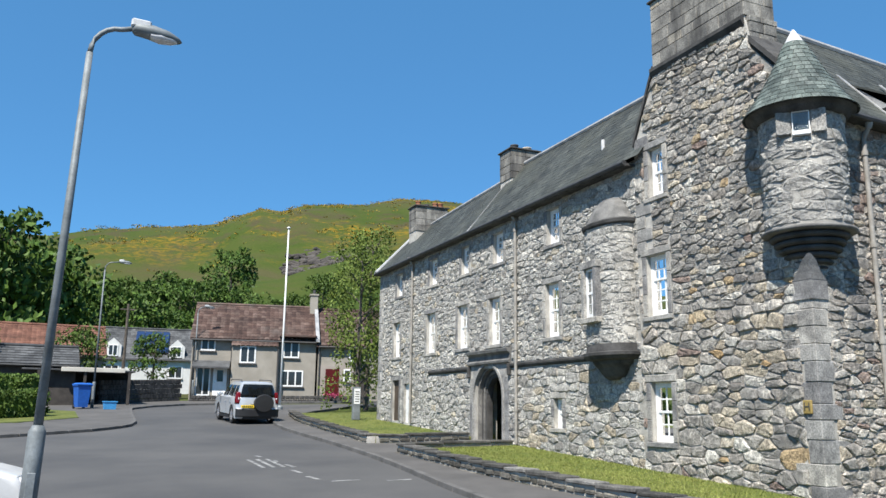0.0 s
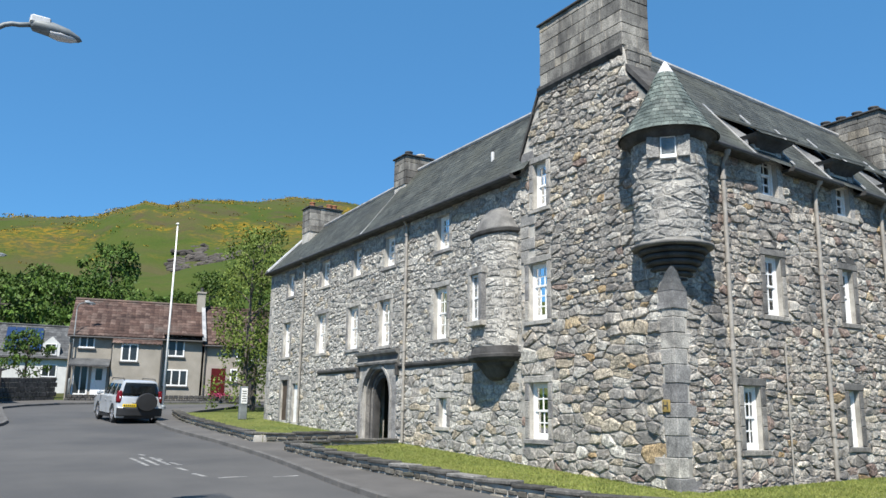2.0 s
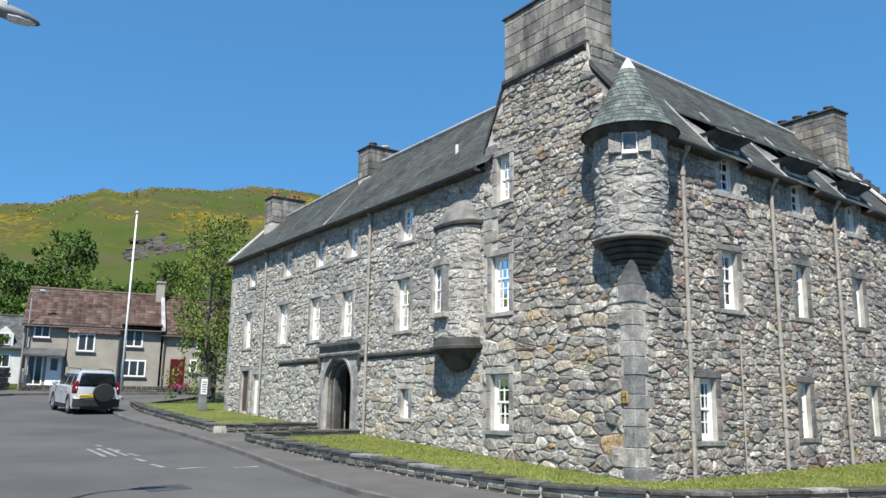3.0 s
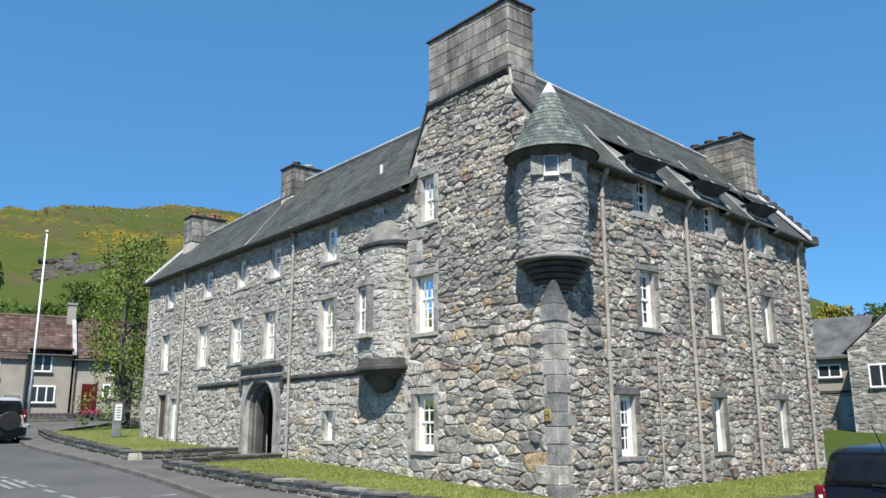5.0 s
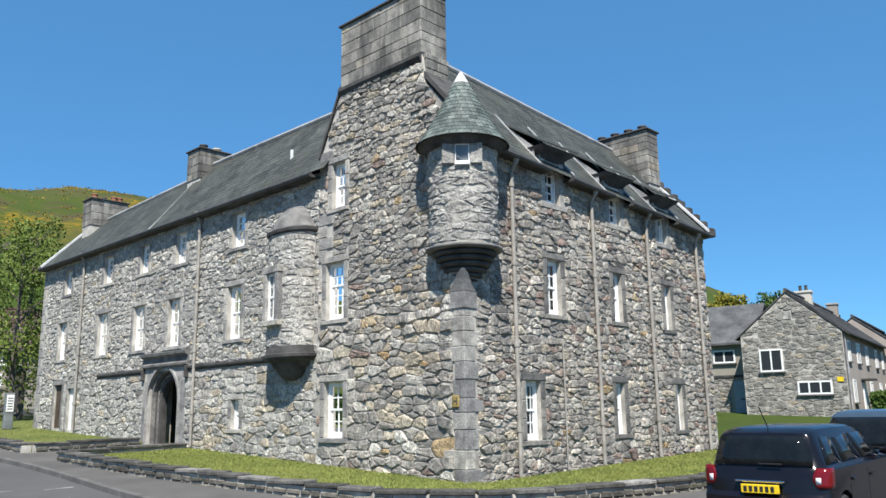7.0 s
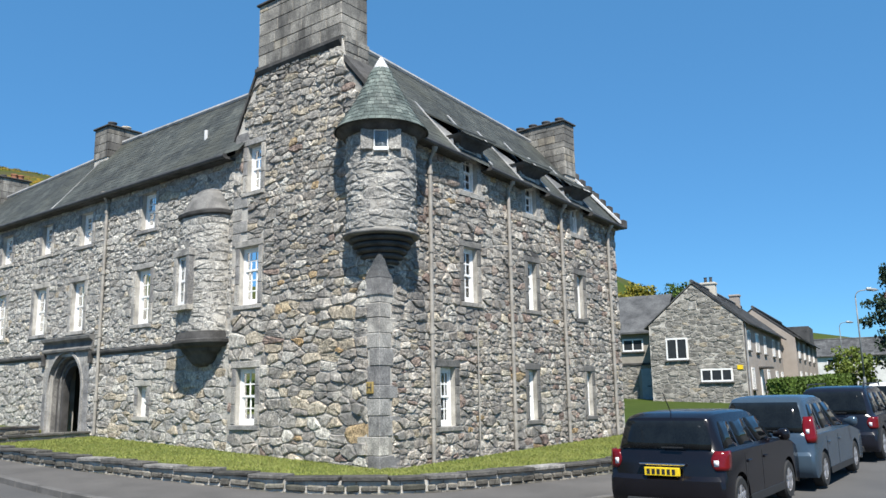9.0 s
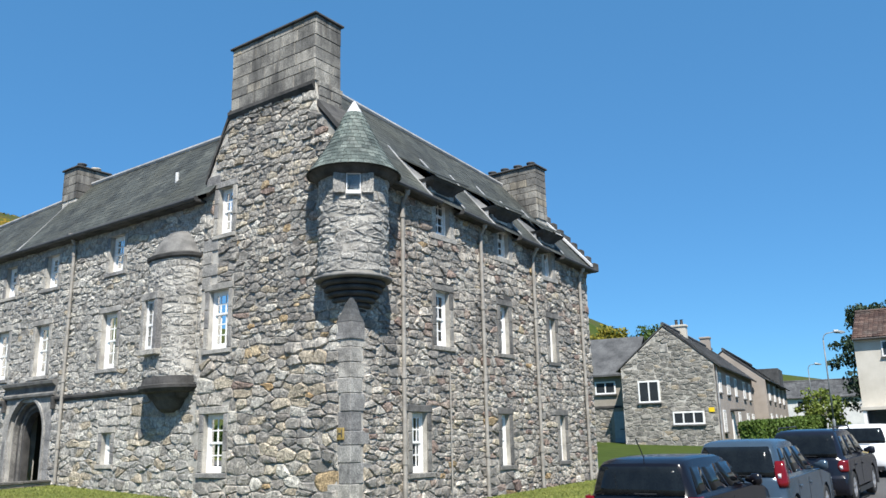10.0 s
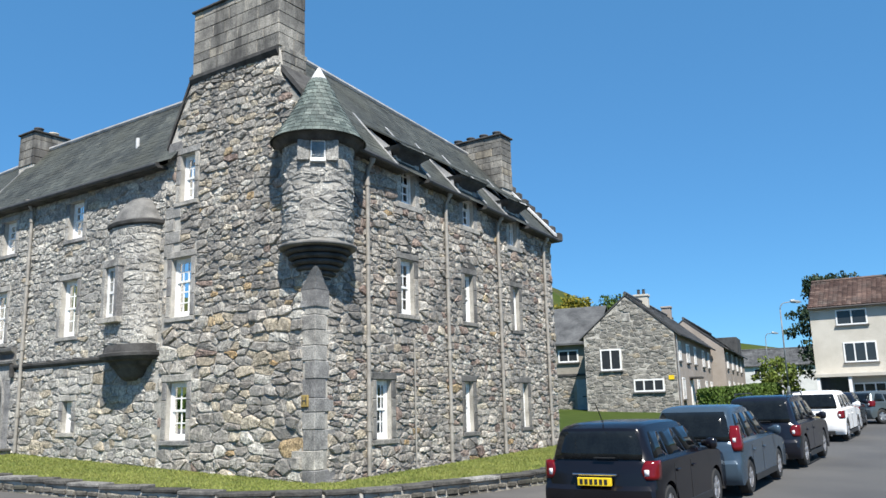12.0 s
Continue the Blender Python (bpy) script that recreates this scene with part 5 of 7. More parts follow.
def car(label, material, at, turn, L_=4.3, W=1.78, H=1.6, belt=0.98, hood=0.98, nose=0.9, back_lean=0.18, front_lean=0.85, rear=0.0, spare=False, wheel=0.33, wb=2.6, rails=False, bumper=None, light="tall", aerial=False):
    """A parked car: x forward, rear bumper at -L/2."""
    x, y = at
    z = road_z(x, y)
    root = thing("car", label, "car", (x, y, z), turn, group="parked cars")
    slope = math.atan2(road_z(x + math.cos(radians(turn)), y + math.sin(radians(turn))) - z, 1.0)
    root.matrix_basis = Matrix.Translation((x, y, z)) @ Matrix.Rotation(radians(turn), 4, "Z") @ Matrix.Rotation(-slope, 4, "Y")
    h = L_ / 2
    rx, fx = -wb / 2 - 0.02, wb / 2 - 0.02
    ar = wheel + 0.06
    g = 0.22

    def arc(cx):
        return [(cx + ar * math.cos(a), max(g, wheel + ar * math.sin(a))) for a in (math.pi * i / 10 for i in range(11))]
    # half outline in side view: rear, roof, windscreen, bonnet, nose, then the wheel arches
    x_back0, x_front0 = -h + 0.12 + rear, h * 0.46
    roof_b, roof_f = x_back0 + back_lean, x_front0 - front_lean
    up = H - belt
    lower_rear = [(-h + 0.10, g), (-h + 0.02, g + 0.08), (-h - 0.02, g + 0.2), (-h - 0.01, 0.60), (-h + 0.05, 0.66), (-h + 0.07, 0.80), (-h + 0.09, belt - 0.05), (x_back0 - 0.01, belt)]
    cabin = [(x_back0 + back_lean * k, belt + up * k2) for k, k2 in ((0.10, 0.12), (0.45, 0.5), (0.72, 0.78))]
    cabin += [(roof_b - 0.02, H - 0.075), (roof_b + 0.10, H - 0.028), (roof_b + 0.35, H - 0.006), ((roof_b + roof_f) / 2, H), (roof_f - 0.25, H - 0.015), (roof_f, H - 0.06)]
    cabin += [(roof_f + front_lean * k, H - 0.06 - (up - 0.09) * k2) for k, k2 in ((0.35, 0.33), (0.7, 0.68), (0.95, 0.94))]
    front = [(x_front0 + 0.05, hood), (h - 0.45, nose + 0.02), (h - 0.16, nose - 0.06), (h - 0.03, nose - 0.22), (h, 0.55), (h - 0.01, g + 0.12), (h - 0.12, g)]
    outline = lower_rear + cabin + front + arc(fx) + arc(rx)
    tuck = ((0.0, 1.0, 0.0), (W / 2 - 0.45, 0.995, 0.006), (W / 2 - 0.32, 0.975, 0.016), (W / 2 - 0.255, 0.93, 0.026), (W / 2 - 0.22, 0.83, 0.032), (W / 2 - 0.15, 0.46, 0.045), (W / 2 - 0.085, 0.10, 0.06), (W / 2 - 0.06, 0.0, 0.066), (W / 2 - 0.02, 0.0, 0.085), (W / 2, 0.0, 0.12))

    def skin(px, pz, y):
        """A point of the outline carried out sideways: the cabin leans in, the ends curve round."""
        ay = abs(y)
        for (ya, fa, sa_), (yb_, fb, sb) in zip(tuck, tuck[1:]):
            if ya <= ay <= yb_ + 1e-9:
                k = (ay - ya) / (yb_ - ya)
                f, sh = fa + (fb - fa) * k, sa_ + (sb - sa_) * k
                break
        end = min(1.0, max(0.0, (abs(px) - h + 0.75) / 0.75))
        x_ = px - math.copysign(sh * 1.5 * end * end, px)
        if pz > belt:
            return (x_ - math.copysign(0.06 * (1 - f), px), y, belt + (pz - belt) * f)
        lift = 0.045 * max(0.0, (ay - W / 2 + 0.12) / 0.12) ** 2 if pz > belt - 0.12 else 0.0
        return (x_, y, pz - lift)
    shell = Shape()
    ys = [-t[0] for t in reversed(tuck)] + [t[0] for t in tuck[1:]]
    shell.loft([[skin(px, pz, y) for px, pz in outline] for y in ys])
    part("body", shell.sharp("body", 32), material, root)

    def profile_x(chain, z_):
        for (xa, za), (xb, zb_) in zip(chain, chain[1:]):
            if za <= z_ <= zb_:
                return xa + (xb - xa) * (z_ - za) / (zb_ - za)
        return chain[-1][0]
    rear_chain = lower_rear[3:] + cabin[:4]
    front_chain = [(h * 0.6, belt - 0.05)] + list(reversed(cabin[8:])) + [(roof_f, H)]

    def panel(name, rows, material_, label_="", out=(-1, 0, 0), thick=0.008, parent_=None):
        """A sheet lying on the body, grid by grid, a little proud of it."""
        o = Vector(out) * thick
        n_ = len(rows[0])
        f_ = Shape()
        top_ = [Vector(p) + o for r_ in rows for p in r_]
        low_ = [Vector(p) - o for r_ in rows for p in r_]
        quads = [(r_ * n_ + i_, r_ * n_ + i_ + 1, (r_ + 1) * n_ + i_ + 1, (r_ + 1) * n_ + i_) for r_ in range(len(rows) - 1) for i_ in range(n_ - 1)]
        f_.add(top_ + low_, quads + [tuple(len(top_) + q for q in reversed(f)) for f in quads])
        edge = list(range(n_)) + [r_ * n_ + n_ - 1 for r_ in range(1, len(rows))] + [(len(rows) - 1) * n_ + i_ for i_ in range(n_ - 2, -1, -1)] + [r_ * n_ for r_ in range(len(rows) - 2, 0, -1)]
        f_.f += [(i_, len(top_) + i_, len(top_) + j_, j_) for i_, j_ in zip(edge, edge[1:] + edge[:1])]
        return part(name, f_, material_, parent_ or root, label_, smooth=True)
    # side glass between the pillars
    glass_y = ((0.10, W / 2 - 0.085), (0.46, W / 2 - 0.15), (0.80, W / 2 - 0.216))
    for s in (-1, 1):
        for a, b in ((0.04, 0.27), (0.31, 0.62), (0.66, 0.985)):
            rows = []
            for f, yy in glass_y:
                z_ = belt + (H - 0.045 - belt) * f
                xa = x_back0 + back_lean * f + 0.13
                xb = x_front0 - front_lean * f * 0.93 - 0.13
                rows.append([(xa + (xb - xa) * (a + (b - a) * k / 3 + (0.03 * f if a < 0.1 and k == 0 else 0)), s * yy, z_) for k in range(4)])
            panel("side_window", rows, CAR_GLASS, out=(0, s * 0.9, 0.4), thick=0.012)
        span = x_front0 - x_back0 - 0.3
        for a in (0.30, 0.62):
            px = x_back0 + 0.13 + span * a
            part("door_gap", Shape().box(px - 0.004, s * (W / 2) - 0.004, 0.32, px + 0.004, s * (W / 2) + 0.003, belt - 0.07), TRIM_BLACK, root)
            part("door_handle", Shape().box(px + 0.06, s * (W / 2 + 0.012) - 0.016, belt - 0.19, px + 0.22, s * (W / 2 + 0.012) + 0.016, belt - 0.155, 0.008), material, root)
        mx = h * 0.36
        part("door_mirror", Shape().loft([[(mx + dx + 0.05 * math.cos(a_) * k, s * (W / 2 + dy), belt + 0.10 + 0.085 * math.sin(a_) * k) for a_ in (2 * math.pi * i / 12 for i in range(12))] for dx, dy, k in ((0.03, -0.08, 0.45), (0.02, 0.0, 0.7), (0.0, 0.05, 1.1), (0.0, 0.14, 1.15), (0.01, 0.18, 0.7))]), material, root, smooth=True)
        part("sill_trim", Shape().box(rx + ar, s * (W / 2 + 0.004) - 0.008, g - 0.02, fx - ar, s * (W / 2 + 0.004) + 0.008, g + 0.1, 0.005), TRIM_BLACK, root)
        # lamps wrap round the corners
        z0, z1, w0 = (0.74, 1.00, 0.20) if light == "tall" else (0.82, min(1.30, belt + 0.32), 0.17)
        rows = []
        for i in range(6):
            z_ = z0 + (z1 - z0) * i / 5
            px = profile_x(rear_chain, z_)
            lean_in = 0.0 if z_ <= belt else 0.55 * (z_ - belt)
            ww = w0 * (0.72 + 0.28 * math.sin(math.pi * i / 5))
            edge_y = W / 2 - 0.004 - lean_in * 0.35
            row = [skin(px, min(z_, belt - 0.13), max(0.0, edge_y - ww + ww * k / 4)) for k in range(5)]
            row = [(p[0], s * p[1], z_) for p in row]
            row += [(row[-1][0] + 0.07, s * (edge_y + 0.004), z_), (row[-1][0] + 0.07 + ww * 0.45, s * (edge_y + 0.006), z_)]
            rows.append(row)
        lamp_ob = panel("tail_light", rows, TAIL_RED, "red tail light", out=(-0.8, s * 0.6, 0), thick=0.016)
        zc = (z0 + z1) / 2
        px = profile_x(rear_chain, zc - 0.05)
        panel("reversing_light", [[(lambda p: (p[0] - 0.012, s * p[1], z_))(skin(px, min(z_, belt - 0.13), W / 2 - w0 * 0.78 + w0 * 0.3 * k)) for k in range(2)] for z_ in (zc - 0.075, zc + 0.01)], LAMP_CLEAR, out=(-1, 0, 0), thick=0.01, parent_=lamp_ob)
        part("headlight", Shape().box(h - 0.42, s * (W / 2 - 0.08) - (0.30 if s > 0 else 0), nose - 0.22, h - 0.10, s * (W / 2 - 0.08) + (0 if s > 0 else 0.30), nose - 0.08, 0.04), LAMP_CLEAR, root, "clear headlight")
    rows = []
    for i in range(5):
        z_ = belt + 0.05 + (H - 0.12 - belt - 0.05) * i / 4
        px = profile_x(rear_chain, z_)
        half = (W / 2 - 0.17 - 0.11 * i / 4) * (0.97 if i in (0, 4) else 1.0)
        rows.append([(skin(px, belt - 0.2, half * k / 3)[0] - 0.01, half * k / 3, z_) for k in range(-3, 4)])
    panel("rear_window", rows, CAR_GLASS, out=(-1, 0, 0.25), thick=0.012)
    rows = []
    for i in range(5):
        k2 = 0.06 + 0.86 * i / 4
        px, z_ = roof_f + front_lean * (1 - k2), H - 0.06 - (up - 0.09) * (1 - k2)
        half = W / 2 - 0.20 - 0.12 * k2
        rows.append([(px - 0.05 * (k / 3) ** 2, half * k / 3, z_ - 0.012 * (k / 3) ** 2) for k in range(-3, 4)])
    panel("windscreen", rows, CAR_GLASS, out=(0.5, 0, 0.85), thick=0.012)
    part("lower_trim", Shape().box(-h - 0.012, -W / 2 + 0.3, g - 0.01, -h + 0.2, W / 2 - 0.3, g + 0.13, 0.02), TRIM_BLACK, root)
    part("exhaust", Shape().tube([(-h - 0.03, -W / 2 + 0.42, g - 0.02), (-h + 0.2, -W / 2 + 0.42, g - 0.02)], 0.028, 10), CHROME, root)
    if bumper:
        rows = [[(skin(-h - 0.02, 0.5, yy)[0] - 0.02, yy, z_) for yy in [(W / 2 - 0.005) * k / 6 for k in range(-6, 7)]] for z_ in (0.30, 0.34, 0.58, 0.62)]
        panel("rear_bumper", rows, bumper, out=(-1, 0, 0), thick=0.03)
    part("wiper", Shape().box(x_back0 - 0.055, -0.3, belt + 0.07, x_back0 - 0.03, 0.02, belt + 0.085), TRIM_BLACK, root)
    pl = part("number_plate", Shape().box(-h - 0.025 - (0.05 if spare else 0), -0.26 + (0.45 if spare else 0), 0.66, -h + 0.02, 0.26 + (0.45 if spare else 0), 0.775, 0.005), PLATE_YELLOW, root, "yellow number plate")
    for i in range(6):
        yy = -0.2 + 0.075 * i + (0.45 if spare else 0)
        part("dark_bar", Shape().box(-h - 0.03 - (0.05 if spare else 0), yy, 0.682, -h - 0.02, yy + 0.045, 0.753), TRIM_BLACK, pl)
    part("tailgate_strip", Shape().box(-h - 0.012, -0.34, 0.805, -h + 0.06, 0.34, 0.83, 0.006), CHROME, root)
    if spare:
        cover = Shape()
        cover.loft([[(-h - d, 0.42 * k * math.cos(a) - 0.2, 0.86 + 0.37 * k * math.sin(a)) for a in (2 * math.pi * i / 24 for i in range(24))] for d, k in ((0.0, 0.95), (0.14, 1.0), (0.2, 0.92), (0.21, 0.4))])
        part("spare_wheel", cover, TRIM_BLACK, root, "black covered spare wheel")
    if rails:
        for s in (-1, 1):
            part("roof_rail", Shape().tube([(x_back0 + back_lean + 0.2, s * (W / 2 - 0.28), H - 0.02), (x_back0 + back_lean + 0.3, s * (W / 2 - 0.28), H + 0.05), (h * 0.1, s * (W / 2 - 0.28), H + 0.05), (h * 0.14, s * (W / 2 - 0.28), H - 0.02)], 0.018, 6), TRIM_BLACK, root)
    if aerial:
        part("aerial", Shape().tube([(x_back0 + 0.35, 0, H - 0.01), (x_back0 + 0.1, 0, H + 0.28)], 0.008, 5), TRIM_BLACK, root)
    for cx_ in (rx, fx):
        for s in (-1, 1):
            yy = s * (W / 2 - 0.11)
            ty = Shape()
            prof = [(wheel * 0.62, 0.10), (wheel * 0.9, 0.105), (wheel, 0.075), (wheel, -0.075), (wheel * 0.9, -0.105), (wheel * 0.62, -0.10)]
            ty.loft([[(cx_ + r * math.cos(a), yy + d, wheel + r * math.sin(a)) for a in (2 * math.pi * i / 28 for i in range(28))] for r, d in prof], caps=False)
            tyre = part("wheel", ty, RUBBER, root, "black tyre on an alloy rim", smooth=False)
            rim = Shape()
            face = yy + s * 0.085
            for i in range(5):
                a = 2 * math.pi * i / 5
                m = Matrix.Translation((cx_, face, wheel)) @ Matrix.Rotation(a, 4, "Y")
                rim.box(-0.035, -0.012, 0.0, 0.035, 0.012, wheel * 0.63, 0.006, m)
            rim.loft([[(cx_ + r * math.cos(a), face + d * s, wheel + r * math.sin(a)) for a in (2 * math.pi * i / 24 for i in range(24))] for r, d in ((wheel * 0.66, 0.0), (wheel * 0.60, 0.01), (wheel * 0.58, -0.05))], caps=False)
            rim.loft([[(cx_ + r * math.cos(a), face + d * s, wheel + r * math.sin(a)) for a in (2 * math.pi * i / 24 for i in range(24))] for r, d in ((wheel * 0.6, -0.05), (0.01, -0.05))], caps=False)
            part("rim", rim, ALLOY, tyre)
    part("underbody", Shape().box(-h + 0.2, -W / 2 + 0.22, g - 0.03, h - 0.2, W / 2 - 0.22, 0.75), TRIM_BLACK, root)
    return root


BLACK_CAR, BLUE_CAR, NAVY_CAR, WHITE_CAR = paint("black_car_paint", (0.006, 0.0055, 0.008), 0.0), paint("steel_blue_paint", (0.05, 0.078, 0.11), 0.3), paint("dark_navy_paint", (0.008, 0.009, 0.015), 0.0), paint("white_car_paint", (0.75, 0.75, 0.75))
PALE_CAR = paint("pale_silver_paint", (0.6, 0.6, 0.6))
GREY_CAR, SILVER_CAR = paint("grey_car_paint", (0.10, 0.12, 0.13), 0.4), paint("silver_car_paint", (0.46, 0.48, 0.50), 0.3)
car("black compact car parked at the kerb", BLACK_CAR, (13.60, 3.82), 0.5, 3.95, 1.74, 1.53, 0.97, 0.99, 0.93, 0.16, 0.70, wb=2.46, wheel=0.31, aerial=True)
car("steel-blue people carrier parked at the kerb", BLUE_CAR, (17.95, 3.72), 1, 4.4, 1.77, 1.64, 0.95, 0.98, 0.86, 0.35, 1.25, light="tower", wb=2.7, wheel=0.31)
car("dark navy sport utility car parked at the kerb", NAVY_CAR, (23.4, 3.70), 0, 4.35, 1.82, 1.70, 1.02, 1.05, 0.98, 0.28, 0.9, light="tall", wb=2.6, wheel=0.36, rails=True)
car("white sport utility car parked at the kerb", WHITE_CAR, (32.4, 3.95), 0, 4.4, 1.84, 1.66, 1.02, 1.05, 0.98, 0.3, 0.95, wb=2.65, wheel=0.35)
car("dark saloon car parked beyond the white one", NAVY_CAR, (38.6, 4.3), 3, 4.3, 1.75, 1.48, 0.92, 0.9, 0.8, 0.5, 1.0, wheel=0.31)
car("dark grey hatchback at the end of the street", GREY_CAR, (43.4, 2.85), -40, 4.1, 1.72, 1.46, 0.92, 0.92, 0.85, 0.35, 0.95, wheel=0.31)
car("silver four-wheel drive with a covered spare wheel", SILVER_CAR, (7.25, 36.0), 93.5, 4.4, 1.80, 1.74, 1.05, 1.06, 1.0, 0.15, 0.85, spare=True, wheel=0.36, rails=True, bumper=TRIM_BLACK, light="tower")
car("pale silver car standing by the lamp post", PALE_CAR, (-1.80, 11.9), 2, 4.2, 1.75, 1.5, 1.0, 1.03, 0.98, 0.4, 1.0, wheel=0.31)


# ---- street furniture ----
def street_lamp(at, height, reach, turn, base=0.085, tall=1.3, label="galvanised street lamp with a grey lantern", big=True):
    x, y = at
    root = thing("street_lamp", label, "street lamp", (x, y, road_z(x, y) + 0.1), turn, group="street lamps")
    part("base_tube", Shape().tube([(0, 0, -0.1), (0, 0, tall), (0, 0, tall + 0.08)], [base, base, base * 0.62], 14), GALV, root, "thicker lower tube", smooth=True)
    part("pole", Shape().tube([(0, 0, tall), (0, 0, height * 0.6), (0, 0, height - 0.45)], [base * 0.55, base * 0.5, base * 0.42], 12), GALV, root, smooth=True)
    pts = [(0.35 * (1 - math.cos(a)), 0, height - 0.45 + 0.42 * math.sin(a)) for a in (math.pi / 2 * i / 6 for i in range(7))]
    part("arm", Shape().tube(pts + [(reach, 0, height + 0.02)], base * 0.34, 10), GALV, root, smooth=True)
    part("access_door", Shape().box(-0.05, -base - 0.006, 0.45, 0.05, -base + 0.02, 0.95, 0.006), GALV, root)
    lan = part("lantern", Shape().loft([[(reach + px, w * c, height + zz + hh * s) for c, s in ((math.cos(a), math.sin(a)) for a in (2 * math.pi * i / 12 for i in range(12)))] for px, w, hh, zz in ((-0.02, 0.05, 0.04, 0.02), (0.02, 0.10, 0.08, 0.02), (0.25, 0.13, 0.10, 0.02), (0.45, 0.12, 0.085, 0.0), (0.60, 0.06, 0.04, -0.02), (0.64, 0.01, 0.01, -0.03))]), GALV, root, "grey street lantern", smooth=True)
    part("housing", Shape().box(reach - 0.04, -0.09, height + 0.03, reach + 0.22, 0.09, height + 0.15, 0.02), PALE_LEAD, root, "pale top housing")
    part("bowl", Shape().loft([[(reach + px, w * math.cos(a), height - 0.045 + hh * math.sin(a)) for a in (2 * math.pi * i / 12 for i in range(12))] for px, w, hh in ((0.22, 0.10, 0.03), (0.35, 0.115, 0.06), (0.5, 0.09, 0.045), (0.6, 0.03, 0.01))]), LAMP_CLEAR, root, "clear lamp bowl", smooth=True)
    return root


near_lamp = street_lamp((0.24, 10.7), 6.80, 0.50, 2, base=0.10, tall=1.42)
near_lamp.matrix_basis = near_lamp.matrix_basis @ Matrix.Rotation(radians(1.6), 4, "Y")
street_lamp((1.17, 47.6), 8.0, 0.75, -8, base=0.09)
street_lamp((7.3, 56.0), 6.3, 0.5, 10, base=0.08)
street_lamp((54.4, 9.3), 6.6, 0.7, -65, base=0.09)
street_lamp((88, 17.5), 6.5, 0.7, -65, base=0.09)
pole = thing("flagpole", "tall white flagpole beside the lawn", "flagpole", (10.45, 43.6, lawn_z(10.45, 43.6) - 0.1))
part("mast", Shape().tube([(0, 0, 0), (0, 0, 5), (0, 0, 10.0)], [0.06, 0.052, 0.035], 12), WHITE, pole, smooth=True)
part("truck", Shape().lathe(0, 0, [(0.0, 9.98), (0.09, 9.99), (0.10, 10.03), (0.06, 10.08), (0.0, 10.1)], 12), WHITE, pole, smooth=True)
part("base_collar", Shape().lathe(0, 0, [(0.16, 0), (0.16, 0.12), (0.11, 0.2), (0.08, 0.22)], 14), GALV, pole)

BLUE_PLASTIC = plain("blue_bin_plastic", (0.02, 0.11, 0.42), 0.45)
bin_ = thing("wheelie_bin", "blue plastic wheelie bin on the pavement", "bin", (0.62, 46.6, road_z(0.62, 46.6) + 0.1), 20)
part("body", Shape().loft([[(-a, -b, z), (a, -b, z), (a, b, z), (-a, b, z)] for a, b, z in ((0.25, 0.28, 0.08), (0.34, 0.36, 1.15), (0.38, 0.40, 1.17), (0.38, 0.40, 1.22))]), BLUE_PLASTIC, bin_)
part("lid", Shape().loft([[(-a, -b, z), (a, -b, z), (a, b, z), (-a, b, z)] for a, b, z in ((0.40, 0.42, 1.225), (0.40, 0.42, 1.26), (0.30, 0.30, 1.33))]), BLUE_PLASTIC, bin_, "closed blue lid")
for s in (-1, 1):
    part("wheel", Shape().tube([(s * 0.30, 0.3, 0.1), (s * 0.22, 0.3, 0.1)], 0.1, 14), RUBBER, bin_)
part("handle", Shape().tube([(-0.3, 0.45, 1.2), (0.3, 0.45, 1.2)], 0.02, 8), BLUE_PLASTIC, bin_)
crate = thing("recycling_box", "low blue recycling box on the pavement", "box", (2.0, 45.6, road_z(2.0, 45.6) + 0.1), 8)
part("body", Shape().loft([[(-a, -b, z), (a, -b, z), (a, b, z), (-a, b, z)] for a, b, z in ((0.27, 0.2, 0), (0.31, 0.24, 0.36), (0.34, 0.27, 0.37), (0.34, 0.27, 0.42))]), plain("pale_blue_plastic", (0.06, 0.30, 0.62), 0.45), crate)
sign = thing("notice_post", "grey post with a small white notice panel", "sign", (11.15, 32.3, lawn_z(11.15, 32.3)), 0)
part("post", Shape().box(-0.16, -0.1, 0, 0.16, 0.1, 1.35, 0.02), GALV, sign)
nb = part("panel", Shape().box(-0.13, -0.115, 0.65, 0.13, -0.10, 1.28, 0.004), WHITE, sign, "white notice with rows of dark marks")
for i in range(5):
    part("dark_bar", Shape().box(-0.09, -0.122, 0.74 + 0.1 * i, 0.09, -0.112, 0.77 + 0.1 * i), GUTTER, nb)

# road paint and iron covers
marks = ((5.38, 17.0, 0.10, 0.55, 12), (5.30, 18.2, 0.10, 0.6, 8), (5.42, 19.3, 0.10, 0.55, 10), (5.30, 20.4, 0.08, 0.3, 0), (5.92, 16.4, 0.62, 0.10, 0), (7.0, 16.1, 0.55, 0.10, 0), (5.1, 21.6, 0.08, 0.3, 20))
for x, y, w, d, a in marks:
    mk = thing("road_marking", "worn white dash painted on the asphalt", "marking", (x, y, road_z(x, y)), a, group="road markings")
    part("paint", Shape().add([(px, py, 0.004 + 0.043 * py + 0.021 * px) for px, py in ((-w / 2, -d / 2), (w / 2, -d / 2), (w / 2, d / 2), (-w / 2, d / 2))] + [(px, py, -0.002 + 0.043 * py + 0.021 * px) for px, py in ((-w / 2, -d / 2), (w / 2, -d / 2), (w / 2, d / 2), (-w / 2, d / 2))], [(0, 1, 2, 3), (0, 4, 5, 1), (1, 5, 6, 2), (2, 6, 7, 3), (3, 7, 4, 0)]), MARKING, mk)
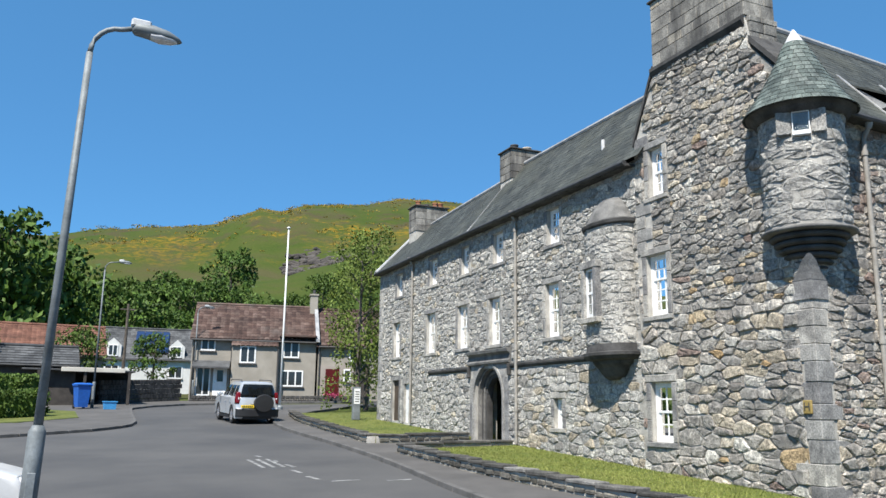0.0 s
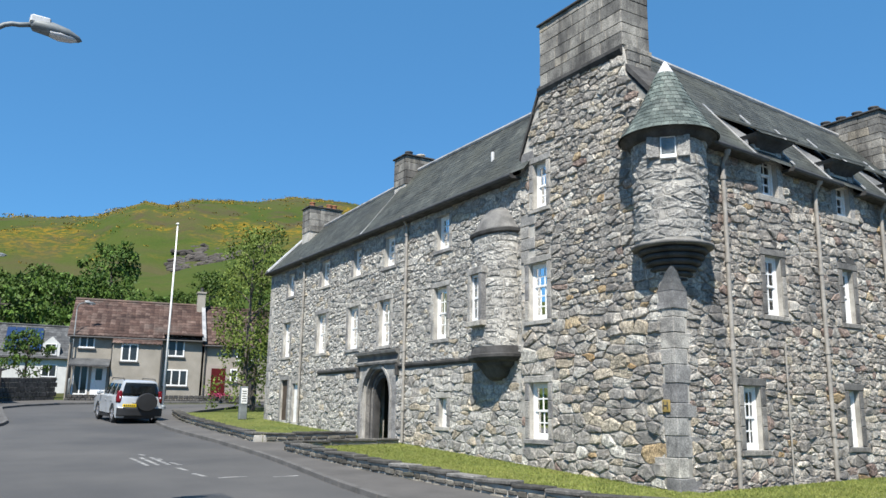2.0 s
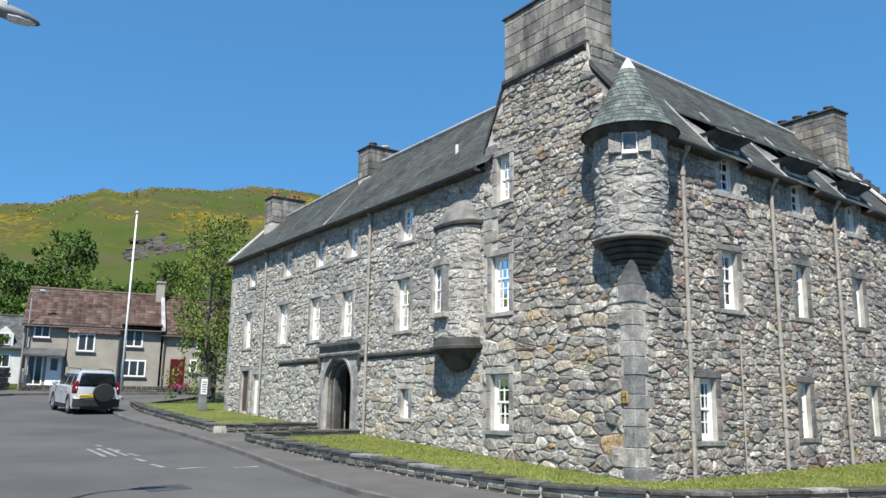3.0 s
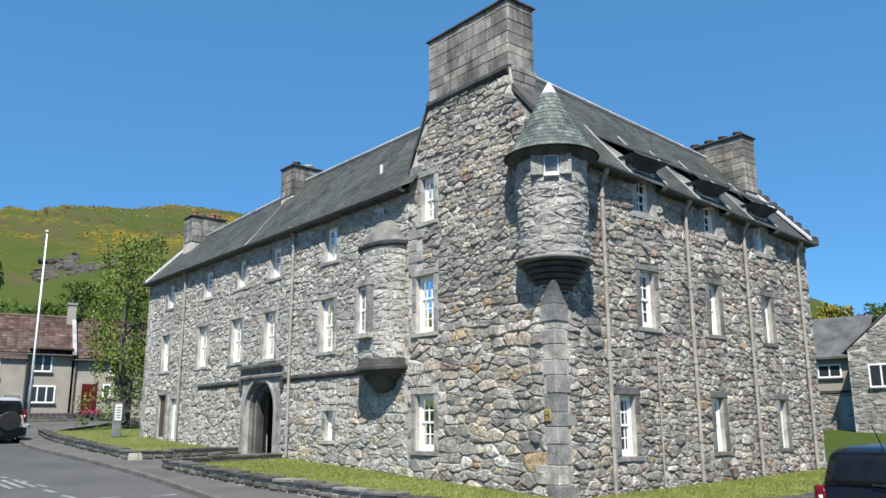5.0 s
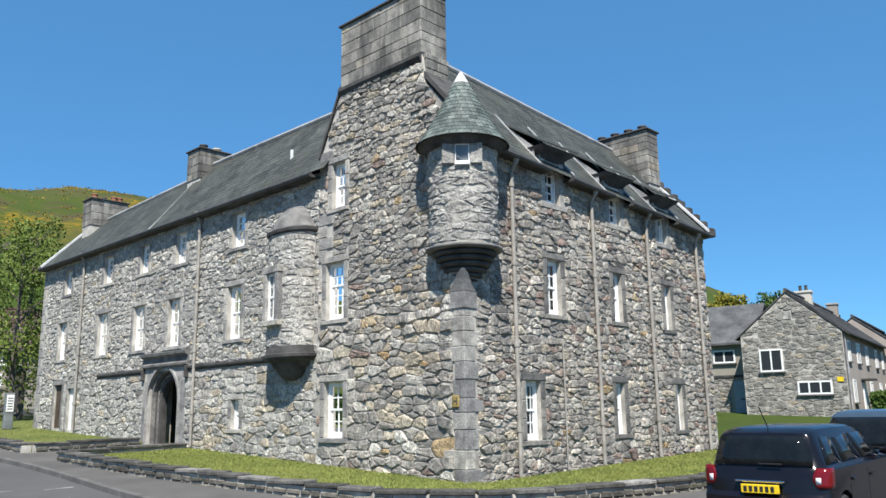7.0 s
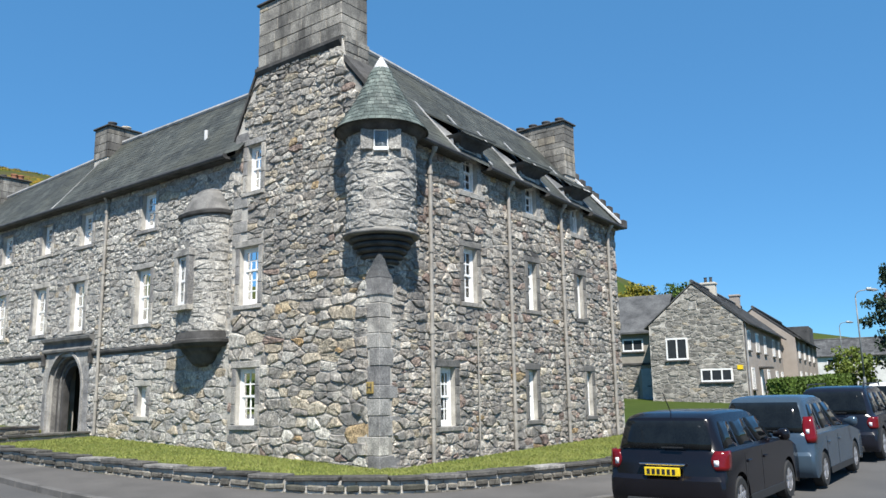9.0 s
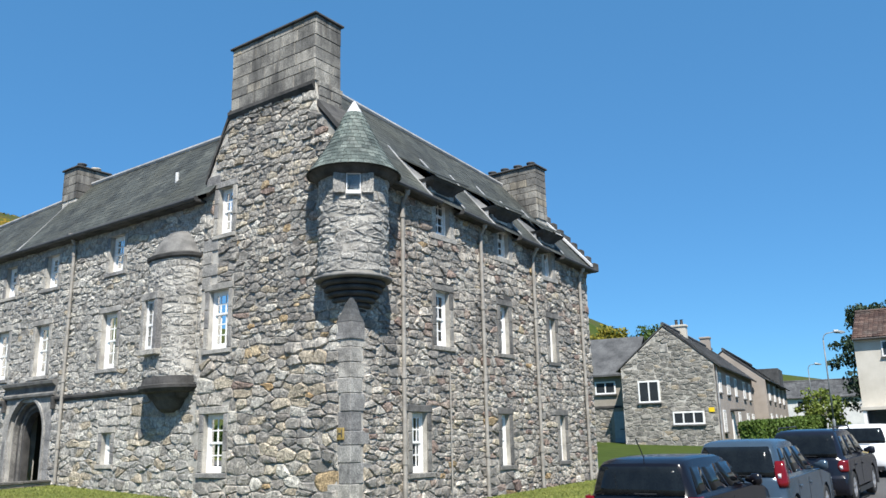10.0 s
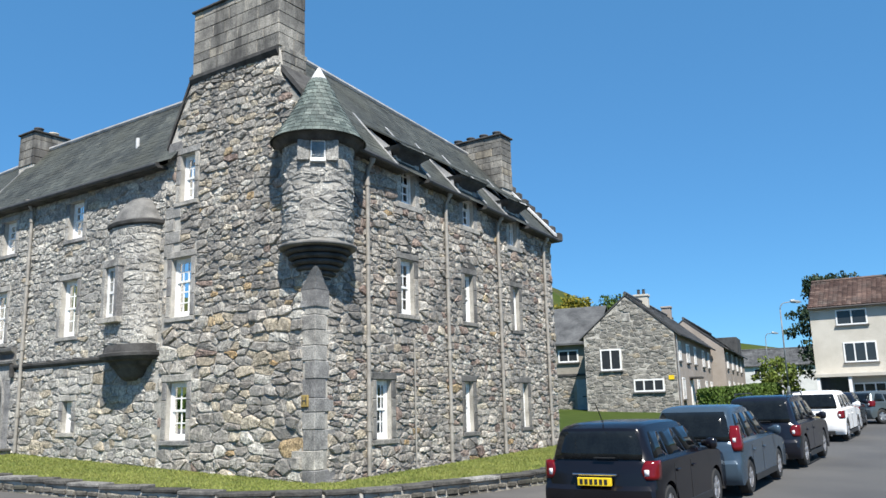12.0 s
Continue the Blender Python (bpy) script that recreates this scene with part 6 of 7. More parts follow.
ht = thing("hatched_marking", "worn white hatched patch painted on the asphalt", "marking", (5.0, 20.0, road_z(5.0, 20.0)), 0)
for i in range(3):
    x0 = -0.3 + 0.24 * i
    part("stroke", Shape().add([(px, py, 0.005 + 0.043 * py + 0.021 * px) for px, py in ((x0, -0.9), (x0 + 0.09, -0.9), (x0 + 0.04, 0.9), (x0 - 0.05, 0.9))] + [(px, py, -0.002 + 0.043 * py + 0.021 * px) for px, py in ((x0, -0.9), (x0 + 0.09, -0.9), (x0 + 0.04, 0.9), (x0 - 0.05, 0.9))], [(0, 1, 2, 3), (0, 4, 5, 1), (1, 5, 6, 2), (2, 6, 7, 3), (3, 7, 4, 0)]), MARKING, ht)
for x, y, w, d in ((4.7, 13.9, 0.75, 0.6), (34.0, 0.6, 0.7, 0.6), (30.0, -0.2, 1.6, 0.25)):
    cv = thing("manhole_cover", "dark iron cover set in the road", "cover", (x, y, road_z(x, y)), 4)
    part("lid", Shape().loft([[(px, py, 0.043 * py + 0.021 * px + zz) for px, py in ((-w / 2, -d / 2), (w / 2, -d / 2), (w / 2, d / 2), (-w / 2, d / 2))] for zz in (-0.01, 0.006)]), GUTTER, cv)

# pavements of the far side
sheet("pavement", [(-40, 20), (-8, 27), (-1.6, 29.5), (1.2, 31.6), (2.4, 33.4), (2.75, 35.6), (2.9, 41), (3.1, 47.0), (4.4, 49.6), (6.5, 51.6), (12, 53.5), (24, 53.5), (24, 58), (-40, 52)], road_z, PAVING, "grey pavement at the street corner", "pavement", lift=0.10, thick=0.15)
kerb_row([(-20, 24.2), (-8, 27), (-1.6, 29.5), (1.2, 31.6), (2.4, 33.4), (2.75, 35.6), (2.9, 41), (3.1, 47.0), (4.4, 49.6), (6.5, 51.6), (12, 53.5), (20, 53.5)])
sheet("verge", [(-40, 27), (-8, 33.0), (-1.5, 35.6), (0.6, 38.2), (0.4, 43.5), (-1, 45.5), (-40, 45.5)], road_z, GRASS, "grass verge under the hedge", "verge", lift=0.13, thick=0.1)
kerb_row([(-20, 30.2), (-8, 33.0), (-1.5, 35.6), (0.6, 38.2), (0.4, 43.5)])
sheet("pavement", [(-40, 8.0), (-0.6, 8.5), (0.8, 8.5), (1.7, 7.4), (1.9, 5), (1.9, -30), (-40, -30)], road_z, PAVING, "grey pavement round the lamp post", "pavement", lift=0.10, thick=0.15)
kerb_row([(-12, 8.4), (-0.6, 8.5), (0.8, 8.5), (1.7, 7.4), (1.9, 5), (1.9, -8)])


# ---- planting ----
def inside(x, y, outline):
    """Whether a point lies within an outline in plan."""
    hit = False
    for (xa, ya), (xb, yb) in zip(outline, outline[1:] + outline[:1]):
        if (ya > y) != (yb > y) and x < xa + (xb - xa) * (y - ya) / (yb - ya):
            hit = not hit
    return hit


def grass_blades(outline, box, count, seed):
    """Short uneven blades standing over a lawn."""
    rn = random.Random(seed)
    x0, y0, x1, y1 = box
    s = Shape()
    for _ in range(count):
        x, y = rn.uniform(x0, x1), rn.uniform(y0, y1)
        if not inside(x, y, outline):
            continue
        z = lawn_z(x, y) - 0.004
        a, h, w = rn.uniform(0, 6.28), rn.uniform(0.018, 0.045), rn.uniform(0.005, 0.010)
        dx, dy = math.cos(a) * w, math.sin(a) * w
        lx, ly = rn.uniform(-0.03, 0.03), rn.uniform(-0.03, 0.03)
        s.add([(x - dx, y - dy, z), (x + dx, y + dy, z), (x + lx, y + ly, z + h)], [(0, 1, 2)])
    tagged(part("grass_blades", s, BLADE, None, "short yellow-green blades of mown grass", kind="stuff"), category="grass")


def leaf_material(name, dark, light, rough=0.6):
    m, N, L, b = nodes_of(name)
    geo = N.new("ShaderNodeNewGeometry")
    r = ramp_node(N, L, geo.outputs["Random Per Island"], [(0.0, dark), (1.0, light)])
    n = noise_node(N, L, 0.5, 3)
    g = ramp_node(N, L, n.outputs[0], [(0.3, (0.7, 0.7, 0.7)), (0.7, (1.2, 1.2, 1.2))])
    col = mix_node(N, L, r.outputs[0], g.outputs[0], 0.8, "MULTIPLY")
    L.new(col, b.inputs["Base Color"])
    b.inputs["Roughness"].default_value = rough
    b.inputs["Specular IOR Level"].default_value = 0.25
    b.inputs["Transmission Weight"].default_value = 0.0
    return m


LEAF_DARK = leaf_material("dark_foliage", (0.031, 0.062, 0.011), (0.090, 0.156, 0.024))
LEAF_MID = leaf_material("summer_foliage", (0.035, 0.065, 0.010), (0.085, 0.135, 0.022))
LEAF_LIGHT = leaf_material("birch_foliage", (0.075, 0.115, 0.016), (0.14, 0.18, 0.034))
LEAF_GOLD = leaf_material("golden_foliage", (0.12, 0.12, 0.012), (0.26, 0.22, 0.025))
LEAF_CONIFER = leaf_material("blue_green_needles", (0.012, 0.026, 0.014), (0.03, 0.055, 0.028))


BLADE = leaf_material("grass_blade", (0.098, 0.137, 0.021), (0.273, 0.286, 0.078))
grass_blades(LAWN_S, (8.6, 6.2, 13.0, 20.5), 60000, 71)
grass_blades(LAWN_S, (13.0, 6.2, 24.5, 9.6), 42000, 72)
grass_blades(LAWN_N, (8.7, 23.2, 14.5, 38.1), 16000, 73)


def leaves(s, rn, centre, radius, count, size, flat=0.8):
    """A clump of small leaf blades round a centre."""
    for _ in range(count):
        while True:
            p = Vector((rn.uniform(-1, 1), rn.uniform(-1, 1), rn.uniform(-1, 1)))
            if p.length < 1:
                break
        p = Vector((p.x * radius, p.y * radius, p.z * radius * flat)) + centre
        q = Euler((rn.uniform(0, 6.3), rn.uniform(0, 6.3), rn.uniform(0, 6.3))).to_matrix()
        k = size * rn.uniform(0.6, 1.3)
        s.add([p + q @ Vector(v) * k for v in ((-0.5, 0, 0), (0, -0.32, 0.06), (0.5, 0, 0), (0, 0.32, 0.06))], [(0, 1, 2, 3)])


def tree(label, at, height, spread, material, seed, clumps=60, per=40, size=0.3, trunk=0.18, bare=0.25, droop=0.0, z=None, cone=False):
    x, y = at
    rn = random.Random(seed)
    root = thing("tree", label, "tree", (x, y, ground_height(x, y) if z is None else z), rn.uniform(0, 360), group="trees")
    t = Shape()
    lean = Vector((rn.uniform(-0.04, 0.04), rn.uniform(-0.04, 0.04), 1)) * height
    t.tube([(0, 0, -0.3), lean * 0.3, lean * 0.6, lean * 0.93], [trunk * 1.25, trunk, trunk * 0.6, trunk * 0.12], 9)
    part("trunk", t, BARK, root)
    crown = Shape()
    ctr = []
    for i in range(clumps):
        h = bare + (1 - bare) * rn.random() ** 0.8
        if cone:
            r = spread * (1.02 - h) * rn.uniform(0.5, 1.0) + 0.2
        else:
            k = (h - bare) / (1 - bare)
            r = spread * math.sqrt(max(0.02, 1 - (2 * k - 0.85) ** 2 / 1.5)) * rn.uniform(0.35, 1.05)
        a = rn.uniform(0, 2 * math.pi)
        ctr.append((Vector((r * math.cos(a), r * math.sin(a), h * height)), r))
    for c, r in ctr[:14]:
        st = lean * min(0.85, max(0.15, (c.z - r * 0.5) / height))
        part("limb", Shape().tube([st, st.lerp(c, 0.5) + Vector((0, 0, 0.1 * r)), c], [trunk * 0.4, trunk * 0.25, trunk * 0.06], 6), BARK, root)
    for c, r in ctr:
        rad = spread * rn.uniform(0.16, 0.3)
        leaves(crown, rn, c, rad, per, size)
        if droop:
            for k in range(3):
                leaves(crown, rn, c - Vector((0, 0, droop * (k + 1) * 0.33)), rad * 0.55, per // 4, size)
    part("crown", crown, material, root, kind="stuff")
    return root


def hedge(label, pts, width, height, material, seed, density=260, size=0.12, zf=road_z):
    rn = random.Random(seed)
    root = thing("hedge", label, "hedge")
    inner, s = Shape(), Shape()
    for (a, b), (c, d) in zip(pts, pts[1:]):
        n = Vector((-(d - b), c - a)).normalized() * (width / 2 - 0.12)
        q = [(a - n.x, b - n.y), (c - n.x, d - n.y), (c + n.x, d + n.y), (a + n.x, b + n.y)]
        inner.loft([[(px, py, zf(px, py)) for px, py in q], [(px, py, zf(px, py) + height - 0.12) for px, py in q]])
        ln = math.hypot(c - a, d - b)
        for _ in range(int(ln * density)):
            t = rn.random()
            e = rn.choice((0, 1, 1, 2))
            px, py = a + (c - a) * t, b + (d - b) * t
            nn = n.normalized()
            if e == 1:
                o, hh = rn.uniform(-0.5, 0.5) * width, height * rn.uniform(0.93, 1.06)
            else:
                o, hh = (-0.5 if e == 0 else 0.5) * width * rn.uniform(0.9, 1.08), rn.uniform(0.05, 1.0) * height
            p = Vector((px + nn.x * o, py + nn.y * o, zf(px, py) + hh))
            leaves(s, rn, p, 0.12, 3, size)
    for (a, b), (c, d) in ((pts[0], pts[1]), (pts[-1], pts[-2])):
        nn = Vector((-(d - b), c - a)).normalized()
        for _ in range(int(90 * width * height)):
            o = rn.uniform(-0.5, 0.5) * width
            leaves(s, rn, Vector((a + nn.x * o, b + nn.y * o, zf(a, b) + rn.uniform(0.05, 1.0) * height)), 0.12, 3, size)
    part("inner_growth", inner, LEAF_DARK, root)
    part("foliage", s, material, root, kind="stuff")
    return root


tree("slender birch with light drooping foliage", (14.2, 41.8), 9.6, 2.5, LEAF_LIGHT, 3, 85, 36, 0.17, 0.13, 0.12, 1.1)
tree("slender birch with light drooping foliage", (15.6, 44.5), 10.6, 2.3, LEAF_LIGHT, 5, 76, 36, 0.17, 0.13, 0.15, 1.1)
hedge("bright green clipped garden hedge", [(-9, 41), (-3.5, 41.6), (-1.6, 42.8)], 2.2, 1.75, LEAF_MID, 6, 330, 0.17)
hedge("low bright shrubs beside the pavement", [(-8, 37.2), (-3.2, 38.6), (-1.2, 40)], 1.8, 1.15, LEAF_MID, 9, 330, 0.15)

# woodland below the hill: three grown forms, repeated
wood = [tree("broad deciduous tree at the foot of the hill", (-14, 112), 13, 5.5, LEAF_DARK, 21, 70, 40, 0.62, 0.3, 0.12),
        tree("broad deciduous tree at the foot of the hill", (6, 122), 11, 4.8, LEAF_MID, 22, 70, 40, 0.58, 0.3, 0.08),
        tree("broad deciduous tree at the foot of the hill", (14, 130), 12, 5.0, LEAF_DARK, 23, 70, 40, 0.6, 0.3, 0.1)]
rn = random.Random(77)
for i in range(64):
    phi = -16 + 42 * (i + rn.random()) / 64
    r = rn.uniform(112, 205) if phi < 4 else rn.uniform(150, 205)
    x, y = r * math.sin(radians(phi)), r * math.cos(radians(phi))
    k = rn.uniform(0.85, 1.3) * (1.2 if phi < 0 else 0.95 if phi < 4 else 0.72)
    copy_thing(wood[i % 3], Matrix.Translation((x, y, ground_height(x, y) - 0.4)) @ Matrix.Rotation(rn.uniform(0, 6.28), 4, "Z") @ Matrix.Scale(k, 4))
for phi, r, k in ((-5.5, 104, 1.6), (-3.8, 110, 1.5), (-7.5, 100, 1.6), (-9.6, 104, 1.4), (-12, 100, 1.4), (4.6, 240, 1.6), (8.9, 235, 1.7), (15.2, 245, 1.4), (1.2, 225, 1.4), (3.0, 215, 1.4), (6.4, 210, 1.45), (10.5, 206, 1.15), (13.4, 225, 1.0), (2.1, 232, 1.5), (3.8, 226, 1.35), (5.5, 222, 1.4), (7.6, 218, 1.3), (9.7, 212, 1.2), (12.0, 214, 1.0)):
    x, y = r * math.sin(radians(phi)), r * math.cos(radians(phi))
    copy_thing(wood[(int(r) + int(k * 10)) % 3], Matrix.Translation((x, y, ground_height(x, y) - 0.5)) @ Matrix.Rotation(phi, 4, "Z") @ Matrix.Scale(k, 4))

# whin bushes and crags on the hill face
WHIN = leaf_material("flowering_whin", (0.05, 0.055, 0.01), (0.34, 0.22, 0.014))
bushes = Shape()
for i in range(1800):
    phi = rn.uniform(-2, 27)
    r = 430 + 330 * rn.random() ** 0.55
    band = 0.5 + 0.5 * noise.noise(Vector((phi * 0.35, r * 0.012, 2.0)))
    if rn.random() > band ** 1.5:
        continue
    x, y = r * math.sin(radians(phi)), r * math.cos(radians(phi))
    leaves(bushes, rn, Vector((x, y, ground_height(x, y) + 0.2)), rn.uniform(1.5, 4.5), 12, 1.2, 0.22)
tagged(part("whin_bushes", bushes, WHIN, None, "yellow-flowering bushes scattered over the hillside", kind="stuff"), category="bushes")
ROCK = surface("hill_rock", (0.04, 0.035, 0.032), (0.10, 0.088, 0.078), 0.95, 0.15, 1.5, 0.8, 0.4)
crag = Shape()
for i in range(190):
    phi = 15.3 + max(-2.8, min(2.8, rn.gauss(0, 1.5)))
    r = 432 + max(-32, min(32, rn.gauss(0, 17))) - abs(phi - 15) * 4
    x, y = r * math.sin(radians(phi)), r * math.cos(radians(phi))
    w, h = rn.uniform(2.5, 6.5), rn.uniform(1.4, 3.2)
    m = pose(x, y, ground_height(x, y) - 0.3, rn.uniform(-25, 25), rn.uniform(-25, 25), rn.uniform(0, 90))
    crag.box(-w / 2, -w / 2, -h / 2, w / 2, w / 2, h / 2, min(w, h) * 0.28, m)
tagged(part("crags", crag, ROCK, None, "dark rocky crags breaking out of the hillside", kind="stuff"), category="rocks")

# ---- houses ----
HARL = surface("buff_harling", (0.25, 0.23, 0.195), (0.32, 0.295, 0.255), 0.95, 0.8, 60, 0.6, 0.01)
PINK_HARL = surface("pinkish_harling", (0.28, 0.245, 0.215), (0.34, 0.30, 0.265), 0.95, 0.8, 60, 0.6, 0.01)
CREAM = surface("cream_render", (0.46, 0.43, 0.37), (0.54, 0.51, 0.45), 0.9, 0.8, 40, 0.3, 0.005)
WHITE_WALL = surface("white_render", (0.5, 0.5, 0.49), (0.6, 0.6, 0.58), 0.9, 0.8, 40, 0.3, 0.005)
TILE = pieces("brown_pantiles", [(0.0, (0.05, 0.031, 0.027)), (0.5, (0.08, 0.05, 0.042)), (1.0, (0.125, 0.088, 0.076))], mottle=0.9, bump=0.3, dist=0.02, stain=(0.11, 0.10, 0.09))
RED_TILE = pieces("red_roof_tiles", [(0.0, (0.13, 0.06, 0.042)), (1.0, (0.19, 0.095, 0.068))], mottle=0.9, bump=0.3, dist=0.02)
GREY_SLATE = pieces("grey_slates", [(0.0, (0.055, 0.058, 0.062)), (1.0, (0.10, 0.104, 0.11))], mottle=1.0, bump=0.3, dist=0.01)
RED_DOOR = plain("red_door_paint", (0.075, 0.006, 0.006), 0.4)
BLUE_DOOR = plain("pale_blue_door_paint", (0.26, 0.31, 0.34), 0.4)
DARK_WOOD = surface("dark_fence_stain", (0.03, 0.026, 0.023), (0.06, 0.052, 0.046), 0.8, 2, 30, 0.4, 0.01)
FAR_GLASS = plain("dark_pane", (0.03, 0.035, 0.04), 0.05)


def opening_window(parent, x, z, w, h, y=0.0, lights=2, axis="x", sill=True, mat=None):
    """A white casement proud of a far wall's face; x along the wall, y out of it is negative."""
    def bx(a, b, c, d, e, f, bev=0.0):
        return Shape().box(a, c, e, b, d, f, bev) if axis == "x" else Shape().box(c, a, e, d, b, f, bev)
    t = 0.09
    fr = bx(x - w / 2, x + w / 2, y - 0.05, y + 0.02, z, z + t)
    for sh in (bx(x - w / 2, x + w / 2, y - 0.05, y + 0.02, z + h - t, z + h), bx(x - w / 2, x - w / 2 + t, y - 0.05, y + 0.02, z + t, z + h - t), bx(x + w / 2 - t, x + w / 2, y - 0.05, y + 0.02, z + t, z + h - t)):
        fr.add(sh.v, sh.f)
    for i in range(1, lights):
        sh = bx(x - w / 2 + w * i / lights - 0.04, x - w / 2 + w * i / lights + 0.04, y - 0.045, y + 0.02, z + t, z + h - t)
        fr.add(sh.v, sh.f)
    win = part("window", fr, WHITE, parent, "white framed casement window")
    for i in range(lights):
        a, b = x - w / 2 + w * i / lights + 0.05, x - w / 2 + w * (i + 1) / lights - 0.05
        part("pane", bx(a, b, y - 0.025, y - 0.005, z + t * 0.8, z + h - t * 0.8), FAR_GLASS, win)
    if sill:
        part("sill", bx(x - w / 2 - 0.08, x + w / 2 + 0.08, y - 0.12, y + 0.02, z - 0.08, z - 0.004), mat or KERB_STONE, win)
    return win


def wavy_roof(name, x0, x1, y0, z0, y1, z1, material, parent, label="", wave=0.30, amp=0.035, kind=""):
    """A slope of pantiles: rolls run down from the ridge (y1, z1) to the eaves (y0, z0), course by course."""
    n = max(4, int((x1 - x0) / wave))
    rows = max(3, int(math.hypot(y1 - y0, z1 - z0) / 0.36))
    s = Shape()
    for r in range(rows):
        t0, t1 = r / rows, (r + 1.1) / rows
        for i in range(n):
            a, b = x0 + (x1 - x0) * i / n, x0 + (x1 - x0) * (i + 1) / n
            pts = []
            for t, lift in ((t0, 0.045), (min(t1, 1), 0.005)):
                y, z = y0 + (y1 - y0) * t, z0 + (z1 - z0) * t + lift
                pts.append([(a, y, z), (a + (b - a) * 0.3, y, z + amp), (a + (b - a) * 0.6, y, z + amp * 0.8), (b, y, z)])
            s.add(pts[0] + pts[1], [(0, 1, 5, 4), (1, 2, 6, 5), (2, 3, 7, 6)])
    return part(name, s, material, parent, label, kind=kind)


def gabled(parent, x0, x1, y0, y1, z0, eave, ridge, wall, roof, wall_label="", rolled=True, verge=0.15):
    """A plain gabled block: walls, gable triangles and two roof slopes; the ridge runs along x."""
    ym = (y0 + y1) / 2
    s = Shape()
    prof = [(y0, z0), (y1, z0), (y1, eave), (ym, ridge), (y0, eave)]
    s.loft([[(x, y, z) for y, z in prof] for x in (x0, x1)])
    part("wall", s, wall, parent, wall_label)
    k = (ridge - eave) / (ym - y0)
    e = 0.3
    for a, b in ((y0 - e, ym), (y1 + e, ym)):
        part("roof_deck", Shape().loft([[(x, a, eave - e * k + 0.06), (x, b, ridge + 0.06), (x, b, ridge + 0.14), (x, a, eave - e * k + 0.14)] for x in (x0 - verge, x1 + verge)]), roof, parent)
    if rolled:
        wavy_roof("roof", x0 - verge, x1 + verge, y0 - e, eave - e * k + 0.15, ym, ridge + 0.15, roof, parent, "weathered pantile roof")
    else:
        wavy_roof("roof", x0 - verge, x1 + verge, y0 - e, eave - e * k + 0.15, ym, ridge + 0.15, roof, parent, "grey slate roof", amp=0.004, wave=0.34)
    part("ridge_tiles", Shape().tube([(x0 - verge, ym, ridge + 0.2), (x1 + verge, ym, ridge + 0.2)], 0.11, 8), roof, parent)
    part("gutter", Shape().tube([(x0, y0 - e - 0.03, eave - e * k + 0.08), (x1, y0 - e - 0.03, eave - e * k + 0.08)], 0.06, 8), GUTTER, parent)


def small_stack(parent, x, y, z0, z1, w=0.55, d=0.8, material=HARL, pots=2):
    st = part("chimney", Shape().box(x - w / 2, y - d / 2, z0, x + w / 2, y + d / 2, z1, 0.02).box(x - w / 2 - 0.06, y - d / 2 - 0.06, z1 - 0.14, x + w / 2 + 0.06, y + d / 2 + 0.06, z1, 0.02), material, parent)
    for i in range(pots):
        yy = y + (i - (pots - 1) / 2) * 0.34
        part("chimney_pot", Shape().lathe(x, yy, [(0.12, z1), (0.10, z1 + 0.05), (0.09, z1 + 0.32), (0.12, z1 + 0.36), (0.06, z1 + 0.36)], 10), BLACK_POT, st)


# terrace facing down the street
terr = thing("terraced_house", "buff harled terraced house with brown pantile roof", "house", (7.1, 56.3, 2.1), -11, group="terrace")
gabled(terr, 0, 8.3, 0, 7.0, -0.6, 3.9, 6.45, HARL, TILE, "buff harled wall")
wavy_roof("catslide_roof", 2.6, 5.7, -0.75, 3.36, 0.05, 4.0, TILE, terr, "lower sweep of pantiles", kind="stuff")
part("projecting_bay", Shape().box(2.65, -0.55, -0.6, 5.65, 0.0, 3.45), HARL, terr)
opening_window(terr, 1.05, 3.05, 0.95, 0.95)
opening_window(terr, 3.7, 2.25, 1.05, 1.15, y=-0.55)
opening_window(terr, 6.6, 2.7, 1.1, 1.35)
opening_window(terr, 6.7, 0.75, 1.55, 1.1, lights=3)
part("dormer_roof", Shape().box(5.75, -0.5, 4.1, 8.3, 0.2, 4.25, 0.03), TILE, terr)
part("porch_roof", Shape().loft([[(0.15, -0.9, 1.85), (2.55, -0.9, 1.85), (2.55, -0.9, 1.95), (0.15, -0.9, 1.95)], [(0.15, 0, 2.3), (2.55, 0, 2.3), (2.55, 0, 2.4), (0.15, 0, 2.4)]]), GREY_SLATE, terr, "dark lean-to porch roof")
dr = part("door", Shape().box(1.5, -0.06, -0.05, 2.4, 0.02, 1.95, 0.01), WHITE, terr, "white front door with a dark pane")
part("door_pane", Shape().box(1.75, -0.075, 1.0, 2.15, -0.055, 1.75), FAR_GLASS, dr)
part("door_handle", Shape().box(1.58, -0.1, 0.9, 1.62, -0.06, 1.05), CHROME, dr)
opening_window(terr, 0.85, 0.05, 0.95, 1.9, lights=2)
small_stack(terr, 8.2, 3.2, 5.5, 7.6)
for xx in (0.12, 2.62, 5.72):
    part("downpipe", Shape().tube([(xx, -0.62 if xx > 2.65 else -0.07, 3.4), (xx, -0.62 if xx > 2.65 else -0.07, -0.3)], 0.05, 8), GUTTER, terr)
part("party_wall", Shape().loft([[(8.25, -0.45, 3.8), (8.5, -0.45, 3.8), (8.5, -0.45, 4.0), (8.25, -0.45, 4.0)], [(8.25, 3.5, 6.8), (8.5, 3.5, 6.8), (8.5, 3.5, 7.0), (8.25, 3.5, 7.0)]]), LEAD, terr, "raised pale party wall coping")
ter2 = thing("terraced_house", "pinkish harled terraced house with a red door", "house", (15.4, 54.7, 2.15), -11, group="terrace")
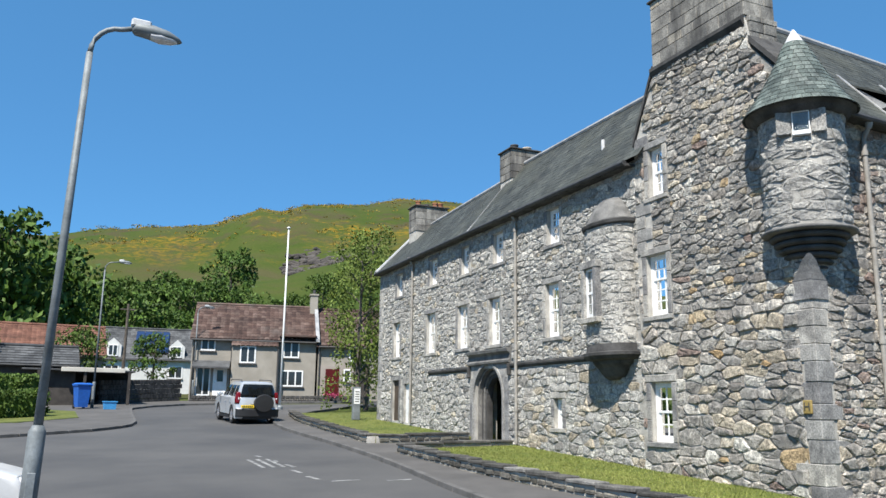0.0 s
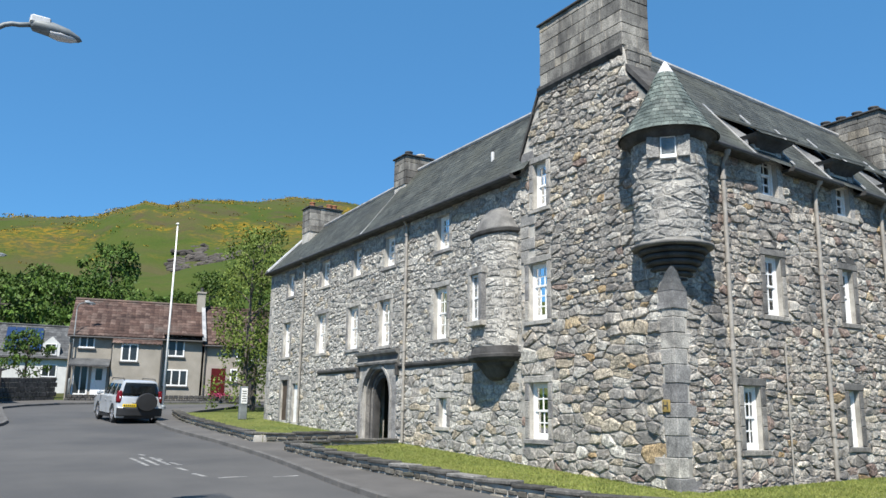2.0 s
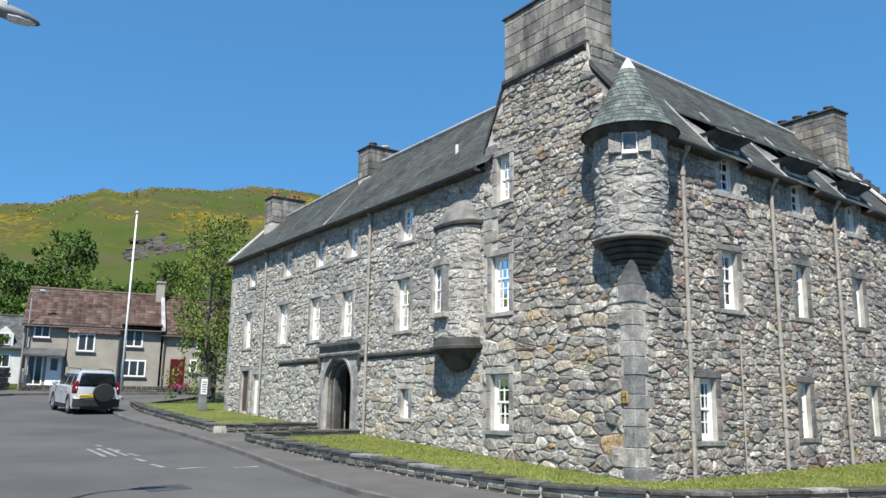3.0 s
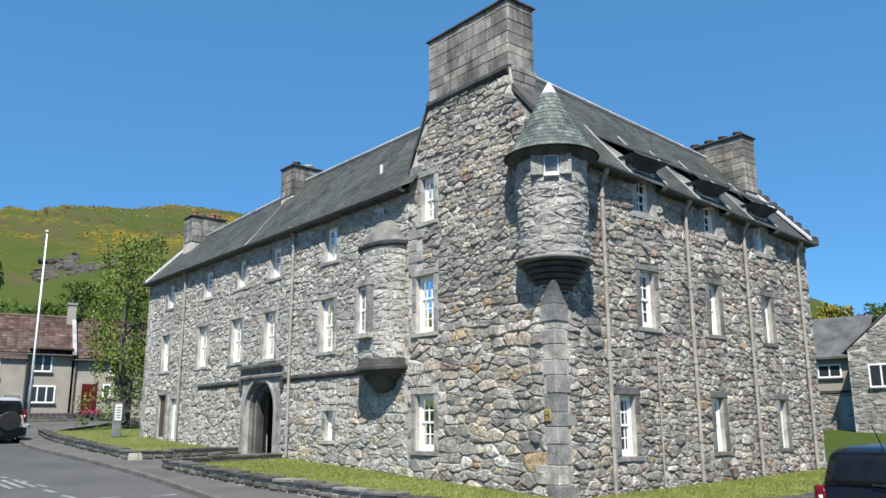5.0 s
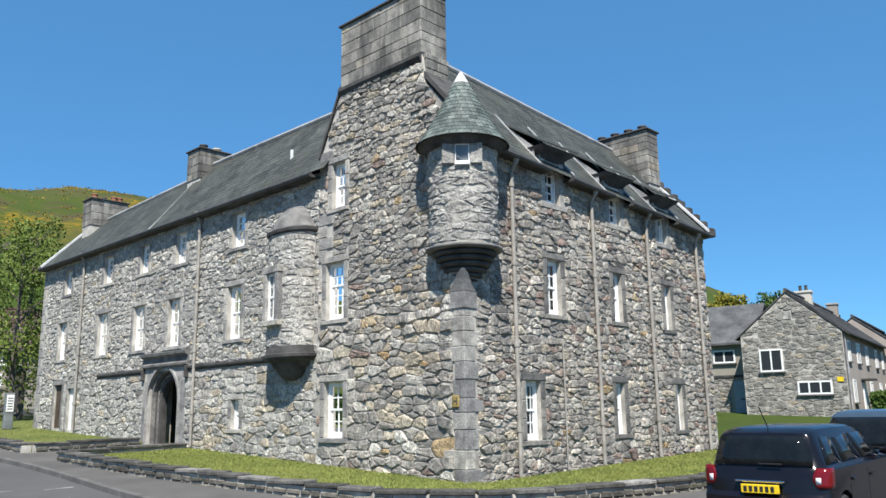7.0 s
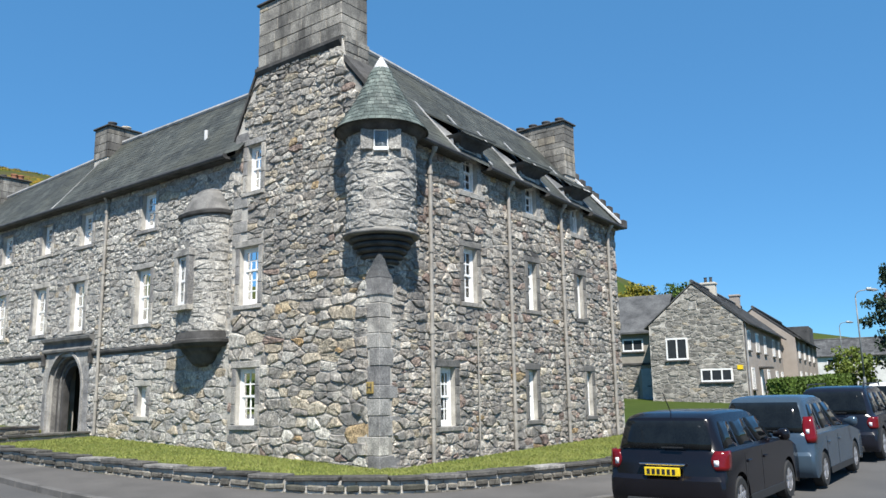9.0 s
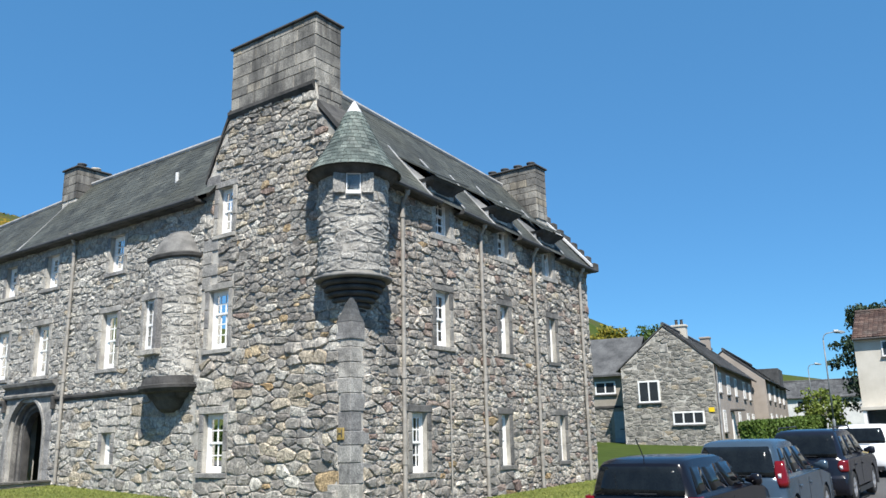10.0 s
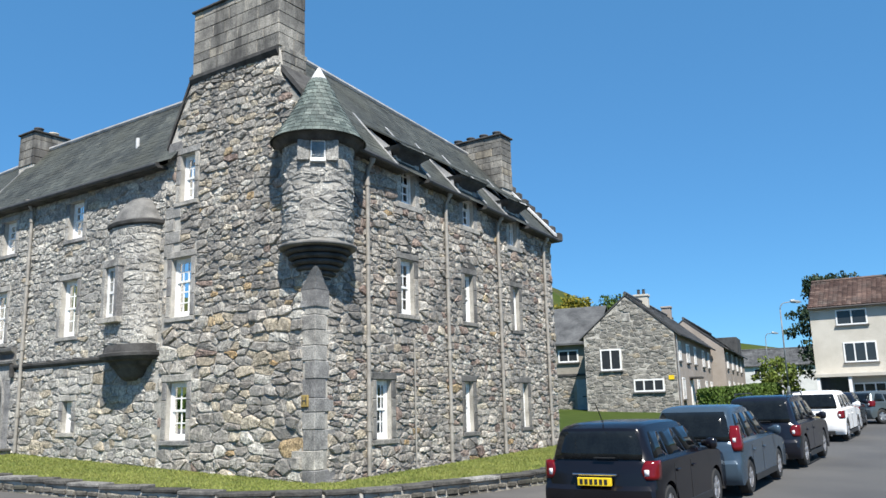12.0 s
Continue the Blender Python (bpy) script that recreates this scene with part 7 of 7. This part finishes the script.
gabled(ter2, 0, 9.5, 0, 7.0, -0.6, 3.6, 6.3, HARL, TILE, "pinkish harled wall")
d2 = part("door", Shape().box(0.55, -0.06, -0.05, 1.5, 0.02, 1.95, 0.01), RED_DOOR, ter2, "dark red front door")
part("door_frame", Shape().box(0.2, -0.1, -0.1, 3.6, -0.0, 2.2), PINK_HARL, ter2)
d2.location.y = -0.06
opening_window(ter2, 2.05, 1.1, 0.5, 0.85, y=-0.1, lights=1)
d3 = part("door", Shape().box(2.7, -0.16, -0.05, 3.5, -0.1, 1.95, 0.01), DARK_WOOD, ter2, "dark stained back door")
opening_window(ter2, 2.9, 2.5, 1.5, 0.95, lights=2)
opening_window(ter2, 6.4, 2.5, 1.5, 0.95, lights=2)
opening_window(ter2, 6.4, 0.7, 1.5, 1.1, lights=2)
part("downpipe", Shape().tube([(0.1, -0.1, 3.4), (0.1, -0.1, -0.3)], 0.05, 8), GUTTER, ter2)

# dormered white house behind
dorm = thing("house", "white dormered house with a slate roof", "house", (1.6, 84.5, 3.6), -6)
gabled(dorm, 0, 9.5, 0, 7, -1, 2.4, 5.4, WHITE_WALL, GREY_SLATE, rolled=False)
for xx in (1.3, 7.2):
    part("dormer", Shape().loft([[(xx - 0.75, -0.1, 2.2), (xx + 0.75, -0.1, 2.2), (xx + 0.75, -0.1, 3.6), (xx, -0.1, 4.3), (xx - 0.75, -0.1, 3.6)], [(xx - 0.75, 2.2, 2.2), (xx + 0.75, 2.2, 2.2), (xx + 0.75, 2.2, 3.6), (xx, 2.2, 4.3), (xx - 0.75, 2.2, 3.6)]]), WHITE_WALL, dorm)
    opening_window(dorm, xx, 2.55, 0.9, 1.1, y=-0.12)
    opening_window(dorm, xx, 0.5, 1.3, 1.2)
for i in range(4):
    part("solar_panel", Shape().loft([[(3.2 + 0.8 * i, 0.25, 2.95), (3.95 + 0.8 * i, 0.25, 2.95), (3.95 + 0.8 * i, 2.9, 5.2), (3.2 + 0.8 * i, 2.9, 5.2)], [(3.2 + 0.8 * i, 0.2, 3.02), (3.95 + 0.8 * i, 0.2, 3.02), (3.95 + 0.8 * i, 2.85, 5.27), (3.2 + 0.8 * i, 2.85, 5.27)]]), plain("solar_glass", (0.02, 0.04, 0.10), 0.08), dorm, "dark blue solar panel")
# bungalow and outbuilding
bung = thing("bungalow", "bungalow with a broad red tiled roof", "house", (-6.4, 60.5, 2.2), 3)
gabled(bung, 0, 8.2, 0, 7.5, -1, 2.6, 4.7, HARL, RED_TILE, rolled=True)
opening_window(bung, 3.0, 0.9, 1.6, 1.1)
shed = thing("garage", "dark garage with a shallow grey roof", "garage", (-7.0, 50.5, 1.35), 4)
gabled(shed, 0, 7.2, 0, 4.5, -0.6, 2.3, 3.3, DARK_WOOD, GREY_SLATE, rolled=False)
part("fascia", Shape().box(6.4, -0.6, 1.95, 9.8, -0.45, 2.2, 0.02), CREAM, shed, "white fascia board")
part("lean_to_roof", Shape().box(4.4, -0.45, 2.0, 10.4, 3.0, 2.1, 0.02), GREY_SLATE, shed)
for i in range(3):
    part("post", Shape().box(5.2 + 2.4 * i, -0.5, -0.6, 5.35 + 2.4 * i, -0.35, 2.0), DARK_WOOD, shed)
part("back_panel", Shape().box(7.2, 2.8, -0.6, 10.4, 3.0, 2.0), DARK_WOOD, shed)
garden = thing("boundary_wall", "dark stone garden wall in front of the houses", "wall")
a, b = Vector((1.6, 52.6)), Vector((6.6, 56.6))
for i in range(24):
    for j in range(5):
        p = a.lerp(b, (i + 0.5 * (j % 2)) / 24)
        m = pose(p.x, p.y, road_z(p.x, p.y) + 0.15 + j * 0.3, 0, 0, 38.7 + rn.uniform(-2, 2))
        part("stone", Shape().box(-0.13, -0.15, -0.145, 0.13, 0.15 + rn.uniform(-0.02, 0.02), 0.145, 0.03, m), DARK_STONE, garden)
garden2 = thing("boundary_wall", "low stone wall before the terraced gardens", "wall")
a, b = Vector((7.2, 55.6)), Vector((18.5, 53.2))
for i in range(36):
    for j in range(2):
        p = a.lerp(b, (i + 0.5 * (j % 2)) / 36)
        m = pose(p.x, p.y, road_z(p.x, p.y) + 0.12 + j * 0.24, 0, 0, -12 + rn.uniform(-2, 2))
        part("stone", Shape().box(-0.15, -0.14, -0.115, 0.15, 0.14 + rn.uniform(-0.02, 0.02), 0.115, 0.03, m), DARK_STONE, garden2)
tele = thing("telegraph_pole", "dark wooden telegraph pole among the gardens", "pole", (3.4, 70, road_z(3.4, 70)))
part("pole", Shape().tube([(0, 0, -0.5), (0, 0, 7.4)], [0.14, 0.1], 8), BARK, tele)
part("crossarm", Shape().box(-0.6, -0.05, 6.9, 0.6, 0.05, 7.0), BARK, tele)
tree("small dense garden tree", (5.1, 62), 4.4, 1.7, LEAF_DARK, 41, 50, 40, 0.2, 0.1, 0.3, z=2.1)
tree("bushy garden tree beside the bungalow", (0.2, 56), 4.2, 2.2, LEAF_MID, 42, 50, 40, 0.22, 0.1, 0.2, z=1.9)
tree("bushy garden tree beside the bungalow", (-6.2, 53), 5.2, 2.2, LEAF_LIGHT, 43, 50, 40, 0.22, 0.1, 0.2, z=1.6)
FLOWER = leaf_material("pink_flowers", (0.25, 0.03, 0.08), (0.5, 0.08, 0.16))
fl = thing("flower_bed", "pink flowers below the red door", "flowers", (16.3, 53.6, 2.0))
s = Shape()
for i in range(30):
    leaves(s, rn, Vector((rn.uniform(-0.7, 0.7), rn.uniform(-0.3, 0.3), 0.25)), 0.25, 8, 0.12)
part("petals", s, FLOWER, fl, kind="stuff")

# ---- houses along the side street ----
RUB2 = pieces("coursed_stone", [(0.0, (0.17, 0.164, 0.154)), (0.5, (0.215, 0.207, 0.192)), (0.9, (0.26, 0.249, 0.23)), (1.0, (0.28, 0.24, 0.185))], mottle=3.0)
row = thing("side_street_house", "two-storey house with a rubble gable and harled front", "house", (48.0, 14.15, 0.72), 9)
gabled(row, 0, 17.5, 0, 5.5, -0.8, 4.75, 7.1, PINK_HARL, GREY_SLATE, "pinkish harled front", rolled=False, verge=0.06)


def row_gable(u, v, d):
    return (-d, u, v)


gs = rubble(0.02, 5.48, -0.4, 7.0, [(3.2, 2.6, 4.55, 3.95), (0.75, 1.25, 2.6, 2.05), (2.55, 5.55, 3.05, 6.1)], random.Random(31), row_gable, lambda u: 4.75 + (7.1 - 4.75) * (1 - abs(u - 2.75) / 2.75), hs=(0.22, 0.4), ws=(0.3, 0.75), wob=0.03, proud=(0.01, 0.04))
gw = part("gable_face", Shape().add([(-0.004, 0, -0.5), (-0.004, 5.5, -0.5), (-0.004, 5.5, 4.75), (-0.004, 2.75, 7.1), (-0.004, 0, 4.75), (0.0, 0, -0.5), (0.0, 5.5, -0.5), (0.0, 5.5, 4.75), (0.0, 2.75, 7.1), (0.0, 0, 4.75)], [(0, 1, 2, 3, 4), (0, 5, 6, 1), (1, 6, 7, 2), (4, 9, 5, 0)]), MORTAR, row)
lay(gs, gw, RUB2, (2.7, 3.0), 300)
opening_window(row, 3.88, 2.62, 1.28, 1.3, y=-0.02, lights=2, axis="y")
opening_window(row, 1.68, 1.28, 1.8, 0.75, y=-0.02, lights=3, axis="y")
part("vent_panel", Shape().box(-0.05, 2.58, 5.58, 0.0, 3.02, 6.05, 0.01), ASHLAR, row)
part("yellow_notice", Shape().box(-0.06, 0.18, 1.95, 0.0, 0.5, 2.2, 0.006), PLATE_YELLOW, row, "small yellow notice")
for xx, ww in ((1.6, 0.8), (4.9, 1.2), (8.2, 0.9), (12.5, 1.1), (15.5, 0.8)):
    opening_window(row, xx, 3.1, ww, 1.2, lights=2)
    if xx not in (4.9,):
        opening_window(row, xx + 0.6, 0.8, 1.0, 1.3, lights=2)
rd = part("door", Shape().box(5.1, -0.08, -0.1, 6.1, 0.0, 2.0, 0.01), WHITE, row, "white front door")
part("canopy", Shape().box(4.8, -0.7, 2.1, 6.4, 0.0, 2.22, 0.02), DARK_STONE, row)
part("downpipe", Shape().tube([(0.15, -0.09, 4.6), (0.15, -0.09, -0.3)], 0.05, 8), LEAD, row)
small_stack(row, 5.2, 2.75, 6.6, 7.8, 0.6, 0.9, CREAM, 2)
small_stack(row, 15.0, 2.75, 6.6, 8.0, 0.6, 0.7, PINK_HARL, 0)
row2 = thing("side_street_house", "farther harled house continuing the row", "house", (65.8, 16.0, 0.9), 9)
gabled(row2, 0, 18, 0, 5.8, -0.8, 4.6, 6.9, PINK_HARL, GREY_SLATE, rolled=False, verge=0.06)
for xx in (2.0, 6.0, 10, 14):
    opening_window(row2, xx, 3.0, 1.1, 1.3, lights=2)
    opening_window(row2, xx, 0.7, 1.1, 1.3, lights=2)
part("dormer", Shape().box(8.6, -0.3, 4.3, 12.5, 2.4, 6.0, 0.03), GREY_SLATE, row2)
link = thing("link_house", "set-back house with slate roof and stone ground floor", "house", (48.4, 19.7, 0.82), 9)
lk = Shape()
lk.loft([[(0.9, y, z) for y, z in ((0, -0.6), (9, -0.6), (9, 4.55), (0, 4.55))], [(6.5, y, z) for y, z in ((0, -0.6), (9, -0.6), (9, 4.55), (0, 4.55))]])
part("wall", lk, HARL, link, "buff harled upper wall")
for i in range(2):
    sgn = 1 if i == 0 else -1
    a, b = (0.5, 3.7) if i == 0 else (6.9, 3.7)
    part("roof", Shape().loft([[(a, y, 4.35), (b, y, 7.05), (b, y, 7.15), (a, y, 4.47)] for y in (-0.3, 9.3)]), GREY_SLATE, link, "grey slate roof")
ls = rubble(0.0, 9.0, -0.5, 2.35, [(0.25, -1, 1.5, 2.2)], random.Random(33), lambda u, v, d: (0.9 - d, u, v), None, hs=(0.22, 0.36), ws=(0.3, 0.7), wob=0.02, proud=(0.02, 0.05))
st = Shape()
for _, _, vs, fs in ls:
    st.add(vs, fs)
part("stonework", st, RUB2, link, kind="stuff")
part("band", Shape().box(0.82, 0, 2.36, 0.9, 9, 2.5), DARK_STONE, link)
ld = part("door", Shape().box(0.84, 0.35, 0.12, 0.9, 1.3, 2.12, 0.01), BLUE_DOOR, link, "pale blue-grey front door")
part("doorstep", Shape().box(0.6, 0.3, -0.3, 0.9, 1.4, 0.1, 0.01), GUTTER, ld)
part("letterbox", Shape().box(0.825, 0.65, 1.0, 0.845, 0.95, 1.06), TRIM_BLACK, ld)
opening_window(link, 1.75, 3.25, 1.35, 0.8, y=0.88, lights=2, axis="y")
part("wall_box", Shape().box(0.7, 2.85, 3.7, 0.9, 3.2, 4.0, 0.03), WHITE, link, "small white box under the eaves")
flats = thing("flats", "cream three-storey flats with a brown tiled roof", "flats", (60.4, 8.6, 0.6), -87)
gabled(flats, 0, 20, 0, 8.0, -0.8, 6.85, 8.95, CREAM, TILE, "cream rendered wall", verge=0.05)
for xx in (2.55, 7.5, 12, 17):
    opening_window(flats, xx, 5.55, 1.9, 1.05, lights=2)
    opening_window(flats, xx + 0.3, 3.05, 2.0, 1.35, lights=3)
    opening_window(flats, xx + 0.6, 0.65, 2.0, 1.05, lights=3)
part("stone_base", Shape().box(-0.05, -0.1, -0.8, 20, 0.0, 0.5, 0.02).box(4.7, -0.09, 0.5, 6.3, 0.0, 2.4, 0.02), RUB2, flats, "rubble stone base course")
part("canopy", Shape().box(0.0, -1.1, 2.1, 4.5, 0.0, 2.35, 0.02), CREAM, flats, "cream canopy over the entrance")
pc = part("porch", Shape().box(0.1, -1.0, -0.6, 0.3, 0, 2.1).box(2.0, -1.0, -0.6, 2.2, 0, 2.1), WHITE, flats)
part("porch_glass", Shape().box(0.3, -0.5, 0.0, 2.0, -0.45, 2.05), FAR_GLASS, pc)
small_stack(flats, 5.4, 4.0, 8.6, 10.0, 0.8, 0.8, CREAM, 0)
far = thing("house", "distant white house at the end of the street", "house", (118, 24, 1.4), -80)
gabled(far, -8, 12, 0, 7, -1, 4.6, 6.8, WHITE_WALL, GREY_SLATE, rolled=False)
for xx in (-5, -1, 3, 7):
    opening_window(far, xx, 3.0, 1.6, 1.2)
    opening_window(far, xx, 0.6, 1.6, 1.2)
hedge("clipped green hedge before the harled houses", [(47.5, 12.4), (56, 12.6), (66, 13.9), (78, 15.0)], 1.0, 1.3, LEAF_MID, 51, 150, 0.2)
tree("dark conifer beside the flats", (74.5, 9.8), 10.5, 3.0, LEAF_CONIFER, 61, 90, 50, 0.34, 0.2, 0.1, z=0.9)
tree("dark conifer beside the flats", (79, 8.6), 11.0, 3.2, LEAF_CONIFER, 62, 90, 50, 0.34, 0.2, 0.1, z=0.9)
tree("leafy green street tree past the houses", (84, 16.0), 4.2, 2.4, LEAF_LIGHT, 63, 60, 50, 0.3, 0.15, 0.15, z=0.9)
tree("golden-leaved tree behind the slate roof", (68, 29.8), 9.6, 3.0, LEAF_GOLD, 64, 60, 50, 0.32, 0.15, 0.25, z=1.2)
tree("green garden tree behind the slate roof", (69, 26.2), 9.4, 2.6, LEAF_MID, 65, 60, 50, 0.32, 0.15, 0.25, z=1.2)
tree("treetop behind the flats", (86, 6.0), 11.5, 3.0, LEAF_DARK, 66, 60, 50, 0.34, 0.15, 0.25, z=0.9)
